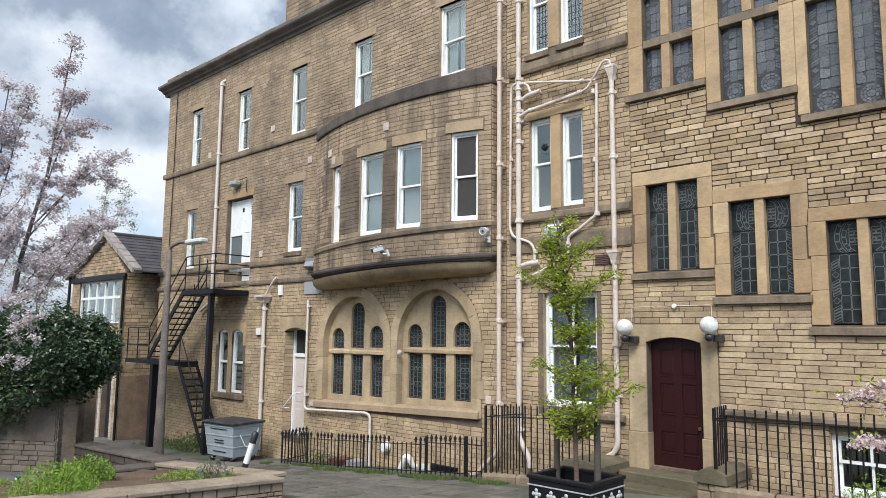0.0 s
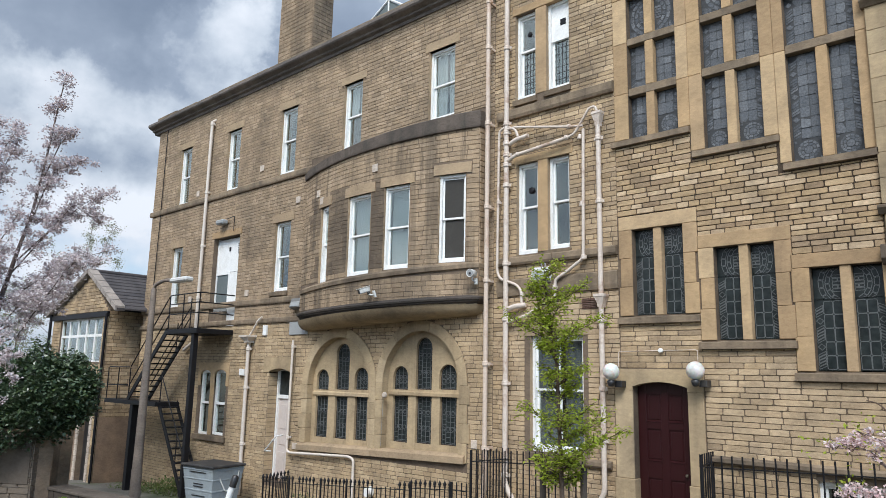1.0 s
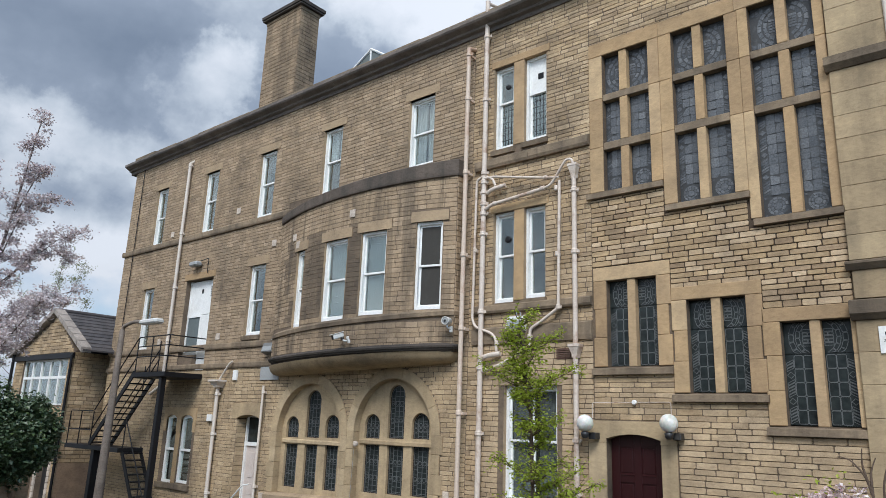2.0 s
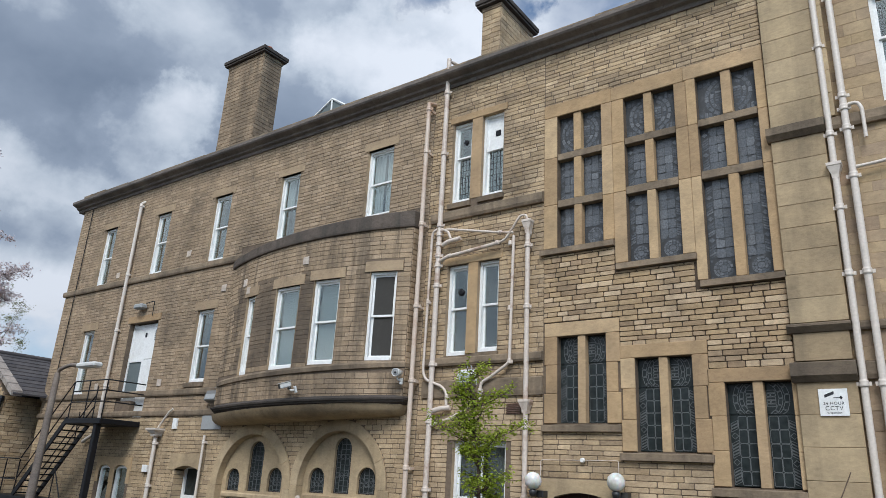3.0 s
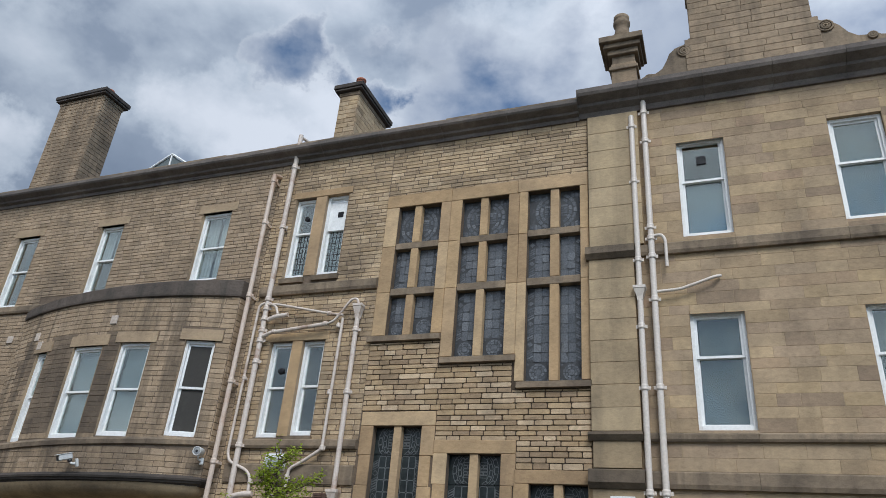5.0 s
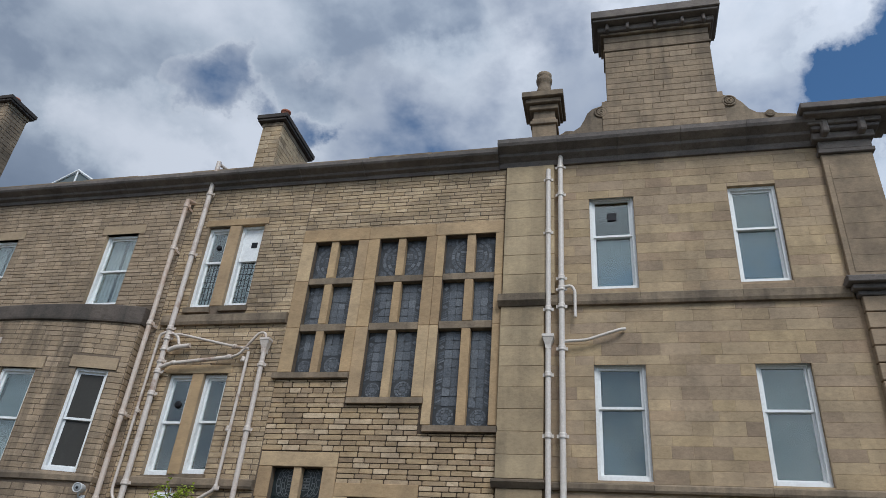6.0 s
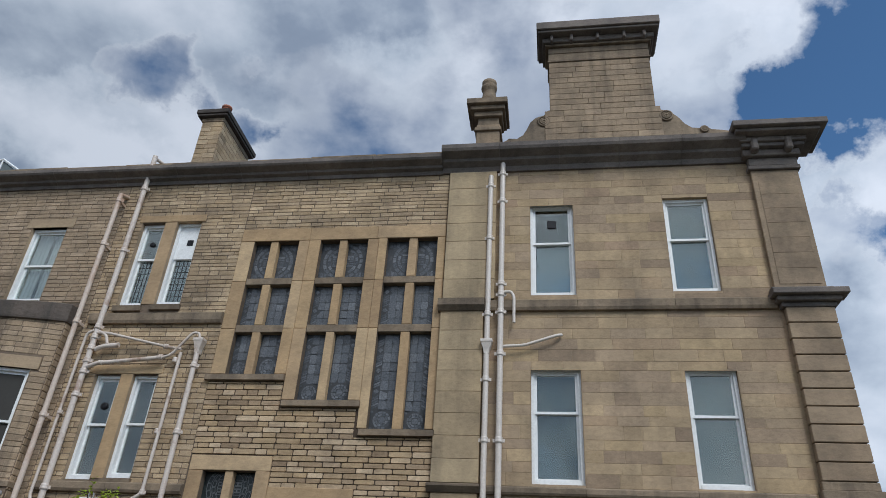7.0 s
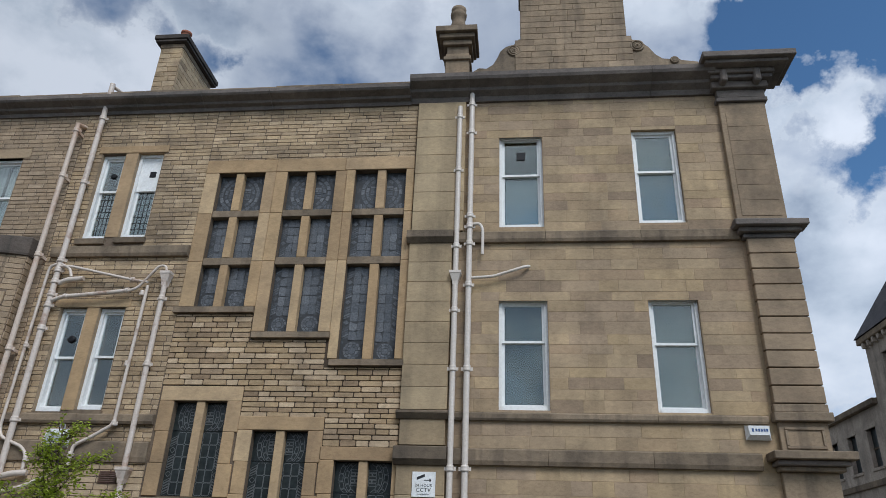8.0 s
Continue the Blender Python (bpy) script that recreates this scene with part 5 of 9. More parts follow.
    for f_, z in ((0.10, 4.72), (0.45, 4.73), (0.72, 4.77), (0.92, 4.86), (1.0, 5.0)):
        rings.append([(BAY_X + (x - BAY_X) * (0.865 + 0.12 * f_), y * f_ if y < 0 else y, z + 0.03 * (x - BAY_X)) for x, y in bow_ring(0.08)])
    n_ = len(rings[0])
    s.add([p for r in rings for p in r], [(j * n_ + i, j * n_ + i + 1, (j + 1) * n_ + i + 1, (j + 1) * n_ + i) for j in range(4) for i in range(n_ - 1)], True)
    part("coved_underside", s, MAT_ARCH, ob, "smooth buff coved underside")
    s = Shape()
    bow_loft(s, [(0.0, 9.03, 0.028), (0.06, 9.05, 0.028), (0.07, 9.09, 0.028), (0.07, 9.34), (0.03, 9.37), (-0.6, 9.39)], 0.055)
    part("parapet", s, MAT_SOOT_BAND, ob, "soot-stained dark blocking course")


bay()


# ---- pilasters, corner pier, gable and chimneys ----
def pilasters():
    ob = thing("pilaster", "flat buff ashlar pilaster beside the downpipes", "pilaster", kind="structure")
    for z0, z1, k, x0, x1, y in ((-1.0, 5.25, 13, -2.05, -1.22, -0.10), (5.58, 6.02, 1, -2.03, -1.24, -0.09), (6.18, 9.38, 8, -2.05, -1.22, -0.10), (9.64, 12.70, 7, -2.03, -1.02, -0.10)):
        for i in range(k):
            stone_box(ob, "ashlar_block", x0, x1, z0 + (z1 - z0) * i / k, z0 + (z1 - z0) * (i + 1) / k, y, 0.0, MAT_ARCH, 0.006)
    for z0, z1, o in ((5.25, 5.56, 0.22), (6.02, 6.17, 0.19), (9.38, 9.64, 0.21)):
        s = Shape()
        s.profile([(0.0, z0), (-o * 0.6, z0), (-o, z0 + 0.09), (-o, z1 - 0.03), (-o * 0.6, z1), (0.0, z1)], -2.10, -1.20)
        part("moulded_band", s, MAT_SILL, ob)
    ob = thing("corner_pier", "rusticated stone corner pier with moulded bands", "pier", kind="structure")
    stone_box(ob, "lower_shaft", 4.16, 5.02, -1.0, 5.26, -0.10, 0.0, MAT_ASHLAR_SOOTY)
    stone_box(ob, "die", 4.22, 5.00, 5.56, 6.05, -0.10, 0.0, MAT_ASHLAR_SOOTY)
    for i in range(10):
        z0 = 6.34 + 0.304 * i
        stone_box(ob, "rusticated_block", 4.20, 5.03, z0 + 0.012, z0 + 0.304 - 0.004, -0.15, 0.0, MAT_PIER, 0.010)
        stone_box(ob, "joint", 4.24, 5.0, z0 - 0.008, z0 + 0.02, -0.10, 0.0, MAT_SILL, 0.001)
    stone_box(ob, "upper_shaft", 4.10, 5.00, 9.78, 12.45, -0.11, 0.0, MAT_PIER)
    for i in range(7):
        stone_box(ob, "panel_block", 4.20, 4.92, 9.86 + 2.34 * i / 7, 9.86 + 2.34 * (i + 1) / 7, -0.119, -0.11, MAT_PIER, 0.003)
    for x0, x1, z0, z1, o in ((4.05, 5.05, 12.45, 12.55, 0.17), (4.08, 5.02, 12.55, 12.74, 0.15), (4.15, 5.08, 6.05, 6.20, 0.20), (4.18, 5.04, 6.20, 6.34, 0.15),
                              (4.10, 5.10, 5.26, 5.34, 0.22), (4.05, 5.16, 5.34, 5.42, 0.32), (3.98, 5.24, 5.42, 5.55, 0.42),
                              (4.14, 5.08, 9.38, 9.47, 0.17), (4.06, 5.16, 9.47, 9.56, 0.26), (3.98, 5.27, 9.56, 9.68, 0.36), (4.02, 5.10, 9.68, 9.78, 0.18)):
        stone_box(ob, "moulding", x0, x1, z0, z1, -o, 0.0, MAT_BLACK_STONE if z0 > 9 or 5.3 < z0 < 5.4 else MAT_SILL, 0.012)
    for x0, x1, z0, z1, o in ((3.98, 5.08, 12.74, 12.90, 0.24), (3.96, 5.16, 12.90, 12.99, 0.34), (3.82, 5.43, 13.10, 13.18, 0.58), (3.76, 5.56, 13.18, 13.32, 0.68), (3.9, 5.2, 12.99, 13.10, 0.40)):
        stone_box(ob, "entablature", x0, x1, z0, z1, -o, 0.35, MAT_BLACK_STONE, 0.012)
    for x0, x1, z0, z1 in ((4.30, 4.92, 5.92, 5.97), (4.30, 4.92, 5.62, 5.67), (4.30, 4.35, 5.67, 5.92), (4.87, 4.92, 5.67, 5.92)):
        stone_box(ob, "panel_frame", x0, x1, z0, z1, -0.125, -0.10, MAT_SILL, 0.006)
    for x in (4.2, 4.85):
        stone_box(ob, "bracket", x - 0.07, x + 0.07, 12.78, 13.10, -0.42, -0.2, MAT_BLACK_STONE, 0.03)


pilasters()


def gable():
    ob = thing("shaped_gable", "scrolled stone gable with a heavy blackened cap", "gable", kind="structure")
    base = 13.27
    out = [(-0.88, base), (-0.88, 13.50), (-0.74, 13.58), (-0.60, 13.56), (-0.46, 13.66), (-0.36, 13.86), (-0.30, 14.02), (-0.18, 14.14), (0.0, 14.20), (0.10, 14.34)]
    right = [(2.46, 14.30), (2.54, 14.20), (2.70, 14.14), (2.86, 13.98), (2.98, 13.78), (3.12, 13.66), (3.26, 13.64), (3.38, 13.70), (3.50, 13.60), (3.84, 13.54), (3.84, base)]
    s = Shape()
    s.plate(out + right, -0.10, 0.45)
    part("scrolled_base", s, MAT_SILL, ob)
    rng = random.Random(5)
    for x0, x1, z0, z1, k in ((0.02, 2.52, 13.30, 14.30, 6), (0.14, 2.42, 14.30, 15.78, 9)):
        h = (z1 - z0) / k
        for i in range(k):
            x = x0
            while x < x1 - 0.02:
                n_ = min(x1, x + rng.uniform(0.35, 0.75))
                if x1 - n_ < 0.25:
                    n_ = x1
                stone_box(ob, "ashlar_block", x, n_, z0 + h * i, z0 + h * (i + 1), -0.125 - rng.uniform(0, 0.004), 0.45, MAT_ASHLAR_SOOTY, 0.006)
                x = n_
    for x, z in ((0.0, 14.02), (2.62, 14.02), (-0.74, 13.47), (3.36, 13.6)):
        s = Shape()
        r = 0.13 if z > 13.9 else 0.07
        for q in (r, r * 0.6, r * 0.3):
            s.tube([(x + q * math.cos(a), -0.115, z + q * math.sin(a)) for a in (2 * math.pi * i / 14 for i in range(15))], 0.022, 6, close=False)
        part("volute", s, MAT_SILL, ob)
    for x0, x1, z0, z1, o in ((0.11, 2.45, 15.78, 15.84, 0.155), (0.13, 2.43, 15.84, 16.06, 0.135), (0.13, 2.43, 16.06, 16.24, 0.14), (0.06, 2.50, 16.24, 16.31, 0.21), (0.0, 2.56, 16.31, 16.46, 0.27), (-0.10, 2.66, 16.46, 16.53, 0.45), (-0.13, 2.69, 16.53, 16.76, 0.50)):
        stone_box(ob, "cap_course", x0, x1, z0, z1, -o, 0.55, MAT_BLACK_STONE if z0 > 16.3 else MAT_SILL, 0.012)
    for x in (0.22, 0.68, 1.28, 1.88, 2.34):
        stone_box(ob, "bracket", x - 0.04, x + 0.04, 16.27, 16.46, -0.36, -0.2, MAT_BLACK_STONE, 0.02)

    ob = thing("chimney", "small square stone chimney with a flared cap and one pot", "chimney", "roof chimneys")
    stone_box(ob, "chimney_shaft", -1.50, -0.98, 13.2, 14.0, -0.12, 0.40, MAT_ASHLAR_SOOTY)
    for x0, x1, z0, z1, o in ((-1.56, -0.92, 13.25, 13.40, 0.18), (-1.54, -0.94, 13.80, 13.90, 0.17), (-1.48, -1.0, 13.9, 14.22, 0.10), (-1.56, -0.92, 14.2, 14.34, 0.18), (-1.64, -0.86, 14.34, 14.46, 0.26), (-1.72, -0.80, 14.46, 14.62, 0.34)):
        stone_box(ob, "cap_course", x0, x1, z0, z1, -o, 0.28 + o, MAT_SILL, 0.012)
    s = Shape()
    s.lathe((-1.26, 0.1, 14.62), [(0.19, 0), (0.18, 0.25), (0.20, 0.30), (0.16, 0.38), (0.15, 0.56), (0.18, 0.60), (0.19, 0.68), (0.15, 0.72), (0.17, 0.76), (0.175, 0.84), (0.12, 0.85)], 14)
    part("pot", s, MAT_SILL, ob, "grey ornate clay pot")

    MAT_CHIMNEY = stone("weathered_stack_stone", [(0.255, 0.203, 0.135), (0.32, 0.255, 0.17), (0.28, 0.222, 0.148)], soot=0.6, soot_at=0.5, relief=0.5, blotch=0.4, streak=0.3, runs=0.4)
    red = paint("terracotta", (0.32, 0.11, 0.06), 0.8, 0.4, (0.12, 0.06, 0.04))
    for x0, x1, y0, y1, zb, zt, pots in ((-8.93, -8.36, 1.0, 2.65, 13.0, 15.50, [(-8.45, 1.15)]), (-19.98, -18.05, 0.95, 1.75, 13.0, 17.35, [(-18.35, 1.3)])):
        ob = thing("chimney", "tall coursed stone chimney with a projecting cap and a red pot" if x0 > -10 else "tall soot-streaked stone chimney with a dark projecting cap", "chimney", "roof chimneys")
        s = Shape()
        s.box(x0, x1, y0, y1, zb, zt)
        part("chimney_shaft", s, MAT_MORTAR, ob)
        f = Shape()
        rng = random.Random(int(x0 * 10))
        for a, b, c, d in lay(x0, x1, zb, zt, lambda za, zb_: [], (0.13, 0.16), (0.26, 0.5), rng, 0.008):
            stone_faces(f, a, b, c, d, y0, 0.014, 0.008, rng)
        g = Shape()
        for a, b, c, d in lay(y0, y1, zb, zt, lambda za, zb_: [], (0.13, 0.16), (0.26, 0.5), rng, 0.008):
            stone_faces(g, a, b, c, d, 0.0, 0.014, 0.008, rng)
        f.add([(x1 - q, p, z) for p, q, z in g.v], g.f)
        tagged(part("stack_facing", f, MAT_STONE if x0 > -10 else MAT_CHIMNEY, ob), kind="stuff")
        for o, z0, z1 in ((0.03, zt, zt + 0.13), (0.13, zt + 0.13, zt + 0.20), (0.16, zt + 0.20, zt + 0.34)):
            stone_box(ob, "cap_course", x0 - o, x1 + o, z0, z1, y0 - o, y1 + o, MAT_SOOT_LEDGE if z0 > zt else MAT_CHIMNEY, 0.012)
        for x, y in pots:
            s = Shape()
            s.lathe((x, y, zt + 0.33), [(0.15, 0), (0.15, 0.06), (0.125, 0.08), (0.12, 0.24), (0.14, 0.25), (0.14, 0.30), (0.10, 0.31)], 14)
            part("pot", s, red, ob, "red terracotta pot")
    ob = thing("roof_lantern", "small glazed roof lantern with a pale frame behind the parapet", "roof lantern")
    s = Shape()
    s.plate([(-15.7, 14.0), (-14.2, 14.0), (-14.2, 14.42), (-14.93, 14.92), (-15.7, 14.5)], 1.5, 3.0)
    part("glazing", s, MAT_BLIND, ob)
    s = Shape()
    for p, q in (((-15.75, 14.5), (-14.93, 14.96)), ((-14.93, 14.96), (-14.15, 14.45))):
        s.tube([(p[0], 1.48, p[1]), (q[0], 1.48, q[1])], 0.035, 6)
    s.tube([(-14.93, 1.48, 14.1), (-14.93, 1.48, 14.9)], 0.03, 6)
    part("frame", s, MAT_WHITE, ob)


gable()


# ---- pipes ----
def arc_path(pts, r=0.12, k=4):
    """Rounds the bends of a path."""
    pts = [Vector(p) for p in pts]
    out = [pts[0]]
    for a, b, c in zip(pts, pts[1:], pts[2:]):
        u, w = (a - b), (c - b)
        q = min(r, u.length * 0.45, w.length * 0.45)
        p0, p1 = b + u.normalized() * q, b + w.normalized() * q
        out += [(p0 * (1 - t) ** 2 + b * 2 * t * (1 - t) + p1 * t * t) for t in (i / k for i in range(k + 1))]
    return out + [pts[-1]]


def pipe(label, paths, r=0.052, mat=None, collars=(), hoppers=(), seg=12):
    ob = thing("downpipe", label, "downpipe", "pipes on the walls")
    for i, (pts, q) in enumerate(paths):
        s = Shape()
        s.tube(arc_path(pts, 0.13 if q > 0.05 else 0.08), q, seg)
        part("pipe" if i == 0 else "branch_pipe", s, mat or MAT_PIPE, ob)
    for x, y, z, q in collars:
        s = Shape()
        s.lathe((x, y, z), [(q * 1.0, -0.05), (q * 1.28, -0.045), (q * 1.28, -0.015), (q * 1.14, 0.0), (q * 1.22, 0.02), (q * 1.22, 0.05), (q, 0.055)], 12)
        s.box(x - q * 1.9, x + q * 1.9, y + q * 0.3, y + q * 0.7, z - 0.03, z + 0.03)
        s.box(x - q * 0.4, x + q * 0.4, y, 0.02, z - 0.03, z + 0.03)
        part("collar", s, mat or MAT_PIPE, ob)
    for x, y, z, w, h in hoppers:
        s = Shape()
        v = []
        for ww, dd, zz in ((0.45, 0.45, -h), (0.5, 0.5, -h * 0.75), (0.95, 0.85, -0.06), (1.05, 0.95, -0.05), (1.05, 0.95, 0.0)):
            v += [(x - w * ww / 2 * 1.0, y - w * dd / 2, z + zz), (x + w * ww / 2, y - w * dd / 2, z + zz), (x + w * ww / 2, y + w * 0.4, z + zz), (x - w * ww / 2, y + w * 0.4, z + zz)]
        s.add(v, [(4 * i + j, 4 * i + (j + 1) % 4, 4 * i + 4 + (j + 1) % 4, 4 * i + 4 + j) for i in range(4) for j in range(4)] + [(3, 2, 1, 0), (16, 17, 18, 19)])
        part("hopper", s, mat or MAT_PIPE, ob)
    return ob


Y1 = -0.12
pipe("peeling cream iron downpipe with rusty patches beside the bow", [([(-9.55, -0.26, 12.32), (-9.55, -0.26, 1.3), (-9.57, -0.26, 1.0), (-10.15, -0.26, 0.48), (-10.3, -0.26, 0.42)], 0.052), ([(-9.55, -0.26, 12.30), (-9.55, 0.02, 12.40)], 0.05)], mat=MAT_PIPE_RUSTY,
     collars=[(-9.55, -0.26, z, 0.052) for z in (12.15, 11.0, 9.15, 7.2, 5.55, 3.75, 2.0)])
SOIL_PIPE = pipe("tall cream soil pipe with rusty patches and branches", [
    ([(-9.12, Y1, 13.50), (-9.12, Y1, 1.32), (-8.85, Y1, 0.92), (-8.82, Y1 - 0.02, 0.75)], 0.058),
    ([(-9.11, -0.14, 8.94), (-8.83, -0.15, 8.93), (-7.48, -0.15, 8.63), (-7.16, -0.15, 8.58)], 0.028),
    ([(-9.07, -0.13, 8.21), (-8.87, -0.15, 8.28), (-8.13, -0.16, 8.34), (-7.50, -0.16, 8.40)], 0.042),
    ([(-7.50, -0.16, 8.40), (-7.34, -0.16, 8.45), (-6.99, -0.16, 8.92), (-6.85, -0.16, 8.92), (-6.81, -0.14, 8.75)], 0.027),
    ([(-9.01, -0.13, 8.58), (-8.85, -0.15, 8.64), (-8.53, -0.12, 8.68)], 0.05),
    ([(-9.04, -0.14, 8.97), (-8.86, -0.15, 8.89), (-8.78, -0.15, 8.70)], 0.03),
    ([(-9.12, Y1, 13.45), (-9.0, 0.2, 13.44)], 0.04)],
     collars=[(-9.12, Y1, z, 0.058) for z in (12.55, 10.9, 9.08, 8.86, 8.62, 8.35, 8.12, 7.65, 5.9, 4.7, 3.35, 1.5)])
for px, pz in [(-7.54, 8.41), (-7.48, 8.63), (-8.78, 8.29)]:
    s = Shape()
    s.lathe((0, 0, 0), [(0.03, -0.04), (0.052, -0.035), (0.052, -0.012), (0.04, 0.0), (0.052, 0.012), (0.052, 0.035), (0.03, 0.04)], 12)
    s.v = [(px + c, -0.155 + a, pz + b) for a, b, c in s.v]
    part("socket", s, MAT_PIPE, SOIL_PIPE)
pipe("thin cream waste pipe beside the soil pipe", [([(-9.16, Y1 - 0.02, 8.99), (-9.30, Y1 - 0.02, 8.94), (-9.33, Y1, 8.75), (-9.36, Y1, 5.75), (-9.28, Y1, 5.58), (-8.84, Y1, 5.42), (-8.72, Y1, 5.30), (-8.70, Y1, 5.02)], 0.030), ([(-8.62, Y1 + 0.03, 4.98), (-8.85, Y1 - 0.02, 4.96), (-9.10, Y1, 4.90)], 0.055)],
     collars=[(-9.34, Y1, 7.3, 0.03), (-8.70, Y1, 5.2, 0.03)])
pipe("thin cream pipe that steps down past the twin windows", [([(-7.16, Y1, 8.52), (-7.20, Y1, 5.84), (-7.62, Y1, 5.58), (-7.86, Y1, 5.46), (-7.88, Y1, 5.06)], 0.032), ([(-7.82, Y1, 5.02), (-8.15, Y1, 4.95), (-8.6, Y1, 4.74), (-9.10, Y1, 4.62)], 0.042)],
     collars=[(-7.24, Y1, 8.36, 0.034), (-7.22, Y1, 6.95, 0.032), (-7.20, Y1, 5.86, 0.034), (-7.88, Y1, 5.3, 0.032)])
pipe("cream downpipe with two funnel hoppers beside the red door", [([(-6.82, Y1, 8.70), (-6.82, Y1, 1.45), (-6.90, Y1, 1.28), (-7.20, Y1 - 0.03, 1.12)], 0.05)], collars=[(-6.82, Y1, z, 0.05) for z in (8.25, 6.95, 4.6, 3.3, 2.35)], hoppers=[(-6.82, Y1, 8.80, 0.20, 0.30), (-6.82, Y1, 5.10, 0.22, 0.26)])
pipe("pair of tall cream downpipes beside the pilaster, hopper at half height", [([(-1.14, Y1, 12.55), (-1.14, Y1, 1.0)], 0.052)], mat=MAT_PIPE_PALE, collars=[(-1.14, Y1, z, 0.052) for z in (12.3, 11.0, 9.3, 8.0, 6.9, 5.2, 3.4)], hoppers=[(-1.14, Y1, 8.76, 0.21, 0.27)])
pipe("tall cream downpipe with two short branches", [([(-0.89, Y1, 13.40), (-0.89, Y1, 1.0)], 0.055), ([(-0.86, Y1, 9.76), (-0.70, Y1, 9.78), (-0.64, Y1, 9.66), (-0.64, Y1, 9.12)], 0.03), ([(-0.86, Y1, 8.64), (-0.45, Y1, 8.66), (0.16, Y1, 8.86), (0.24, Y1 + 0.08, 8.90)], 0.028)],
     mat=MAT_PIPE_PALE, collars=[(-0.89, Y1, z, 0.055) for z in (13.3, 12.6, 11.9, 9.95, 9.72, 9.35, 8.5, 6.9, 5.2, 3.4)])
pipe("cream downpipe on the far part of the long wing", [([(-22.2, Y1, 12.2), (-22.2, Y1, 4.55), (-22.3, Y1, 4.4), (-22.9, Y1, 4.15)], 0.055), ([(-22.2, Y1, 12.18), (-22.2, 0.02, 12.3)], 0.05)], mat=MAT_PIPE_PALE, collars=[(-22.2, Y1, z, 0.055) for z in (12.1, 9.6, 7.7, 5.9)])
pipe("cream downpipe with a broad hopper above the wheeled bin", [([(-18.92, Y1, 4.4), (-18.92, Y1, -0.1)], 0.055), ([(-18.30, Y1, 5.10), (-18.42, Y1 - 0.03, 5.02), (-18.85, Y1 - 0.03, 4.55)], 0.03)], mat=MAT_PIPE_PALE, collars=[(-18.92, Y1, z, 0.055) for z in (4.15, 3.0, 1.35)], hoppers=[(-18.92, Y1, 4.56, 0.46, 0.22)])
pipe("white waste pipe running over the wall below the arches", [([(-16.66, Y1, 4.38), (-16.68, Y1, 1.36), (-16.55, Y1, 1.30), (-14.05, Y1, 1.42), (-13.86, Y1, 1.36), (-13.86, Y1, 0.06)], 0.034)], mat=MAT_PIPE_PALE, collars=[(-16.66, Y1, 4.2, 0.034), (-16.67, Y1, 1.7, 0.034)])


# ---- doors ----
MAT_RED = paint("deep_red_door_paint", (0.026, 0.0052, 0.0062), 0.36, 0.3, (0.020, 0.006, 0.006), gloss=0.35)
MAT_DOOR_PALE = paint("dirty_pinkish_door_paint", (0.56, 0.49, 0.45), 0.5, 0.4, (0.35, 0.3, 0.26))
MAT_BRASS = paint("worn_metal", (0.55, 0.5, 0.42), 0.3, 0.3, metal=1.0)


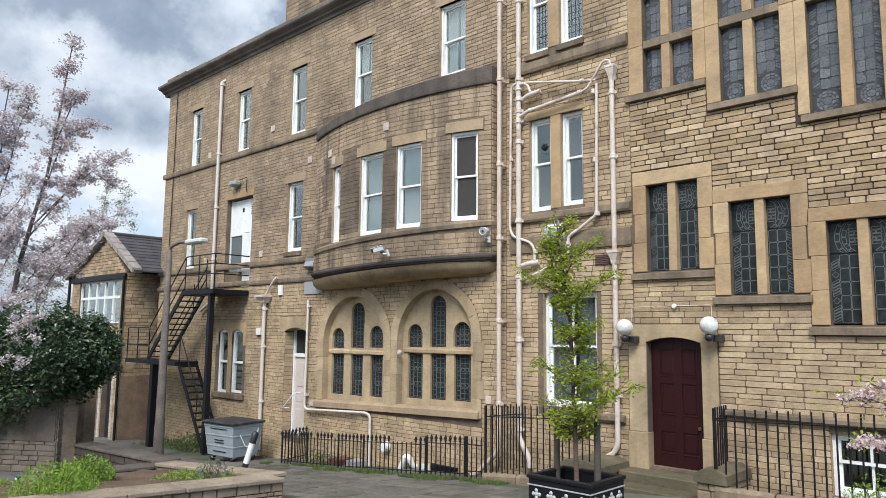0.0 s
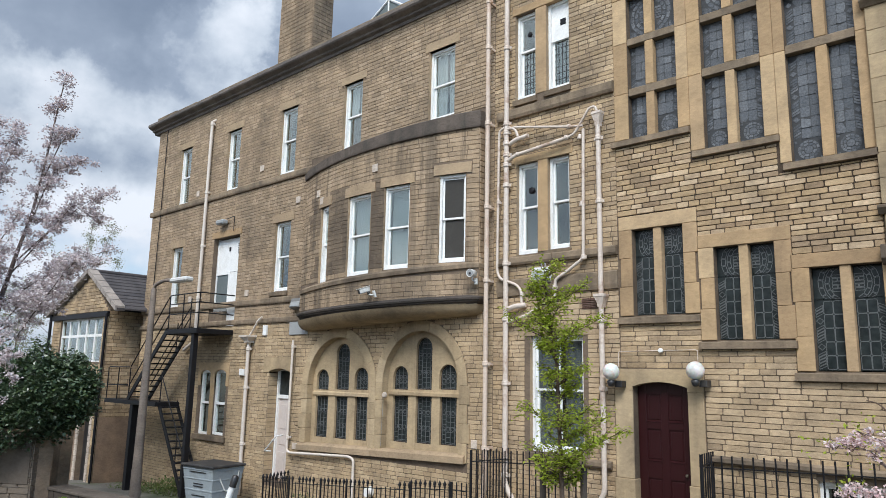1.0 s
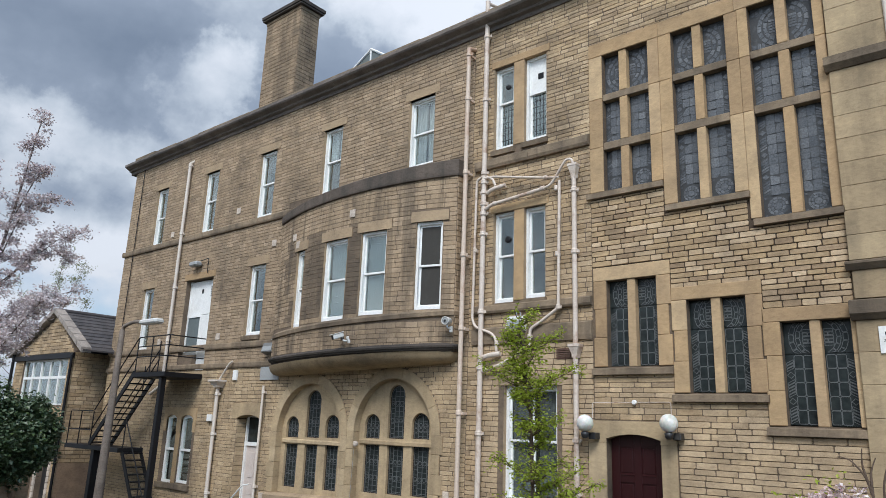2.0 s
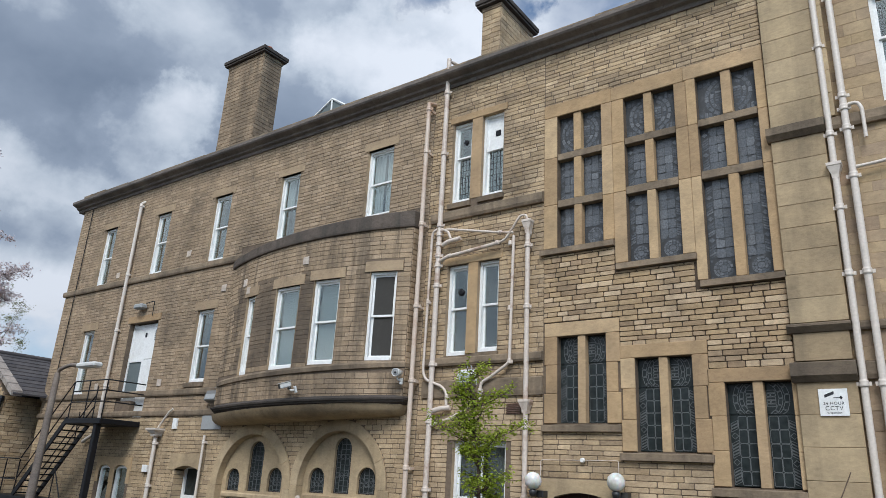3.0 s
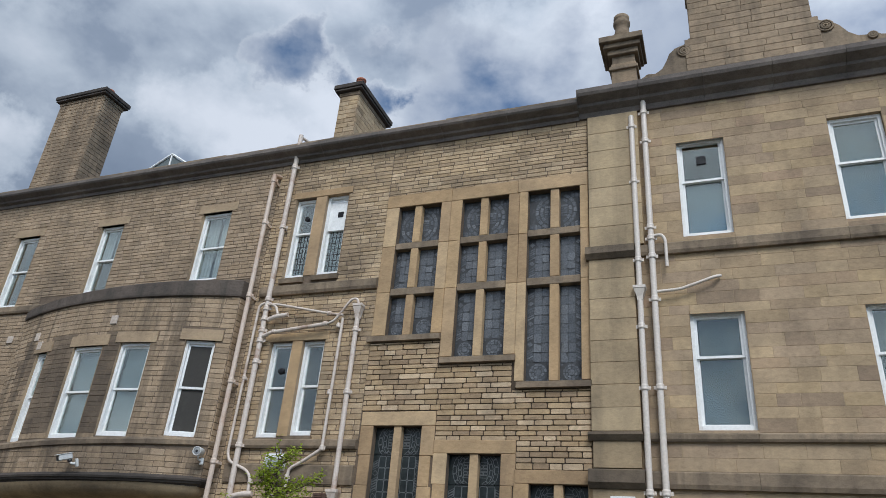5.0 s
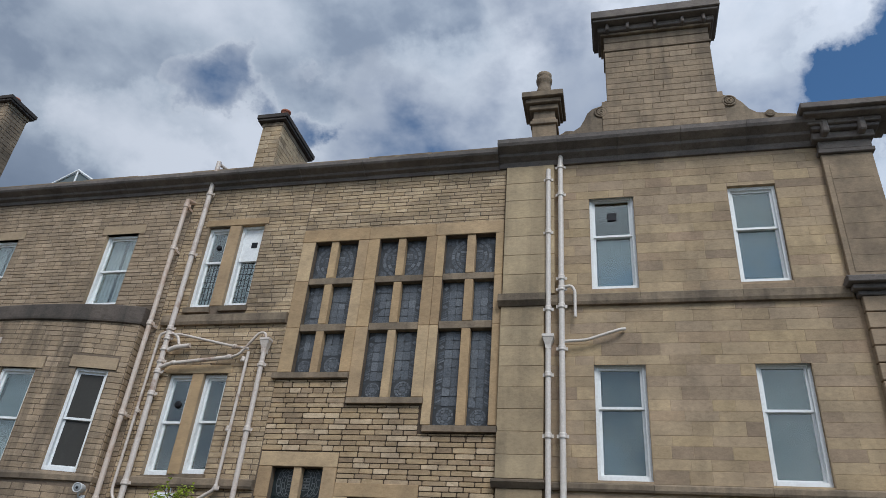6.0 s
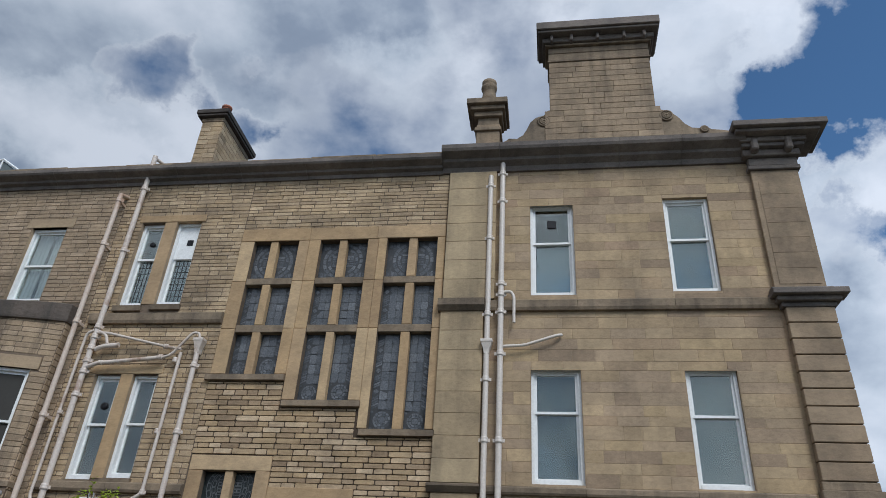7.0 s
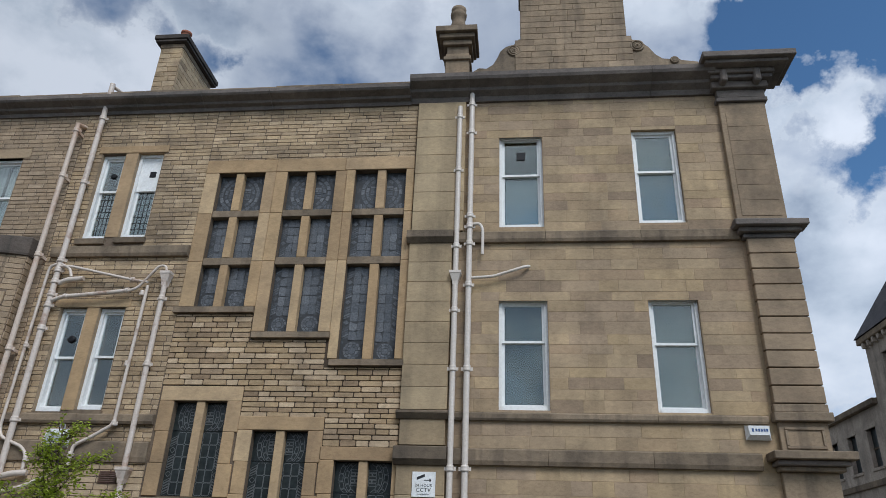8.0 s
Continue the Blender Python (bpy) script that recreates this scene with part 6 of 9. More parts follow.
def red_door():
    a, b, c, d = RED_DOOR
    door = thing("door_1", "closed dark red panelled timber door on a worn stone step", "door", kind="structure")
    s = Shape()
    m, w = (a + b) / 2, b - a
    k = 10
    head = [(a + w * i / k, d - 0.09 + 0.09 * (1 - (2 * i / k - 1) ** 2)) for i in range(k + 1)]
    s.plate([(-6.62, 3.29), (a - 0.001, 3.29)] + head + [(b, 3.29), (-4.93, 3.29), (-4.93, 3.68), (-6.62, 3.68)], -0.035, 0.25)
    part("arched_lintel", s, MAT_ARCH, door, "plain stone lintel with a shallow arch")
    for x0, x1 in ((-6.62, a), (b, -4.93)):
        for z0, z1 in ((1.72, 3.29),):
            stone_box(door, "jamb", x0, x1, z0, z1, -0.035, 0.25, MAT_ARCH)
        stone_box(door, "jamb_base", x0 - 0.02, x1 + 0.02, 0.85, 1.72, -0.055, 0.25, MAT_ARCH)
    s = Shape()
    y = 0.16
    s.box(a + 0.01, b - 0.01, y + 0.02, y + 0.06, c, d)
    leaf = part("door_leaf", s, MAT_RED, door)
    s = Shape()
    for x0, x1 in ((a + 0.01, a + 0.17), (m - 0.07, m + 0.07), (b - 0.17, b - 0.01)):
        s.box(x0, x1, y, y + 0.03, c, d, 0.004)
    for z0, z1 in ((c, c + 0.27), (c + 0.65, c + 0.96), (c + 1.51, c + 1.65), (d - 0.22, d)):
        for x0, x1 in ((a + 0.17, m - 0.07), (m + 0.07, b - 0.17)):
            s.box(x0, x1, y, y + 0.03, z0, z1, 0.004)
    part("stiles_and_rails", s, MAT_RED, leaf)
    s = Shape()
    for z0, z1 in ((c + 0.27, c + 0.65), (c + 0.96, c + 1.51), (c + 1.65, d - 0.22)):
        for x0, x1 in ((a + 0.17, m - 0.07), (m + 0.07, b - 0.17)):
            s.box(x0 + 0.03, x1 - 0.03, y + 0.008, y + 0.03, z0 + 0.03, z1 - 0.03, 0.008)
    part("raised_panels", s, MAT_RED, leaf)
    for z0 in (c + 0.27, c + 0.96, c + 1.65):
        for x0, x1 in ((a + 0.17, m - 0.07), (m + 0.07, b - 0.17)):
            s = Shape()
            s.profile([(y + 0.02, z0 - 0.012), (y - 0.012, z0 - 0.012), (y - 0.012, z0 - 0.004), (y + 0.02, z0 + 0.016)], x0, x1)
            part("panel_moulding", s, MAT_RED, leaf)
    s = Shape()
    s.lathe((0, 0, 0), [(0.012, 0), (0.012, 0.03), (0.03, 0.04), (0.034, 0.055), (0.02, 0.07)], 12)
    s.v = [(x + b - 0.12, y - z, yy + 1.86) for x, yy, z in s.v]
    part("door_knob", s, MAT_BRASS, leaf, "round metal knob")
    s = Shape()
    s.box(a, b, y - 0.06, y + 0.06, c - 0.02, c + 0.03, 0.006)
    part("threshold", s, MAT_SILL, door)
    ob = thing("entrance_steps", "two worn mossy stone steps before the red door", "steps", kind="structure")
    stone_box(ob, "step", -6.62, -4.98, 0.6, 1.075, -0.50, 0.12, MAT_MOSSY, 0.02)
    stone_box(ob, "step", -6.75, -4.60, 0.5, 0.90, -0.98, -0.50, MAT_MOSSY, 0.02)
    for x0, x1, z in ((-7.45, -6.65, 1.25), (-4.92, -4.45, 1.42)):
        ob = thing("step_wall", "low weathered stone block beside the entrance steps", "wall", "blocks beside the steps")
        stone_box(ob, "base", x0 + 0.02, x1 - 0.02, 0.4, z - 0.22, -1.03, -0.06, MAT_MORTAR, 0.02)
        rng, zz = random.Random(7), z - 0.225
        while zz > 0.5:
            hh = rng.uniform(0.11, 0.17)
            cut = rng.uniform(0.35, 0.65)
            for xa, xb in ((x0, x0 + (x1 - x0) * cut - 0.008), (x0 + (x1 - x0) * cut + 0.008, x1)):
                stone_box(ob, "stone", xa, xb, zz - hh + 0.012, zz, -1.05 + rng.uniform(-0.008, 0.008), -0.55, MAT_BED, 0.014)
            stone_box(ob, "stone", x0 - 0.004, x1 + 0.004, zz - hh + 0.012, zz, -0.535, -0.08, MAT_BED, 0.014)
            zz -= hh
        s = Shape()
        s.plate([(x0 - 0.03, z - 0.22), (x1 + 0.03, z - 0.22), (x1 + 0.02, z - 0.08), ((x0 + x1) / 2 + 0.1, z), (x0 + 0.1, z - 0.02), (x0 - 0.03, z - 0.10)], -1.10, -0.06)
        part("coping", s, MAT_MOSSY, ob)


red_door()


def side_doors():
    a, b, c, d = SIDE_DOOR
    door = thing("door_2", "closed white panelled door deep in a stone opening", "door", kind="structure")
    s = Shape()
    y = 0.34
    w = b - a
    head = [(a + w * i / 8, d - 0.10 + 0.10 * (1 - (i / 4 - 1) ** 2)) for i in range(9)]
    s.plate([(-18.18, 3.46), (a, 3.46)] + head + [(b, 3.46), (-16.67, 3.46), (-16.67, 3.9), (-18.18, 3.9)], -0.03, 0.3)
    part("arched_lintel", s, MAT_ARCH, door)
    rng, z = random.Random(17), 0.3
    while z < 3.44:
        h = min(rng.uniform(0.10, 0.16), 3.45 - z)
        for x0, x1 in ((a - 0.2, a + 0.008), (b - 0.008, b + 0.2)):
            stone_box(door, "reveal_stone", x0, x1, z + 0.004, z + h - 0.004, 0.004 + rng.uniform(0, 0.004), 0.30, MAT_STONE_LOW, 0.006)
        z += h
    s = Shape()
    s.box(a, a + 0.07, y - 0.03, y + 0.09, c, d).box(b - 0.07, b, y - 0.03, y + 0.09, c, d).box(a + 0.07, b - 0.07, y - 0.03, y + 0.09, 2.72, 2.82).box(a + 0.07, b - 0.07, y - 0.03, y + 0.09, d - 0.07, d)
    part("frame", s, MAT_WHITE, door)
    s = Shape()
    s.box(a + 0.07, b - 0.07, y + 0.02, y + 0.06, c, 2.72)
    leaf = part("door_leaf", s, MAT_DOOR_PALE, door)
    for z0, z1 in ((c + 0.2, c + 0.75), (c + 0.95, c + 1.25), (c + 1.4, c + 2.1)):
        for x0, x1 in ((a + 0.18, (a + b) / 2 - 0.05), ((a + b) / 2 + 0.05, b - 0.18)):
            s = Shape()
            s.box(x0, x1, y + 0.006, y + 0.02, z0, z1, 0.008)
            part("panel", s, MAT_DOOR_PALE, leaf)
    s = Shape()
    s.box(a + 0.07, b - 0.07, y + 0.03, y + 0.036, 2.82, d - 0.07)
    part("transom_pane", s, MAT_LEADED, door, "dark glass over the door")
    s = Shape()
    s.tube(arc_path([(-17.56, -0.02, 1.25), (-17.56, -0.25, 1.27), (-17.03, -0.25, 1.71), (-17.03, -0.02, 1.73)], 0.05), 0.018, 8)
    thing("handrail", "short white painted handrail beside the white door", "handrail", shape=s, mat=MAT_WHITE)
    # fire door on the first floor
    a, b, c, d = FIRE_DOOR
    door = thing("door_3", "white boarded fire door with a side window and vent", "door", kind="structure")
    y = 0.16
    m = a + (b - a) * 0.52
    s = Shape()
    s.box(a + 0.06, b - 0.03, y + 0.02, y + 0.06, 6.72, d - 0.04)
    part("upper_board", s, MAT_WHITE, door)
    s = Shape()
    s.box(m, b - 0.03, y + 0.012, y + 0.055, c, 6.70, 0.004)
    part("door_leaf", s, MAT_WHITE, door)
    s = Shape()
    s.box(a, a + 0.06, y, y + 0.1, 5.4, d).box(a + 0.06, m, y, y + 0.09, 5.4, 5.5).box(a + 0.06, m, y, y + 0.09, 6.64, 6.72).box(m - 0.05, m, y, y + 0.09, 5.5, 6.64)
    part("side_window_frame", s, MAT_WHITE, door)
    s = Shape()
    s.box(a + 0.06, m - 0.05, y + 0.03, y + 0.036, 5.5, 6.64)
    part("side_pane", s, MAT_BLIND, door, "pale obscured glass")
    stone_box(door, "apron", a, m, c, 5.4, 0.02, 0.3, MAT_MORTAR)
    s = Shape()
    for i in range(6):
        s.box(b - 0.33, b - 0.08, y, y + 0.02, 7.30 + i * 0.06, 7.33 + i * 0.06)
    part("vent_louvre", s, MAT_LEAD, door)
    s = Shape()
    s.box(m - 0.1, m - 0.02, y, y + 0.02, 7.42, 7.56)
    part("latch", s, MAT_BLACK, door)
    stone_box(door, "lintel", a - 0.12, b + 0.12, d, d + 0.22)


side_doors()


def arched_twin():
    ob = thing("arched_sash_pair", "pair of white sash windows with round stone heads", "window", "ground-floor windows", "structure")
    s = Shape()
    out = [(-21.95, 3.0)]
    for a, b, c, d in ARCH_TWIN:
        out += [(a, 3.0)] + [((a + b) / 2 - (b - a) / 2 * math.cos(t), 3.37 + (d - 3.37) * math.sin(t)) for t in (math.pi * i / 10 for i in range(11))] + [(b, 3.0)]
    plate_holes(s, out + [(-20.08, 3.0), (-20.08, 3.74), (-21.95, 3.74)], [], -0.03, 0.12)
    part("arched_head", s, MAT_DRESSED, ob)
    stone_box(ob, "mullion", -21.16, -20.93, 1.46, 3.0, -0.02)
    stone_box(ob, "sill", -22.0, -20.05, 1.28, 1.45, -0.08, 0.15, MAT_SILL)
    for a, b, c, d in ARCH_TWIN:
        f = Shape()
        y0, y1, w = 0.05, 0.15, 0.085
        f.box(a, a + w, y0, y1, c, 3.37).box(b - w, b, y0, y1, c, 3.37).box(a + w, b - w, y0 + 0.005, y1, c, c + 0.07).box(a + w, b - w, y0 - 0.01, y1 - 0.02, 2.42, 2.49)
        turn = [math.pi * q / 10 for q in range(11)]
        m, r = (a + b) / 2, (b - a) / 2
        f.plate([(m - r * math.cos(q), 3.37 + (d - 3.37) * math.sin(q)) for q in turn] + [(m + (r - w) * math.cos(q), 3.37 + (d - 3.37 - w) * math.sin(q)) for q in turn], y0, y1)
        fr = part("frame", f, MAT_WHITE, ob)
        g = Shape()
        g.box(a + w, b - w, 0.105, 0.11, c + 0.07, d - 0.02)
        part("pane", g, MAT_GLASS, fr).visible_shadow = False


arched_twin()
for rects, z0, z1 in ((TWIN_UP, 9.64, 11.68), (TWIN_MID, 6.10, 8.11)):
    ob = thing("window_mullion", "plain dressed stone mullion and lintel between twin windows", "mullion", "stone between the twin windows", "structure")
    stone_box(ob, "mullion", rects[0][1], rects[1][0], z0, z1, -0.015, 0.25)
    stone_box(ob, "lintel", rects[0][0] - 0.08, rects[1][1] + 0.08, z1, z1 + 0.18, -0.025, 0.2)


# ---- lamps, cameras, boxes and signs on the wall ----
m, nt, n, l, b = material("white_globe_glass")
b.inputs["Base Color"].default_value = (0.82, 0.82, 0.80, 1)
b.inputs["Roughness"].default_value, b.inputs["Subsurface Weight"].default_value = 0.25, 0.2
l.new(ramp(nt, noise_tex(nt, 6, 4), [(0.4, (0.78, 0.78, 0.75)), (0.75, (0.42, 0.41, 0.36))]), b.inputs["Base Color"])
MAT_GLOBE = m
MAT_GREY = paint("grey_plastic", (0.30, 0.31, 0.31), 0.5, 0.3)
MAT_CAM = paint("pale_grey_plastic", (0.60, 0.60, 0.58), 0.45, 0.3)
MAT_DARK = paint("black_plastic", (0.02, 0.02, 0.022), 0.4, 0.2)

for x, z in ((-6.54, 3.62), (-4.95, 3.66)):
    ob = thing("globe_lamp", "white glass globe wall lamp on a black bracket", "wall lamp", "lamps beside the red door")
    s = Shape()
    prof = [(0.155 * math.sin(a), -0.155 * math.cos(a)) for a in (math.pi * (i + 0.35) / 12.35 for i in range(12))] + [(0.01, 0.155)]
    s.lathe((x, -0.30, z), prof, 20)
    part("globe", s, MAT_GLOBE, ob)
    s = Shape()
    s.lathe((x, -0.30, z - 0.27), [(0.03, 0), (0.06, 0.02), (0.08, 0.10), (0.05, 0.12)], 12)
    s.box(x + 0.02, x + 0.16, -0.22, -0.03, z - 0.28, z - 0.16, 0.01)
    s.tube([(x, -0.30, z - 0.24), (x + 0.08, -0.1, z - 0.22)], 0.02, 8)
    part("bracket", s, MAT_DARK, ob)
ob = thing("cable_conduit", "thin pale conduit with a round junction box", "conduit")
s = Shape()
s.tube(arc_path([(-6.52, -0.05, 3.72), (-6.52, -0.05, 4.0), (-5.0, -0.05, 4.02), (-5.0, -0.05, 3.75)], 0.04), 0.007, 6)
part("conduit", s, MAT_PIPE, ob)
s = Shape()
s.lathe((0, 0, 0), [(0.045, 0), (0.045, 0.03), (0.035, 0.045)], 14)
s.v = [(x - 5.68, -0.03 - z, yy + 4.01) for x, yy, z in s.v]
part("junction_box", s, MAT_WHITE, ob)


def box_camera(x, y, z, yaw, label):
    ob = thing("security_camera", label, "camera", "security cameras")
    s = Shape()
    s.box(-0.065, 0.065, -0.24, 0.04, -0.06, 0.06, 0.02)
    part("housing", s, MAT_CAM, ob)
    s = Shape()
    s.box(-0.075, 0.075, -0.27, 0.05, 0.062, 0.074, 0.004)
    part("sunshield", s, MAT_CAM, ob)
    s = Shape()
    s.box(-0.055, 0.055, -0.246, -0.236, -0.052, 0.052, 0.004)
    part("window", s, MAT_DARK, ob, "black glass front")
    s = Shape()
    s.lathe((0.03, -0.02, -0.12), [(0.02, 0), (0.045, 0.02), (0.045, 0.05), (0.02, 0.07)], 10)
    part("ball_joint", s, MAT_DARK, ob, "black ball joint")
    s = Shape()
    s.tube(arc_path([(0.03, -0.02, -0.11), (0.06, 0.0, -0.15), (0.16, 0.08, -0.17)], 0.04), 0.024, 8)
    s.box(0.12, 0.20, 0.04, 0.09, -0.23, -0.07, 0.01)
    part("bracket", s, MAT_CAM, ob)
    ob.matrix_world = pose(x, y, z, 20, 0, yaw)


def round_camera(x, y, z, yaw, label):
    ob = thing("security_camera", label, "camera", "security cameras")
    s = Shape()
    s.lathe((0, 0, 0), [(0.075, -0.16), (0.095, -0.15), (0.105, 0.0), (0.112, 0.10), (0.112, 0.13), (0.094, 0.13), (0.09, 0.11)], 20)
    s.v = [(q, -h, r) for q, r, h in s.v]
    part("housing", s, MAT_CAM, ob)
    s = Shape()
    s.lathe((0, 0, 0), [(0.091, 0.10), (0.089, 0.115), (0.04, 0.12), (0.0, 0.12)], 18)
    s.v = [(q, -h, r) for q, r, h in s.v]
    part("window", s, MAT_GREY, ob, "grey glass front with small lamps")
    s = Shape()
    s.lathe((0, 0, 0), [(0.032, 0.118), (0.032, 0.132), (0.0, 0.134)], 12)
    s.v = [(q, -h, r) for q, r, h in s.v]
    part("lens", s, MAT_DARK, ob)
    s = Shape()
    s.tube(arc_path([(0, 0.02, -0.09), (0.0, 0.02, -0.18), (0.06, 0.12, -0.22)], 0.04), 0.026, 8)
    s.box(0.02, 0.11, 0.10, 0.15, -0.31, -0.14, 0.01)
    part("bracket", s, MAT_CAM, ob)
    ob.matrix_world = pose(x, y, z, 4, 0, yaw) @ Matrix.Scale(0.8, 4)


box_camera(-12.60, -0.98, 5.48, -22, "pale box security camera on the face of the bow")
round_camera(-9.78, -0.48, 5.70, 14, "round pale security camera at the end of the bow")


def floodlight(x, z, mat, w=0.34):
    ob = thing("floodlight", "grey weathered floodlight box bolted to the stone", "floodlight", "floodlights")
    s = Shape()
    s.add([(-w / 2, -0.22, -0.14), (w / 2, -0.22, -0.14), (w / 2, -0.06, -0.2), (-w / 2, -0.06, -0.2), (-w / 2, -0.14, 0.12), (w / 2, -0.14, 0.12), (w / 2, -0.04, 0.12), (-w / 2, -0.04, 0.12)],
          [(3, 2, 1, 0), (4, 5, 6, 7), (0, 1, 5, 4), (1, 2, 6, 5), (2, 3, 7, 6), (3, 0, 4, 7)])
    part("body", s, mat, ob)
    s = Shape()
    s.box(-w * 0.42, w * 0.42, -0.235, -0.215, -0.12, 0.02, 0.006)
    s.v = [(a, b2 + (c2 + 0.12) * 0.25, c2) for a, b2, c2 in s.v]
    part("glass", s, MAT_GREY, ob)
    s = Shape()
    s.tube(arc_path([(-0.05, -0.05, 0.10), (-0.05, -0.05, 0.22), (0.05, -0.05, 0.22), (0.05, -0.05, 0.10)], 0.04), 0.012, 6)
    part("loop", s, MAT_GREY, ob)
    ob.location = (x, 0, z)


floodlight(-16.57, 5.45, paint("dark_grey_lamp_body", (0.15, 0.15, 0.145), 0.5, 0.4), 0.5)
floodlight(-8.2, 5.62, MAT_CAM, 0.42)
ob = thing("bulkhead_lamp", "grey lamp on a bracket above the fire door", "wall lamp")
s = Shape()
s.box(-21.2, -20.75, -0.28, -0.04, 8.28, 8.44, 0.04)
part("body", s, MAT_GREY, ob)
s = Shape()
s.tube(arc_path([(-20.75, -0.1, 8.46), (-20.3, -0.1, 8.5), (-20.3, -0.1, 8.0)], 0.05), 0.014, 6)
part("cable", s, MAT_BLACK, ob)


def small_plate(name, label, category, x0, x1, z0, z1, mat, y=-0.05, group=""):
    s = Shape()
    s.box(x0, x1, y, -0.005, z0, z1, 0.006)
    return thing(name, label, category, group, shape=s, mat=mat)


MAT_VENT = stone("pale_vent_block", [(0.48, 0.44, 0.37), (0.55, 0.5, 0.42)], soot=0.2)
for x, z, w in ((-16.95, 8.55, 0.2), (-15.9, 6.05, 0.16), (-19.4, 5.9, 0.2), (-17.0, 8.0, 0.0), (-22.95, 5.9, 0.18), (-19.0, 9.9, 0.2), (-23.0, 9.7, 0.18)):
    if w:
        small_plate("air_brick", "small pale air brick set in the stone", "air brick", x - w / 2, x + w / 2, z - 0.1, z + 0.1, MAT_VENT, -0.036, "air bricks")
for sx, z in ((-2.25, 8.35), (0.35, 8.55), (-2.0, 8.1)):
    x, y = bow(sx)
    s = Shape()
    s.box(-0.09, 0.09, -0.035, 0.0, -0.1, 0.1, 0.006)
    ob = thing("air_brick", "small pale air brick set in the stone", "air brick", "air bricks", shape=s, mat=MAT_VENT)
    ob.matrix_world = pose(x, y, z, 0, 0, math.degrees(sx / BAY_R))
small_plate("notice_plate", "blank pale grey stone plaque", "plaque", -17.0, -16.15, 4.54, 4.91, MAT_GREY, -0.04)
small_plate("junction_box", "small white junction box", "box", -18.3, -18.12, 4.55, 4.85, MAT_WHITE, -0.07, "white boxes on the wall")
small_plate("junction_box", "small white junction box", "box", -19.4, -19.15, 3.35, 3.55, MAT_WHITE, -0.09, "white boxes on the wall")
small_plate("junction_box", "small white notice on the stone", "notice", -10.11, -9.95, 1.94, 2.12, MAT_VENT, -0.04, "white boxes on the wall")
small_plate("junction_box", "small white notice beside the pipe bend", "notice", -16.56, -16.33, 1.40, 1.56, MAT_VENT, -0.04, "white boxes on the wall")
ob = thing("wall_vent", "rusty brown vent grille in the wall", "vent")
s = Shape()
for i in range(5):
    s.box(-7.30, -6.98, -0.04, 0.0, 4.86 + i * 0.035, 4.88 + i * 0.035)
s.box(-7.30, -6.98, -0.03, 0.0, 4.84, 4.856).box(-7.30, -6.98, -0.03, 0.0, 5.03, 5.045)
part("grille", s, paint("rusty_iron", (0.10, 0.05, 0.035), 0.8, 0.5), ob)
ob = thing("alarm_box", "white burglar alarm box with a small blue mark", "alarm box")
s = Shape()
s.add([(3.70, -0.03, 6.00), (4.10, -0.03, 6.00), (4.10, -0.03, 5.76), (3.70, -0.03, 5.76), (3.73, -0.13, 5.98), (4.07, -0.13, 5.98), (4.05, -0.13, 5.83), (3.75, -0.13, 5.83)],
      [(4, 7, 6, 5), (0, 4, 5, 1), (1, 5, 6, 2), (2, 6, 7, 3), (3, 7, 4, 0), (0, 1, 2, 3)])
part("casing", s, MAT_WHITE, ob)
s = Shape()
MAT_BLUE = paint("dark_blue_print", (0.03, 0.08, 0.22), 0.5, 0.1)
for i in range(5):
    s.box(3.84 + i * 0.042, 3.87 + i * 0.042, -0.134, -0.131, 5.885, 5.93)
s.box(3.785, 3.815, -0.134, -0.131, 5.88, 5.935)

part("printed_mark", s, MAT_BLUE, ob)

# the sign by the pilaster
ob = thing("cctv_sign", "white square sign with black lettering and a camera drawing", "sign")
s = Shape()
s.box(-1.76, -1.37, -0.125, -0.112, 4.74, 5.14, 0.003)
part("board", s, MAT_WHITE, ob)
for i, (text, size, z) in enumerate((("24 HOUR", 0.062, 4.905), ("CCTV", 0.085, 4.825), ("in operation", 0.040, 4.775))):
    cu = bpy.data.curves.new("lettering", "FONT")
    cu.body, cu.size, cu.align_x, cu.extrude = text, size, "CENTER", 0.001
    if i < 2:
        cu.space_character = 1.15
    cu.materials.append(MAT_DARK)
    t_ob = new("lettering", cu)
    t_ob.parent = ob
    t_ob.matrix_local = pose(-1.565, -0.128, z, 90, 0, 0)
s = Shape()
s.box(-1.68, -1.55, -0.128, -0.125, 5.04, 5.085)
s.v = [(x, y, z + (x + 1.6) * 0.4) for x, y, z in s.v]
s.box(-1.56, -1.44, -0.128, -0.125, 5.0, 5.012).box(-1.47, -1.45, -0.128, -0.125, 4.98, 5.03)
part("camera_drawing", s, MAT_DARK, ob)

ob = thing("lightning_cable", "thin dark cable running down the building corner", "cable")
s = Shape()
s.tube([(-25.72, -0.05, 12.7), (-25.70, -0.05, 9.0), (-25.74, -0.05, 5.0), (-25.72, -0.05, -0.6)], 0.016, 6)
part("cable", s, MAT_BLACK, ob)


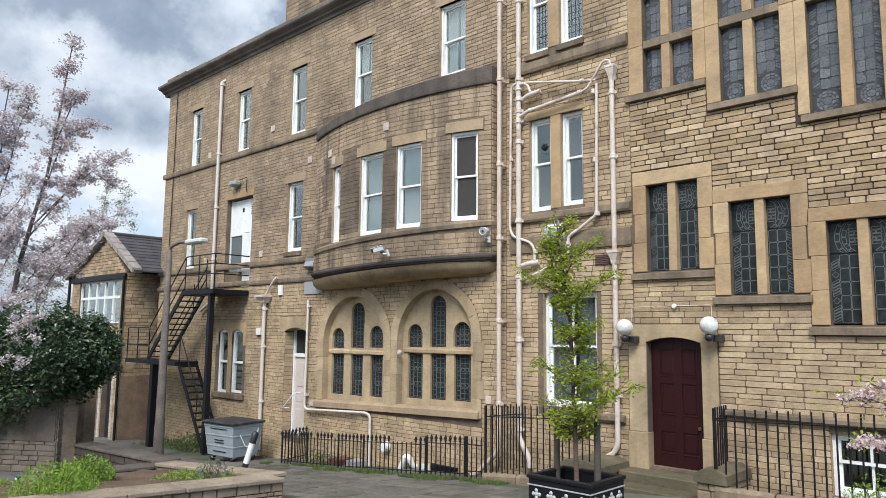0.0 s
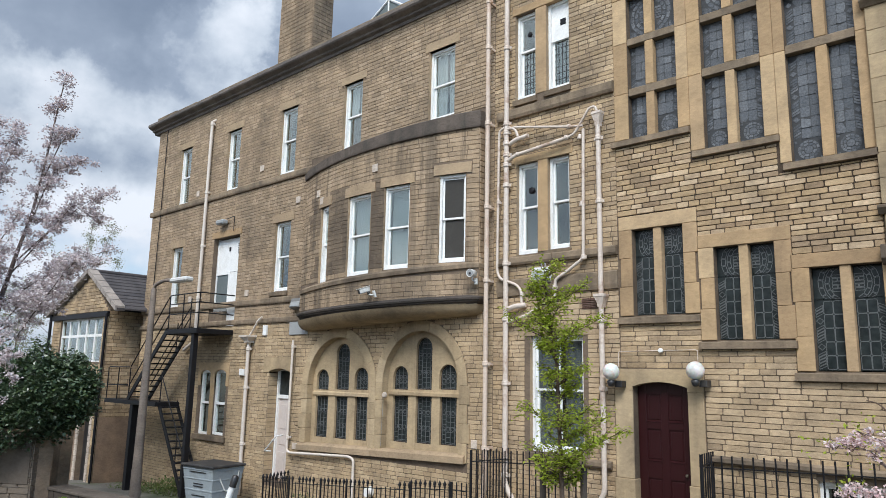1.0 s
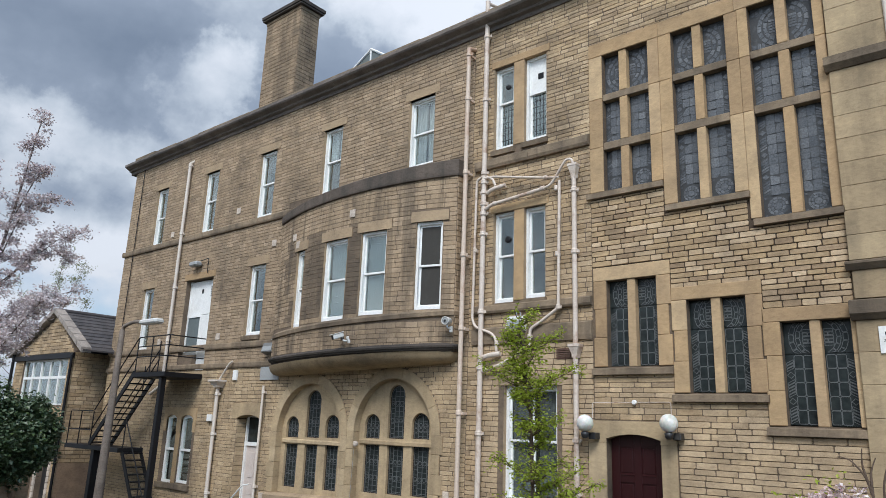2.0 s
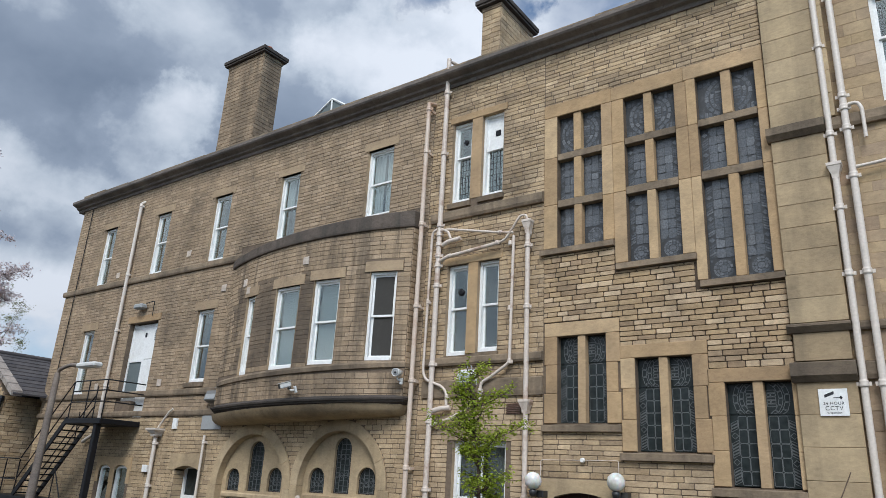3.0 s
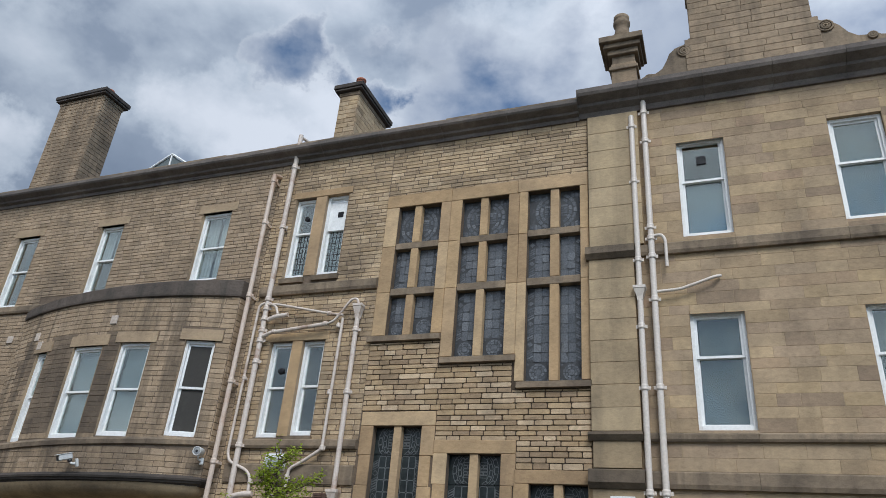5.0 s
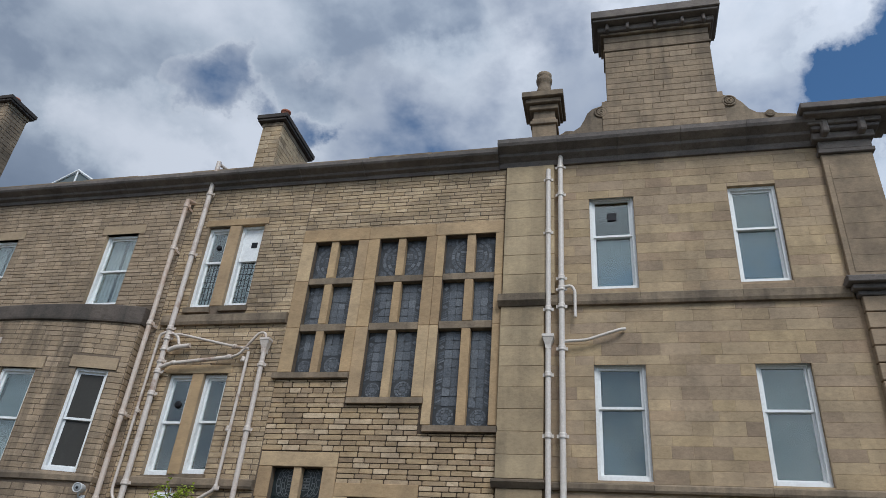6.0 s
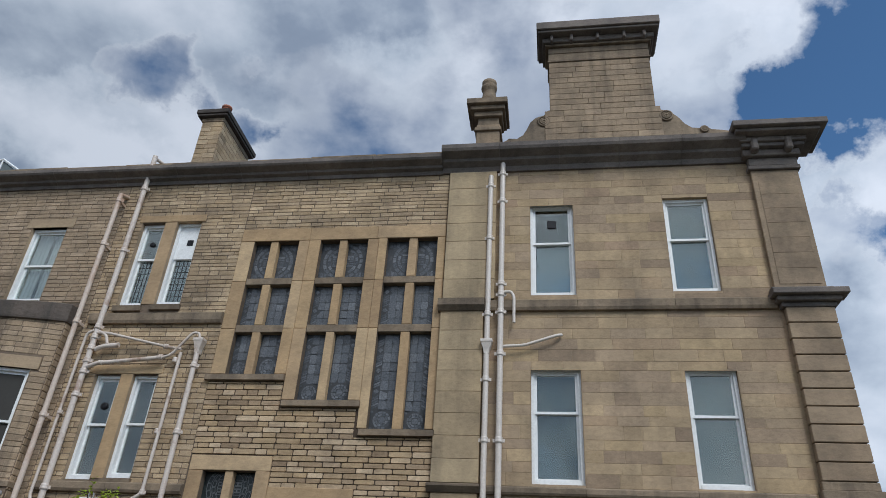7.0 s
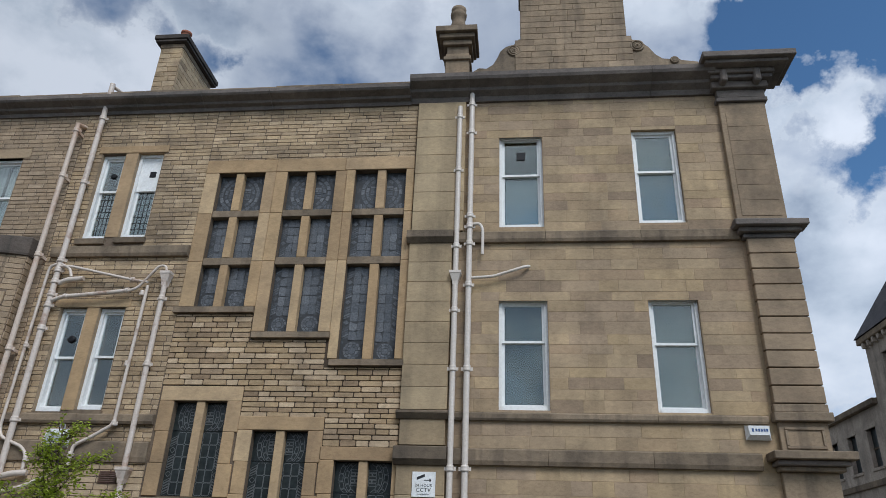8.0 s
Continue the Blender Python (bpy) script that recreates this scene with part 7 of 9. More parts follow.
# ---- railings ----
def railing(label, p0, p1, step, top, bottom, rail_drop=0.16, spear=False, r=0.0135, missing=(), low_rail=0.10, plinth=0.0, posts=()):
    """A run of iron bars from p0 to p1 (x, y); top and bottom: heights at both ends."""
    ob = thing("iron_railing", label, "railing", "railings before the building")
    (x0, y0), (x1, y1) = p0, p1
    length = math.hypot(x1 - x0, y1 - y0)
    k = max(1, round(length / step))
    at = lambda t, q: q[0] + (q[1] - q[0]) * t  # noqa: E731
    for i in range(k + 1):
        t = i / k
        x, y = at(t, (x0, x1)), at(t, (y0, y1))
        zb, zt = at(t, bottom), at(t, top)
        thick = r * (1.9 if i in posts else 1.0)
        s = Shape()
        if spear and i not in missing:
            s.tube([(x, y, zb), (x, y, zt - 0.10)], thick, 6)
            s.lathe((x, y, zt - 0.12), [(thick, 0), (0.034, 0.012), (0.015, 0.028), (0.040, 0.06), (0.024, 0.095), (0.003, 0.145)], 6)
        else:
            s.tube([(x, y, zb), (x, y, zt - (0.12 if i in missing else 0))], thick, 6)
        part("bar", s, MAT_BLACK, ob)
    for off, base in ((-rail_drop, top), (low_rail, bottom)):
        if base is bottom and not low_rail:
            continue
        s = Shape()
        z0, z1 = base[0] + off, base[1] + off
        dx, dy = (y1 - y0) / length * 0.018, -(x1 - x0) / length * 0.018
        v = [(x0 + dx, y0 + dy, z0 - 0.008), (x0 - dx, y0 - dy, z0 - 0.008), (x0 - dx, y0 - dy, z0 + 0.008), (x0 + dx, y0 + dy, z0 + 0.008)]
        v += [(a + x1 - x0, b2 + y1 - y0, c2 + z1 - z0) for a, b2, c2 in v]
        s.add(v, [(0, 1, 2, 3), (7, 6, 5, 4), (0, 4, 5, 1), (1, 5, 6, 2), (2, 6, 7, 3), (3, 7, 4, 0)])
        part("rail", s, MAT_BLACK, ob)
    if plinth:
        s = Shape()
        n_ = max(1, round(length / 0.9))
        for i in range(n_):
            ta, tb = i / n_ + 0.004, (i + 1) / n_ - 0.004
            xa, ya, xb, yb = at(ta, (x0, x1)), at(ta, (y0, y1)), at(tb, (x0, x1)), at(tb, (y0, y1))
            dx, dy = (y1 - y0) / length * 0.13, -(x1 - x0) / length * 0.13
            za, zb = at(ta, bottom) + 0.01, at(tb, bottom) + 0.01
            v = [(xa + dx, ya + dy, za - plinth), (xa - dx, ya - dy, za - plinth), (xb - dx, yb - dy, zb - plinth), (xb + dx, yb + dy, zb - plinth),
                 (xa + dx, ya + dy, za - 0.05), (xa - dx, ya - dy, za - 0.05), (xb - dx, yb - dy, zb - 0.05), (xb + dx, yb + dy, zb - 0.05),
                 (xa + dx * 0.6, ya + dy * 0.6, za), (xa - dx * 0.6, ya - dy * 0.6, za), (xb - dx * 0.6, yb - dy * 0.6, zb), (xb + dx * 0.6, yb + dy * 0.6, zb)]
            f = [(3, 2, 1, 0), (8, 9, 10, 11)]
            for q in (0, 4):
                f += [(q + j, q + (j + 1) % 4, q + 4 + (j + 1) % 4, q + 4 + j) for j in range(4)]
            g = Shape()
            g.add(v, f)
            part("plinth_stone", g, MAT_SILL, ob, "mossy stone plinth")
    return ob


railing("low black railing with spear heads along the yard", (-16.40, -1.0), (-13.15, -1.0), 0.142, (0.80, 1.05), (-0.06, 0.20), spear=True, missing=(5, 10, 16), low_rail=0.09, posts=(0, 8, 17))
railing("low black railing with spear heads along the yard", (-13.05, -1.0), (-11.0, -1.0), 0.150, (1.06, 1.22), (0.22, 0.40), spear=True, missing=(7, 8, 9, 10, 11), low_rail=0.09, posts=(0, 13))
railing("low black railing with spear heads along the yard", (-10.95, -1.0), (-9.85, -1.0), 0.135, (1.27, 1.36), (0.42, 0.52), spear=True, low_rail=0.09, posts=(0, 8))
railing("short black railing running back to the wall", (-16.42, -1.0), (-16.60, -0.08), 0.14, (0.80, 0.82), (-0.06, -0.04), spear=True, low_rail=0.09)
railing("tall plain black railing on a mossy stone plinth", (-9.30, -1.0), (-6.75, -1.0), 0.142, (2.03, 2.20), (0.70, 0.96), rail_drop=0.22, low_rail=0, plinth=0.35, posts=(0,))
railing("tall plain black railing running back to the wall", (-9.32, -0.95), (-9.05, -0.1), 0.14, (2.03, 2.04), (0.70, 0.72), rail_drop=0.22, low_rail=0)
railing("low black gate leaf beside the railing", (-9.80, -1.0), (-9.40, -1.0), 0.13, (1.37, 1.38), (0.54, 0.60), rail_drop=0.16, low_rail=0.12, posts=(0,))
railing("tall plain black railing on a mossy stone plinth", (-4.62, -1.0), (-1.0, -1.0), 0.156, (2.35, 2.50), (1.16, 1.25), rail_drop=0.18, low_rail=0, plinth=0.3, posts=(0,))
railing("short tall black railing beside the steps", (-4.66, -0.95), (-4.80, -0.08), 0.15, (2.35, 2.33), (1.40, 1.40), rail_drop=0.18, low_rail=0)

# clutter behind the low railing
small_plate("crate", "dark grey crate against the wall", "crate", -14.42, -14.06, -0.02, 0.22, MAT_GREY, -0.4)
ob = thing("round_fitting", "small round pale fitting with a thin cable between the arches", "wall fitting")
s = Shape()
s.lathe((0, 0, 0), [(0.068, 0), (0.072, 0.015), (0.066, 0.045), (0.04, 0.06)], 16)
s.v = [(x - 12.88, -0.035 - z, y + 2.98) for x, y, z in s.v]
part("cover", s, MAT_VENT, ob)
s = Shape()
s.tube([(-12.93, -0.045, 2.90), (-12.95, -0.04, 2.4), (-12.97, -0.045, 1.75)], 0.004, 6)
part("cable", s, MAT_GREY, ob)
ob = thing("flue_terminal", "round white flue terminal low on the wall", "flue")
s = Shape()
s.lathe((0, 0, 0), [(0.07, 0), (0.10, 0.02), (0.10, 0.05), (0.065, 0.09), (0.065, 0.13), (0.09, 0.16), (0.085, 0.2)], 16)
s.v = [(x - 13.25, -0.02 - z, y * 1.3 + 0.66) for x, y, z in s.v]
part("terminal", s, MAT_WHITE, ob)
ob = thing("vent_hose", "white vent hose bent out of the wall", "hose")
s = Shape()
s.tube(arc_path([(-12.28, 0.02, 0.30), (-12.28, -0.12, 0.32), (-12.30, -0.20, 0.52), (-12.44, -0.20, 0.55), (-12.55, -0.20, 0.36), (-12.72, -0.20, 0.02)], 0.14, 8), 0.07, 12)
part("hose", s, MAT_WHITE, ob)
ob = thing("floor_grille", "black louvred grille low on the wall", "grille")
for i in range(7):
    s = Shape()
    s.box(-11.70, -10.92, -0.12, -0.02, 0.16 + i * 0.045, 0.188 + i * 0.045)
    part("slat", s, MAT_BLACK, ob)
small_plate("crate", "dull red crate against the wall", "crate", -15.04, -14.62, -0.05, 0.20, paint("dull_red_plastic", (0.10, 0.028, 0.022), 0.7, 0.4), -0.5)
small_plate("meter_box", "small grey box against the wall", "box", -12.10, -11.82, 0.05, 0.40, MAT_CAM, -0.05)


# ---- fire escape ----
def fire_escape():
    ob = thing("fire_escape", "black painted steel fire escape stair with a half landing", "fire escape")
    s = Shape()
    s.box(-21.95, -20.0, -1.28, -0.03, 4.60, 4.75, 0.01)
    part("top_platform", s, MAT_BLACK, ob)
    s = Shape()
    s.box(-26.1, -22.25, -1.28, -0.45, 2.30, 2.44, 0.01)
    part("half_landing", s, MAT_BLACK, ob)
    for x, y, z0, z1, w in ((-20.33, -1.14, -0.25, 4.60, 0.082), (-24.0, -1.14, -0.6, 2.30, 0.11)):
        s = Shape()
        s.box(x - w, x + w, y - w, y + w, z0, z1, 0.012)
        part("post", s, MAT_BLACK, ob)

    def flight(x0, z0, x1, z1, y0, y1, steps):
        for y in (y0, y1):
            s = Shape()
            v = [(x0, y - 0.02, z0 - 0.12), (x0, y - 0.02, z0 + 0.10), (x1, y - 0.02, z1 + 0.10), (x1, y - 0.02, z1 - 0.12)]
            v += [(a, b2 + 0.04, c2) for a, b2, c2 in v]
            s.add(v, [(0, 1, 2, 3), (7, 6, 5, 4), (0, 4, 5, 1), (1, 5, 6, 2), (2, 6, 7, 3), (3, 7, 4, 0)])
            part("stringer", s, MAT_BLACK, ob)
        for i in range(steps):
            t = (i + 0.5) / steps
            x, z = x0 + (x1 - x0) * t, z0 + (z1 - z0) * t
            s = Shape()
            s.box(x - 0.12, x + 0.12, y0 + 0.02, y1 - 0.02, z - 0.02, z + 0.02, 0.004)
            part("tread", s, MAT_BLACK, ob)

    flight(-21.95, 4.70, -24.35, 2.44, -1.25, -0.52, 12)
    flight(-22.35, 2.38, -20.45, -0.25, -1.10, -0.48, 13)

    def rail(paths, r=0.02):
        for p in paths:
            s = Shape()
            s.tube(arc_path(p, 0.10), r, 6)
            part("handrail", s, MAT_BLACK, ob)

    for h in (0.48, 0.80, 1.10):
        rail([[(-20.02, -0.05, 4.75 + h), (-20.02, -1.24, 4.75 + h), (-21.9, -1.24, 4.75 + h), (-24.3, -1.24, 2.46 + h)]] if h != 0.80 else [[(-20.02, -0.05, 4.75 + h), (-20.02, -1.24, 4.75 + h), (-21.9, -1.24, 4.75 + h)]])
        rail([[(-24.4, -1.24, 2.44 + h), (-26.05, -1.24, 2.44 + h), (-26.05, -0.5, 2.44 + h)]] if h != 0.80 else [])
    rail([[(-21.9, -0.50, 5.55), (-24.3, -0.50, 3.3)], [(-21.9, -0.50, 5.2), (-24.3, -0.50, 2.95)], [(-22.3, -1.10, 3.3), (-20.5, -1.10, 0.85)]])
    for x, y, z in ((-20.02, -1.24, 4.75), (-21.0, -1.24, 4.75), (-21.9, -1.24, 4.75), (-21.9, -0.5, 4.75), (-23.1, -1.24, 3.6), (-24.3, -1.24, 2.44), (-25.2, -1.24, 2.44), (-26.05, -1.24, 2.44), (-22.7, -0.5, 3.95), (-22.3, -1.1, 2.3), (-21.0, -1.1, 0.5)):
        s = Shape()
        s.tube([(x, y, z), (x, y, z + 1.08)], 0.02, 6)
        part("baluster", s, MAT_BLACK, ob)


fire_escape()

# ---- street lamp ----
MAT_LAMP_POST = stone("weathered_brown_concrete", [(0.20, 0.178, 0.15), (0.235, 0.21, 0.178)], soot=0.35, grain=40, runs=0.3)
MAT_CONCRETE = stone("lamp_concrete", [(0.30, 0.28, 0.25), (0.34, 0.32, 0.285)], soot=0.3, grain=40)
ob = thing("street_lamp", "weathered concrete street lamp with a short curved arm", "street lamp")
s = Shape()
LX, LY = -20.9, -2.3
s.lathe((LX, LY, -0.4), [(0.165, 0), (0.16, 0.95), (0.15, 1.05), (0.145, 1.1), (0.085, 6.25), (0.07, 6.32)], 8)
part("post", s, MAT_LAMP_POST, ob)
s = Shape()
s.tube(arc_path([(LX, LY, 5.75), (LX + 0.02, LY, 6.0), (LX + 0.6, LY, 6.12), (LX + 1.25, LY, 6.08)], 0.35, 6), 0.055, 8)
part("arm", s, MAT_LAMP_POST, ob)
s = Shape()
s.box(LX + 1.2, LX + 2.15, LY - 0.14, LY + 0.14, 5.98, 6.12, 0.04)
part("lantern", s, MAT_CAM, ob, "pale grey lantern head")

# ---- wheeled bin ----
def wheeled_bin():
    ob = thing("wheeled_bin", "large grey wheeled waste bin with a dark lid", "bin")
    body = paint("galvanised_grey", (0.30, 0.34, 0.362), 0.5, 0.45, (0.12, 0.12, 0.12))
    x0, x1, y0, y1, z0, z1 = -0.65, 0.65, -0.55, 0.5, 0.18, 1.06
    s = Shape()
    t = 0.10
    s.add([(x0 + t, y0 + t, z0), (x1 - t, y0 + t, z0), (x1 - t, y1 - t, z0), (x0 + t, y1 - t, z0), (x0, y0, z1), (x1, y0, z1), (x1, y1, z1), (x0, y1, z1)],
          [(3, 2, 1, 0), (4, 5, 6, 7), (0, 1, 5, 4), (1, 2, 6, 5), (2, 3, 7, 6), (3, 0, 4, 7)])
    part("body", s, body, ob)
    for z in (0.45, 0.75, 1.0):
        q = t * (1 - (z - z0) / (z1 - z0))
        s = Shape()
        s.box(x0 + q - 0.01, x1 - q + 0.01, y0 + q - 0.012, y1 - q + 0.012, z - 0.02, z + 0.02, 0.006)
        part("rib", s, body, ob)
    s = Shape()
    s.box(x0 - 0.05, x1 + 0.05, y0 - 0.06, y1 + 0.05, z1, z1 + 0.07, 0.02)
    s.v = [(x, y, z + (0.03 if z > z1 + 0.03 and abs(x) < 0.4 and y < 0 else 0)) for x, y, z in s.v]
    part("lid", s, paint("dark_lid", (0.026, 0.025, 0.026), 0.6, 0.3), ob, "dark grey lid")
    for z, w in ((0.93, 0.7), (0.62, 0.4), (0.55, 0.4), (0.30, 0.55)):
        q = t * (1 - (z - z0) / (z1 - z0))
        s = Shape()
        s.box(-w / 2, w / 2, y0 + q - 0.016, y0 + q - 0.002, z - 0.012, z + 0.012)
        part("stencilled_bar", s, MAT_DARK, ob, "faded dark stencilled bar")
    for x in (x0 + 0.2, x1 - 0.2):
        for y in (y0 + 0.2, y1 - 0.2):
            s = Shape()
            s.lathe((0, 0, 0), [(0.05, -0.03), (0.095, -0.028), (0.095, 0.028), (0.05, 0.03)], 14)
            s.v = [(x + c2, y + a, 0.097 + b2) for a, b2, c2 in s.v]
            part("wheel", s, MAT_DARK, ob)
            s = Shape()
            s.box(x - 0.04, x + 0.04, y - 0.05, y + 0.05, 0.12, 0.30)
            part("caster_fork", s, MAT_GREY, ob)
    s = Shape()
    s.tube(arc_path([(x1 - 0.06, -0.3, 0.85), (x1 + 0.06, -0.15, 0.45), (x1 + 0.06, 0.2, 0.5), (x1 - 0.02, 0.35, 0.95)], 0.06), 0.018, 6)
    part("side_handle", s, MAT_CAM, ob)
    ob.matrix_world = pose(-18.45, -1.25, ground_z(-18.45, -1.25) + 0.0, 0, 0, 8)


wheeled_bin()

ob = thing("bollard", "leaning black and white striped post", "bollard")
for i, (a, c2) in enumerate(((0, 0.18), (0.18, 0.68), (0.68, 0.95))):
    s = Shape()
    s.lathe((0, 0, 0), [(0.075, a), (0.075, c2)] if i < 2 else [(0.085, a), (0.085, c2 - 0.04), (0.05, c2)], 12)
    part("band", s, MAT_DARK if i != 1 else MAT_WHITE, ob)
ob.matrix_world = pose(-15.4, -2.75, ground_z(-15.4, -2.75), 0, 16, 40)


# ---- planter and its young tree ----
def leaf_mat(name, cols, rough=0.55, through=0.3):
    m, nt, n, l, b = material(name)
    g = n.new("ShaderNodeNewGeometry")
    c = ramp(nt, g.outputs["Random Per Island"], [(i / (len(cols) - 1), q) for i, q in enumerate(cols)])
    l.new(c, b.inputs["Base Color"])
    b.inputs["Roughness"].default_value = rough
    tr = n.new("ShaderNodeBsdfTranslucent")
    l.new(c, tr.inputs[0])
    mx = n.new("ShaderNodeMixShader")
    mx.inputs[0].default_value = through
    l.new(b.outputs[0], mx.inputs[1]), l.new(tr.outputs[0], mx.inputs[2])
    l.new(mx.outputs[0], n["Material Output"].inputs["Surface"])
    return m


def leaf(s, p, size, rng, up=0.4, droop=0.0, wide=0.55):
    """One folded leaf of two faces."""
    d = Vector((rng.gauss(0, 1), rng.gauss(0, 1), rng.gauss(0, up) - droop)).normalized()
    side = d.cross(Vector((rng.gauss(0, 0.4), rng.gauss(0, 0.4), 1))).normalized()
    nrm = side.cross(d)
    p = Vector(p)
    a, c, b1, b2 = p, p + d * size, p + d * size * 0.5 + side * size * wide * 0.5 + nrm * size * 0.12, p + d * size * 0.5 - side * size * wide * 0.5 + nrm * size * 0.12
    s.add([a, b1, c, b2], [(0, 1, 2), (0, 2, 3)])


MAT_BARK = stone("grey_brown_bark", [(0.10, 0.075, 0.055), (0.13, 0.10, 0.075)], soot=0.3, grain=30, relief=0.5)
MAT_POST = paint("weathered_stake", (0.075, 0.06, 0.048), 0.9, 0.4, (0.14, 0.12, 0.1))
MAT_YOUNG = leaf_mat("young_green_leaves", [(0.24, 0.31, 0.025), (0.36, 0.44, 0.045), (0.29, 0.37, 0.03), (0.48, 0.53, 0.09)], through=0.5)


MAT_GREY_PALE = paint("dull_silver_paint", (0.42, 0.43, 0.43), 0.5, 0.3)


def planter():
    ob = thing("planter", "square black planter box with pale quatrefoil ornaments", "planter")
    x0, x1, y0, y1 = -5.64, -4.72, -4.51, -3.70
    zt, zb = 1.63, 1.06
    s = Shape()
    for a, b2, c2, d2 in ((x0, x1, y0, y0 + 0.05), (x0, x1, y1 - 0.05, y1), (x0, x0 + 0.05, y0 + 0.05, y1 - 0.05), (x1 - 0.05, x1, y0 + 0.05, y1 - 0.05)):
        s.box(a, b2, c2, d2, zb, zt)
    part("box", s, MAT_BLACK, ob)
    s = Shape()
    e = 0.025
    for a, b2, c2, d2 in ((x0 - e, x1 + e, y0 - e, y0 + 0.06), (x0 - e, x1 + e, y1 - 0.06, y1 + e), (x0 - e, x0 + 0.06, y0 + 0.06, y1 - 0.06), (x1 - 0.06, x1 + e, y0 + 0.06, y1 - 0.06)):
        s.box(a, b2, c2, d2, zt, zt + 0.05, 0.01)
    part("rim", s, MAT_BLACK, ob)
    for z in (zt - 0.085, zb + 0.2):
        s = Shape()
        for a, b2, c2, d2 in ((x0 - 0.012, x1 + 0.012, y0 - 0.012, y0), (x0 - 0.012, x1 + 0.012, y1, y1 + 0.012), (x0 - 0.012, x0, y0, y1), (x1, x1 + 0.012, y0, y1)):
            s.box(a, b2, c2, d2, z, z + 0.014)
        part("pale_band", s, MAT_GREY_PALE, ob, "thin silver band")
    s = Shape()
    s.box(x0 + 0.05, x1 - 0.05, y0 + 0.05, y1 - 0.05, zt - 0.32, zt - 0.13)
    part("soil", s, MAT_BARK, ob)

    def motif(cx, cy, cz, along_x):
        s = Shape()
        for dx, dz, q in ((0, 0.046, 0.027), (0, -0.046, 0.027), (0.046, 0, 0.027), (-0.046, 0, 0.027), (0, 0, 0.03)):
            g = Shape()
            g.lathe((0, 0, 0), [(q, 0), (q * 0.9, 0.008), (q * 0.4, 0.014)], 8)
            if along_x:
                s.add([(cx + dx + a, cy - c2, cz + dz + b2) for a, b2, c2 in g.v], g.f, True)
            else:
                s.add([(cx + c2, cy + dx + a, cz + dz + b2) for a, b2, c2 in g.v], g.f, True)
        part("quatrefoil", s, MAT_GREY_PALE, ob, "pale raised quatrefoil")

    for row in (zt - 0.19,):
        for i in range(4):
            motif(x0 + 0.12 + i * (x1 - x0 - 0.24) / 3, y0, row, True)
            motif(x1, y0 + 0.12 + i * (y1 - y0 - 0.24) / 3, row, False)
    for x, z in ((-5.60, 2.33), (-4.97, 2.35)):
        s = Shape()
        s.lathe((x, -3.92, zt - 0.2), [(0.045, 0), (0.043, z - zt + 0.18), (0.035, z - zt + 0.20)], 10)
        thing("tree_stake", "round weathered timber stake in the planter", "stake", "tree stakes", shape=s, mat=MAT_POST)
    s = Shape()
    s.box(-5.56, -5.30, -3.98, -3.94, 2.16, 2.27, 0.008)
    thing("stake_crossbar", "timber crossbar tying the young tree", "crossbar", shape=s, mat=MAT_POST)

    rng = random.Random(21)
    tree = thing("young_tree", "slender young tree with fresh light green leaves", "tree")
    stem = [(-5.17, -4.1, 1.46), (-5.19, -4.1, 2.24), (-5.22, -4.1, 2.96), (-5.24, -4.1, 3.56), (-5.32, -4.1, 4.16), (-5.42, -4.1, 4.71), (-5.45, -4.1, 5.03)]
    s = Shape()
    s.tube(stem, 0.035, 8, 0.006)
    part("trunk", s, MAT_BARK, tree)
    tips = [(-5.96, 4.33), (-4.69, 4.32), (-4.8, 4.14), (-5.62, 4.02), (-4.79, 3.67), (-5.46, 3.63), (-5.62, 3.13), (-4.48, 2.85), (-4.59, 3.14), (-5.65, 2.55), (-4.87, 2.52), (-4.99, 2.32), (-5.38, 2.25), (-4.89, 4.73), (-5.52, 4.68), (-5.05, 3.41), (-4.62, 2.7), (-5.75, 4.42), (-5.1, 4.45), (-4.75, 2.98)]
    twigs, leaves = Shape(), Shape()

    def spray(base, tip, many):
        """A branch with side twigs lying nearly flat, each with two rows of leaves."""
        along = (tip - base).normalized()
        across = along.cross(Vector((0, 0, 1))).normalized()
        twigs.tube([base, base.lerp(tip, 0.5) + Vector((0, 0, -0.03)), tip], 0.010, 5, 0.003)
        for k in range(many):
            f = 0.22 + 0.80 * (k + rng.random()) / many
            root = base.lerp(tip, f)
            reach_ = rng.uniform(0.10, 0.26) * (1.15 - 0.5 * f)
            end = root + (along * rng.uniform(0.3, 0.9) + across * (1 if k % 2 else -1) * rng.uniform(0.5, 1.1)).normalized() * reach_ + Vector((0, 0, rng.gauss(0.01, 0.07)))
            twigs.tube([root, root.lerp(end, 0.5) + Vector((0, 0, 0.01)), end], 0.004, 4, 0.002)
            for _ in range(rng.randint(9, 16)):
                q_ = root.lerp(end, rng.uniform(0.15, 1.12)) + Vector((rng.gauss(0, 0.03), rng.gauss(0, 0.03), rng.gauss(0, 0.03)))
                leaf(leaves, q_, rng.uniform(0.038, 0.066), rng, 0.35, 0.2, 0.6)

    for i, (x, z) in enumerate(tips):
        reach = abs(x + 5.25)
        y = -4.1 + (0.6 if i % 2 else -0.6) * rng.uniform(0.1, 0.8) * (0.3 + reach)
        start_z = max(1.9, z - 0.35 * reach - 0.12)
        k = min(len(stem) - 2, sum(1 for p in stem if p[2] <= start_z) - 1)
        f = (start_z - stem[k][2]) / (stem[k + 1][2] - stem[k][2])
        base = Vector(stem[k]).lerp(Vector(stem[k + 1]), f)
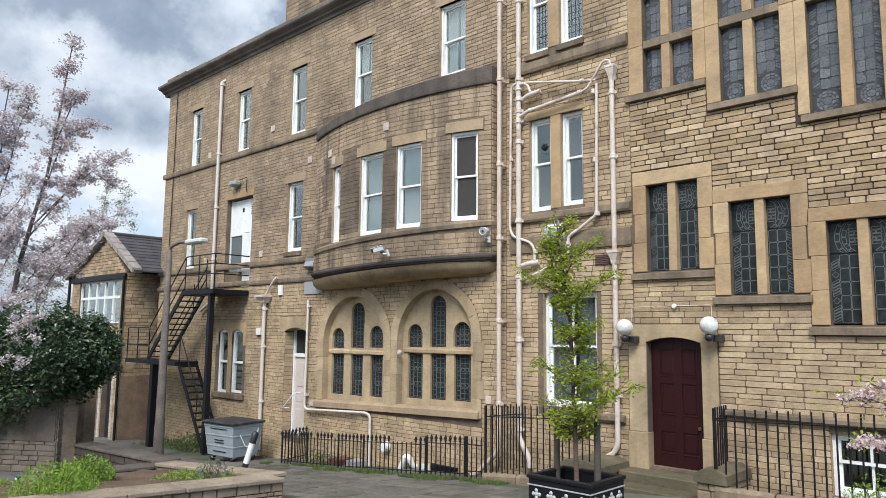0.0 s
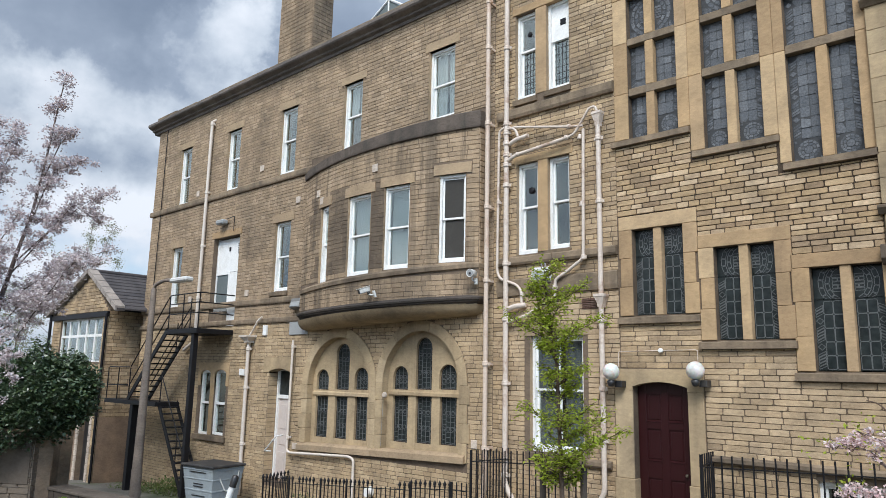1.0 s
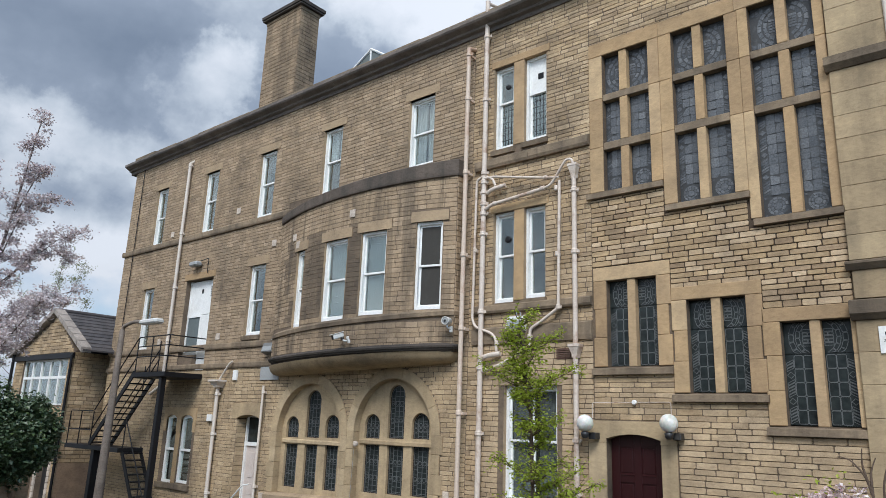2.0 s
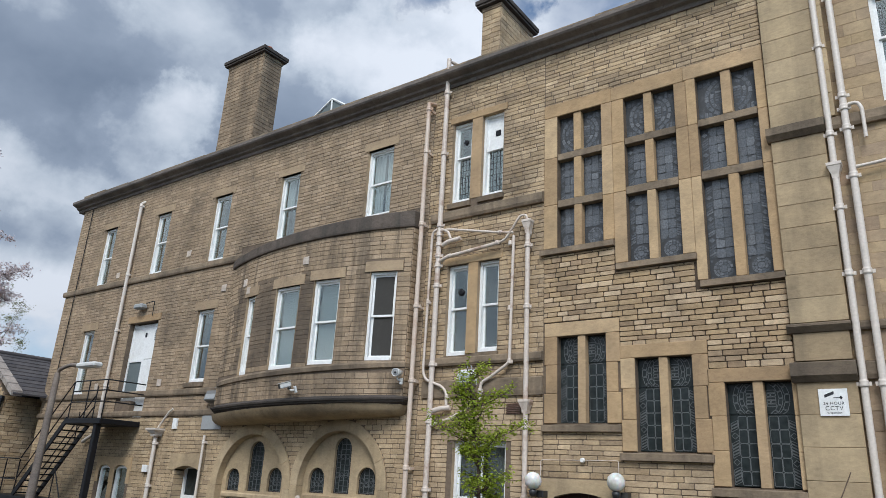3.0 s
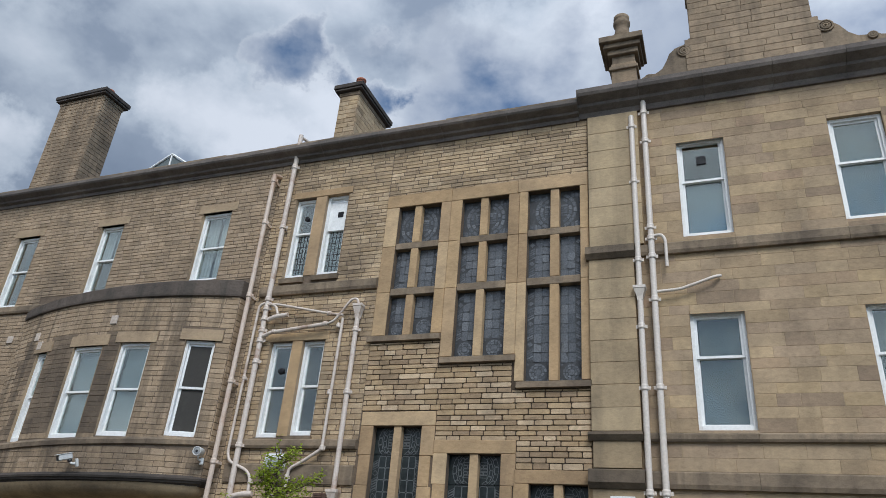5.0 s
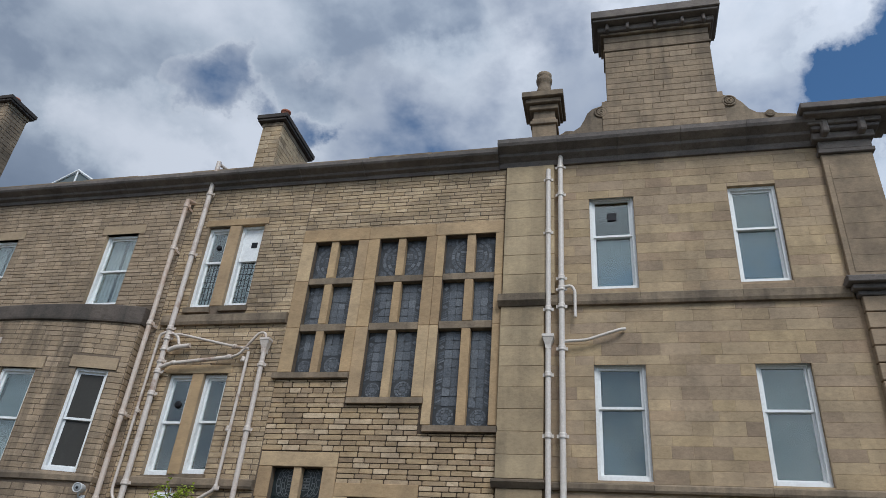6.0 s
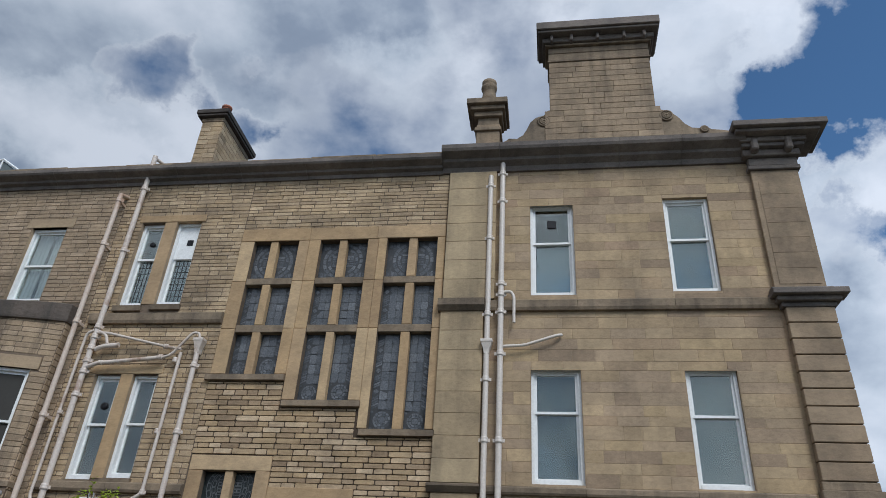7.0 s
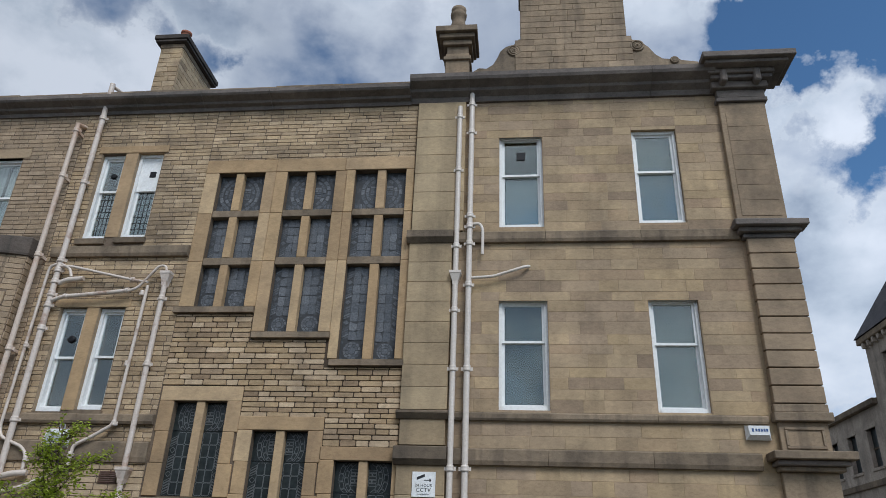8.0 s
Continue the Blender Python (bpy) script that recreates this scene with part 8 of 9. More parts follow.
        spray(base, Vector((x, y, z)), int(9 + 16 * reach))
        turn = rng.uniform(0.5, 1.2) * (1 if i % 2 else -1)
        side_tip = base + Vector((math.cos(turn) * (x - base.x), math.sin(turn) * (x - base.x), (z - base.z) * rng.uniform(0.6, 1.0))) * rng.uniform(0.55, 0.85)
        spray(base, side_tip, int(6 + 8 * reach))
    for _ in range(64):
        k = rng.randrange(1, len(stem) - 1)
        base = Vector(stem[k]).lerp(Vector(stem[k + 1]), rng.random())
        a = rng.uniform(0, 6.283)
        spray(base, base + Vector((math.cos(a) * 0.16, math.sin(a) * 0.16, rng.uniform(0.0, 0.14))), 3)
    part("branchwork", twigs, MAT_BARK, tree)
    tagged(part("crown", leaves, MAT_YOUNG, tree, "layered light green foliage with gaps"), kind="stuff")


planter()


# ---- boundary wall with ivy, raised bed and low walls ----
MAT_RUBBLE = stone("garden_wall_stone", [(0.20, 0.165, 0.12), (0.27, 0.22, 0.16), (0.23, 0.19, 0.14), (0.32, 0.26, 0.19)], soot=0.5)
MAT_DAMP = stone("damp_dark_stone", [(0.085, 0.075, 0.062), (0.11, 0.095, 0.075)], soot=0.6, soot_at=0.45)


MAT_FLAG_DARK = stone("damp_dark_coping", [(0.105, 0.095, 0.08), (0.14, 0.126, 0.105)], soot=0.45, soot_at=0.5)
MAT_BUFF_COPING = stone("buff_bed_coping", [(0.27, 0.228, 0.165), (0.33, 0.28, 0.205), (0.30, 0.252, 0.185)], soot=0.4)
MAT_PALE_WALL = stone("pale_grey_wall_stone", [(0.17, 0.148, 0.115), (0.215, 0.187, 0.145), (0.19, 0.165, 0.128)], soot=0.5, soot_at=0.48, runs=0.3)
MAT_RENDER_GREY = stone("grey_stained_render", [(0.135, 0.118, 0.095), (0.145, 0.127, 0.10)], soot=0.45, soot_at=0.5, relief=0.3, runs=0.3)
MAT_RENDER = stone("brown_cement_render", [(0.27, 0.215, 0.15), (0.27, 0.215, 0.15)], soot=0.35, soot_at=0.52, relief=0.3)


def course_wall(name, label, p0, p1, high, thick, seed, coping=True, mat=None, long=(0.3, 0.6), row=(0.13, 0.2), level=False, cap=None, core=None):
    """A free-standing stone wall on the ground from p0 to p1 (x, y)."""
    ob = thing(name, label, "wall", kind="structure")
    (x0, y0), (x1, y1) = p0, p1
    length = math.hypot(x1 - x0, y1 - y0)
    ux, uy = (x1 - x0) / length, (y1 - y0) / length
    zmin, top = ground_z(x0, y0) - 0.4, ground_z(x0, y0) + high
    fall = 0.0 if level else (ground_z(x1, y1) - ground_z(x0, y0)) / length
    rng = random.Random(seed)
    put = lambda q: [(x0 + ux * a - uy * b2, y0 + uy * a + ux * b2, c2 + fall * a) for a, b2, c2 in q]  # noqa: E731
    s = Shape()
    s.box(0, length, 0.015, thick - 0.015, zmin, top)
    s.v = put(s.v)
    part("core", s, core or MAT_MORTAR_DARK, ob)
    s = Shape()
    for a, b2, c2, d2 in lay(0, length, zmin, top, lambda za, zb: [], row, long, rng, 0.012):
        stone_faces(s, a, b2, c2, d2, 0.015, 0.03, 0.012, rng)
    g = Shape()
    for a, b2, c2, d2 in lay(0, thick, zmin, top, lambda za, zb: [], row, (0.2, 0.4), rng, 0.012):
        stone_faces(g, a, b2, c2, d2, 0.0, 0.02, 0.012, rng)
    s.add([(length - b2, a, c2) for a, b2, c2 in g.v], g.f)
    g.v = [(b2, thick - a, c2) for a, b2, c2 in g.v]
    s.add(g.v, g.f)
    back_ = Shape()
    for a, b2, c2, d2 in lay(0, length, zmin, top, lambda za, zb: [], row, long, rng, 0.012):
        stone_faces(back_, a, b2, c2, d2, 0.0, 0.02, 0.012, rng)
    s.add([(length - a, thick - 0.015 - b2, c2) for a, b2, c2 in back_.v], back_.f)
    s.v = put(s.v)
    tagged(part("wall_facing", s, mat or MAT_RUBBLE, ob), kind="stuff")
    if coping:
        k = max(1, round(length / 0.8))
        for i in range(k):
            s = Shape()
            s.box(length * i / k + 0.004, length * (i + 1) / k - 0.004, -0.05, thick + 0.05, top, top + 0.07, 0.015)
            s.v = put(s.v)
            part("coping_stone", s, cap or MAT_SILL, ob)
    return ob


course_wall("wall_garden_1", "old stone garden wall under an ivy hedge", (-24.5, -9.7), (-18.55, -5.93), 1.9, 0.5, 31, long=(0.25, 0.7), row=(0.10, 0.16), core=MAT_PALE_WALL, mat=MAT_PALE_WALL)
s = Shape()
s.box(0.0, 7.0, -0.035, -0.012, 0.78, 1.75, 0.008)
s.v = [(-24.5 + 0.8452 * a - 0.5355 * b2, -9.7 + 0.5355 * a + 0.8452 * b2, c2) for a, b2, c2 in s.v]
thing("wall_render", "patch of stained cement render on the garden wall", "render", kind="structure", shape=s, mat=MAT_RENDER_GREY)
s = Shape()
s.box(-18.95, -18.62, -5.98, -5.45, -0.4, 2.1, 0.03)
thing("wall_pier", "stained rendered pier at the end of the garden wall", "pier", kind="structure", shape=s, mat=MAT_RENDER)
s = Shape()
s.box(-22.1, -20.55, -4.62, -4.30, -0.6, 1.86, 0.02)
thing("wall_rendered", "brown cement-rendered garden wall end under the ivy", "wall", kind="structure", shape=s, mat=MAT_RENDER)
course_wall("wall_garden_2", "low dark damp stone wall with a flat coping", (-18.75, -5.48), (-15.0, -4.98), 0.60, 0.42, 32, mat=MAT_DAMP, cap=MAT_FLAG_DARK, level=True)
course_wall("wall_garden_3", "low dark damp stone wall with a flat coping", (-14.45, -6.35), (-14.05, -4.65), 0.27, 0.36, 33, mat=MAT_DAMP, cap=MAT_FLAG_DARK, level=True)
course_wall("wall_garden_4", "low coursed stone wall of the raised bed", (-9.78, -5.75), (-9.78, -10.5), 0.42, 0.42, 34, long=(0.12, 0.38), row=(0.055, 0.10), cap=MAT_BUFF_COPING, mat=MAT_BED)
course_wall("wall_garden_5", "low coursed stone wall of the raised bed", (-13.6, -5.75), (-9.80, -5.75), 0.40, 0.32, 35, long=(0.12, 0.38), row=(0.055, 0.10), cap=MAT_BUFF_COPING, mat=MAT_BED)
MAT_SOIL = stone("dry_garden_soil", [(0.10, 0.07, 0.048), (0.15, 0.11, 0.075)], soot=0.3, grain=25, relief=0.8)
s = Shape()
k = 24
v = [(-15.0 + 5.3 * i / k, -10.5 + 4.7 * j / k, ground_z(-15.0 + 5.3 * i / k, -10.5 + 4.7 * j / k) + 0.41 * min(1.0, max(-0.3, (i / k * 5.3 - 0.9) / 1.2)) + 0.06 * noise.noise((i * 0.5, j * 0.5, 3))) for j in range(k + 1) for i in range(k + 1)]
s.add(v, [(j * (k + 1) + i, j * (k + 1) + i + 1, (j + 1) * (k + 1) + i + 1, (j + 1) * (k + 1) + i) for j in range(k) for i in range(k)], True)
thing("soil_bed", "dry brown soil of the raised bed", "soil", kind="structure", shape=s, mat=MAT_SOIL)

MAT_IVY = leaf_mat("dark_ivy_leaves", [(0.036, 0.060, 0.029), (0.072, 0.106, 0.054), (0.046, 0.078, 0.038), (0.145, 0.18, 0.12)], rough=0.32, through=0.15)
MAT_IVY_PALE = leaf_mat("pale_ivy_tips", [(0.05, 0.085, 0.03), (0.08, 0.12, 0.04)], rough=0.4, through=0.2)


def ivy():
    rng = random.Random(8)
    ob = thing("ivy_hedge", "dense dark green ivy hanging over the old garden wall", "ivy")
    ux, uy = 5.95 / 7.04, 3.77 / 7.04
    s, pale, core = Shape(), Shape(), Shape()

    def surface(a, phi):
        """Across the hedge: a along the wall, phi round its section."""
        n1 = noise.noise((a * 0.7, phi * 1.5, 1.0)) * 0.5 + noise.noise((a * 2.1, phi * 4, 7.0)) * 0.4
        end = max(0.0, a - 6.1)
        ry = (0.95 + n1) * math.sqrt(max(0.05, 1 - (end / 2.2) ** 2))
        rz = (1.10 + n1 + 0.2 * math.sin(a * 0.9)) * math.sqrt(max(0.08, 1 - (end / 2.2) ** 2))
        cz = 2.88 - 0.03 * (a - 5)
        if math.sin(phi) < 0:
            rz *= max(0.55, 1.75 - 0.36 * max(0.0, a - 5.0))
        y_, z_ = 0.25 - math.cos(phi) * ry, cz + math.sin(phi) * rz
        return Vector((-24.5 + ux * a - uy * y_, -9.7 + uy * a + ux * y_, z_))

    ka, kp = 40, 18
    v = []
    for i in range(ka + 1):
        for j in range(kp):
            p = surface(8.2 * i / ka, 2 * math.pi * j / kp)
            q = Vector((-24.5 + ux * 8.2 * i / ka - uy * 0.25, -9.7 + uy * 8.2 * i / ka + ux * 0.25, 2.7))
            v.append(q.lerp(p, 0.72))
    core.add(v, [(i * kp + j, i * kp + (j + 1) % kp, (i + 1) * kp + (j + 1) % kp, (i + 1) * kp + j) for i in range(ka) for j in range(kp)], True)
    part("shade_core", core, MAT_IVY, ob)
    for _ in range(21000):
        p = surface(rng.uniform(1.5, 8.25), rng.uniform(-1.75, 2.1))
        p += Vector((rng.gauss(0, 0.09), rng.gauss(0, 0.09), rng.gauss(0, 0.09)))
        leaf(pale if rng.random() < 0.16 else s, p, rng.uniform(0.07, 0.125), rng, 0.5, 0.45, 0.8)
    for _ in range(260):
        p = surface(rng.uniform(1.5, 5.6), rng.uniform(-1.2, -0.2))
        for i in range(rng.randint(4, 14)):
            leaf(s, p + Vector((rng.gauss(0, 0.06), rng.gauss(0, 0.06), -0.09 * i)), rng.uniform(0.08, 0.13), rng, 0.4, 0.7, 0.8)
    for _ in range(2600):
        a = rng.uniform(7.1, 8.2)
        q = Vector((-24.5 + ux * a - uy * 0.25, -9.7 + uy * a + ux * 0.25, 2.7))
        p = q.lerp(surface(a, rng.uniform(0, 6.283)), rng.uniform(0.72, 1.05))
        leaf(pale if rng.random() < 0.16 else s, p + Vector((rng.gauss(0, 0.05), rng.gauss(0, 0.05), rng.gauss(0, 0.05))), rng.uniform(0.09, 0.15), rng, 0.5, 0.45, 0.8)
    tagged(part("leaves", s, MAT_IVY, ob), kind="stuff")
    tagged(part("pale_leaves", pale, MAT_IVY_PALE, ob, "paler green ivy tips"), kind="stuff")


ivy()


def weeds():
    rng = random.Random(3)
    lime = leaf_mat("lime_green_leaves", [(0.13, 0.22, 0.02), (0.24, 0.36, 0.04), (0.18, 0.30, 0.03)], through=0.35)
    mid = leaf_mat("mid_green_leaves", [(0.06, 0.095, 0.022), (0.12, 0.16, 0.04), (0.10, 0.125, 0.04)], through=0.25)
    grey = leaf_mat("grey_green_leaves", [(0.10, 0.13, 0.08), (0.16, 0.19, 0.13)], through=0.2)
    spots = [("shrub", "bushy lime green shrub in the raised bed", lime, -11.7, -7.75, 0.42, 0.5, 2200, 0.06), ("shrub", "bushy lime green shrub in the raised bed", lime, -11.1, -8.3, 0.4, 0.28, 1000, 0.06), ("shrub", "bushy green shrub spilling over the coping of the raised bed", lime, -10.15, -8.75, 0.55, 0.55, 2200, 0.055),
             ("shrub", "low lime green shrub in the raised bed", lime, -12.3, -9.2, 0.6, 0.25, 600, 0.06), ("shrub", "low pale green plant in the raised bed", lime, -10.9, -6.6, 0.5, 0.2, 800, 0.06),
             ("shrub", "low pale green plant in the raised bed", lime, -10.15, -6.2, 0.30, 0.16, 380, 0.06), ("shrub", "grey green shrub in the raised bed", grey, -10.75, -6.15, 0.32, 0.42, 420, 0.06),
             ("weed_patch", "rough green weeds against the wall", mid, -21.7, -0.45, 0.8, 0.55, 900, 0.10), ("weed_patch", "rough green weeds against the wall", mid, -22.7, -0.5, 0.7, 0.45, 600, 0.10),
             ("weed_patch", "rough green weeds against the wall", mid, -24.8, -0.6, 0.8, 0.2, 300, 0.09), ("weed_patch", "green weeds behind the low railing", mid, -15.4, -0.45, 0.4, 0.4, 250, 0.08),
             ("weed_patch", "yellow flowering weeds behind the railing", lime, -2.3, -1.6, 0.4, 0.6, 500, 0.06)]
    for name, label, mat, x, y, r, h, count, size in spots:
        s = Shape()
        z = ground_z(x, y) + (0.32 if x > -14 and y < -5 else 0.0)
        for _ in range(count):
            a, q = rng.uniform(0, 6.283), math.sqrt(rng.random())
            hh = h * rng.random() * (1 - 0.6 * q * q)
            leaf(s, (x + math.cos(a) * r * q, y + math.sin(a) * r * q, z + hh), size * rng.uniform(0.6, 1.3), rng, 0.9, -0.5, 0.45)
        ob = thing(name, label, "plant", "weeds and shrubs")
        tagged(part("leaves", s, mat, ob), kind="stuff")
        s = Shape()
        for _ in range(9):
            a = rng.uniform(0, 6.283)
            s.tube([(x, y, z - 0.05), (x + math.cos(a) * r * 0.4, y + math.sin(a) * r * 0.4, z + h * 0.7)], 0.008, 4, 0.003)
        part("stems", s, MAT_BARK, ob)
    # grass along the foot of the railings
    s = Shape()
    for _ in range(16000):
        x = rng.uniform(-16.8, -8.6)
        y = -1.02 - abs(rng.gauss(0, 0.42))
        if noise.noise((x * 0.9, y * 2.6, 0)) + 0.35 * noise.noise((x * 4, y * 6, 2)) < 0.55 * (-1.05 - y) - 0.12:
            continue
        z = ground_z(x, y)
        hgt, a = rng.uniform(0.02, 0.085), rng.uniform(0, 6.283)
        dx, dy = math.cos(a) * 0.008, math.sin(a) * 0.008
        s.add([(x - dx, y - dy, z), (x + dx, y + dy, z), (x + rng.gauss(0, 0.03), y + rng.gauss(0, 0.03), z + hgt)], [(0, 1, 2)])
    thing("grass", "strip of short green grass along the railing", "grass", kind="stuff", shape=s, mat=mid)
    ob = thing("plastic_bottle", "crushed blue plastic bottle on the soil", "bottle")
    s = Shape()
    s.lathe((0, 0, 0), [(0.05, 0), (0.055, 0.04), (0.05, 0.12), (0.055, 0.2), (0.02, 0.27), (0.02, 0.3)], 10)
    part("body", s, paint("blue_plastic", (0.02, 0.07, 0.30), 0.3, 0.2), ob)
    s = Shape()
    s.lathe((0, 0, 0.3), [(0.024, 0), (0.024, 0.03)], 10)
    part("cap", s, MAT_WHITE, ob)
    ob.matrix_world = pose(-17.9, -6.85, ground_z(-17.9, -6.85) + 0.06, 90, 0, 60)


weeds()


# ---- blossom trees ----
MAT_BLOSSOM = leaf_mat("pale_pink_blossom", [(0.50, 0.43, 0.445), (0.68, 0.61, 0.615), (0.58, 0.505, 0.52), (0.80, 0.76, 0.755)], rough=0.8, through=0.4)
MAT_TWIG = stone("dark_cherry_bark", [(0.13, 0.105, 0.095), (0.17, 0.14, 0.125)], soot=0.3, grain=30)


def blossom_tree(label, trunk, limbs, seed, clumps=19, petal=0.065, mat=None, size=0.19, thick=0.06, reach=0.55, leafy=0):
    rng = random.Random(seed)
    ob = thing("blossom_tree", label, "tree", "blossom trees")
    s = Shape()
    s.tube(trunk, thick, 8, min(0.012, thick * 0.4))
    part("trunk", s, MAT_TWIG, ob)
    tw, bl = Shape(), Shape()
    runs = [trunk[len(trunk) // 2 - 1:]] + limbs
    for run in limbs:
        tw.tube(run, min(0.024, thick * 0.5), 6, min(0.006, thick * 0.2))
    for run in runs:
        pts = [Vector(p) for p in run]
        for _ in range(clumps * (len(pts) - 1)):
            i = rng.randrange(len(pts) - 1)
            base = pts[i].lerp(pts[i + 1], rng.random())
            if i == 0 and rng.random() < 0.6:
                continue
            out = Vector((rng.gauss(0, 1), rng.gauss(0, 1), rng.gauss(0.35, 0.6))).normalized() * rng.uniform(0.05, reach)
            tip = base + out
            tw.tube([base, base.lerp(tip, 0.5) + Vector((0, 0, -0.03)), tip], 0.006, 4, 0.003)
            for _ in range(rng.randint(1, 3)):
                c = base.lerp(tip, rng.uniform(0.5, 1.1))
                q = size * rng.uniform(0.5, 1.0)
                for _ in range(rng.randint(14, 26)):
                    leaf(bl, c + Vector((rng.gauss(0, q), rng.gauss(0, q), rng.gauss(0, q * 0.6))) * 0.6, petal * rng.uniform(0.7, 1.4), rng, 0.8, 0, 0.9)
    if leafy:
        lv = Shape()
        for run in runs:
            tip = Vector(run[-1])
            for _ in range(leafy):
                leaf(lv, tip + Vector((rng.gauss(0, 0.07), rng.gauss(0, 0.07), rng.gauss(0.03, 0.06))), rng.uniform(0.03, 0.055), rng, 0.7, -0.2, 0.45)
        tagged(part("young_leaves", lv, MAT_YOUNG, ob, "small fresh green leaves"), kind="stuff")
    part("branchwork", tw, MAT_TWIG, ob)
    tagged(part("crown", bl, mat or MAT_BLOSSOM, ob, "clusters of pale pink blossom"), kind="stuff")
    return ob


blossom_tree("tall open cherry tree in pale pink blossom behind the ivy", [(-22.5, -6.2, -0.4), (-22.4, -6.1, 3.8), (-22.2, -6.0, 5.4), (-22.0, -5.8, 6.7), (-21.9, -5.6, 7.7), (-21.7, -5.5, 9.0), (-21.5, -5.4, 10.7), (-21.4, -5.3, 12.0)], [
    [(-22.1, -5.9, 6.0), (-21.8, -5.2, 7.2), (-21.5, -4.7, 8.1), (-21.2, -3.8, 8.6)],
    [(-22.0, -5.8, 6.4), (-21.7, -5.1, 7.4), (-21.5, -4.5, 8.1), (-21.4, -3.9, 7.7)],
    [(-22.2, -6.0, 5.2), (-21.9, -5.2, 5.9), (-21.7, -4.6, 6.5), (-21.3, -3.7, 6.9)],
    [(-22.2, -6.0, 5.1), (-22.0, -5.3, 5.6), (-21.7, -4.7, 6.1), (-21.4, -3.8, 6.6)],
    [(-21.9, -5.6, 7.5), (-21.7, -5.4, 8.5), (-21.6, -5.2, 9.1), (-21.4, -4.6, 9.5)],
    [(-21.8, -5.6, 8.3), (-21.5, -5.2, 9.9), (-21.4, -4.9, 10.4)],
    [(-22.3, -6.0, 4.4), (-22.1, -5.4, 4.8), (-21.9, -5.0, 5.3), (-21.7, -4.5, 5.8)],
    [(-22.4, -6.1, 4.0), (-22.2, -5.5, 4.3), (-20.5, -5.5, 5.2), (-19.3, -5.5, 5.8), (-18.5, -5.5, 6.1)],
    [(-22.4, -6.1, 4.1), (-22.3, -5.7, 4.9), (-21.6, -5.6, 5.3), (-20.9, -5.5, 5.4)]], 41, thick=0.085)
blossom_tree("leaning cherry tree in pale pink blossom behind the ivy", [(-22.7, -6.9, -0.5), (-22.6, -6.8, 3.2), (-22.3, -6.8, 6.3), (-22.1, -6.8, 8.6), (-21.9, -6.7, 10.3)], [
    [(-22.3, -6.8, 6.3), (-22.1, -6.5, 7.9), (-22.0, -6.4, 9.0), (-21.8, -6.2, 9.8)],
    [(-22.2, -6.8, 7.4), (-22.1, -6.7, 8.7), (-21.9, -6.5, 9.5), (-21.8, -6.2, 10.2)],
    [(-22.4, -6.8, 6.0), (-22.1, -6.2, 7.0), (-21.9, -5.9, 7.8)],
    [(-22.5, -6.8, 4.2), (-22.2, -6.4, 5.2), (-22.0, -6.0, 6.2)],
    [(-22.5, -6.8, 3.6), (-21.8, -6.9, 4.1), (-21.0, -6.6, 4.2), (-20.4, -6.4, 4.0)],
    [(-22.4, -6.8, 5.4), (-22.0, -6.6, 5.8), (-21.7, -6.4, 6.3), (-21.5, -6.2, 6.9)]], 42)
MAT_BLOSSOM_PINK = leaf_mat("pink_and_white_blossom", [(0.62, 0.40, 0.42), (0.80, 0.70, 0.69), (0.72, 0.54, 0.55), (0.86, 0.80, 0.78)], rough=0.8, through=0.4)
blossom_tree("low branch of pale pink blossom over the railing", [(-0.60, -6.4, 1.5), (-0.72, -6.3, 2.2), (-0.95, -6.25, 2.75), (-1.20, -6.2, 2.98)], [
    [(-0.95, -6.25, 2.75), (-1.22, -6.2, 3.02), (-1.36, -6.2, 3.06), (-1.50, -6.2, 3.03)], [(-0.9, -6.2, 2.8), (-1.15, -6.2, 3.10), (-1.30, -6.2, 3.16)], [(-0.8, -6.3, 2.45), (-1.1, -6.2, 2.66), (-1.26, -6.2, 2.72), (-1.40, -6.2, 2.73)]], 43, clumps=5, petal=0.026, size=0.06, thick=0.014, reach=0.10, leafy=30, mat=MAT_BLOSSOM_PINK)
blossom_tree("low arching branches of pale blossom before the ivy", [(-17.8, -9.2, 0.2), (-17.7, -8.6, 2.0), (-17.55, -7.9, 3.0), (-17.5, -7.3, 3.45), (-17.3, -7.2, 3.72), (-16.8, -7.2, 3.82)], [
    [(-17.5, -7.3, 3.45), (-16.9, -7.3, 3.5), (-16.3, -7.3, 3.35), (-15.95, -7.3, 3.22)], [(-17.4, -7.3, 3.5), (-16.6, -7.3, 3.68), (-16.0, -7.3, 3.66)],
    [(-17.7, -8.4, 2.3), (-17.5, -7.8, 2.8), (-17.45, -7.35, 2.85), (-17.4, -7.1, 2.7)], [(-17.6, -8.1, 2.7), (-17.5, -7.5, 3.1), (-17.45, -7.0, 3.3)]], 47, clumps=4, petal=0.045, size=0.10, thick=0.02, reach=0.3)
ob = thing("bare_twigs", "thin dark bare twigs of a shrub before the wall", "twigs")
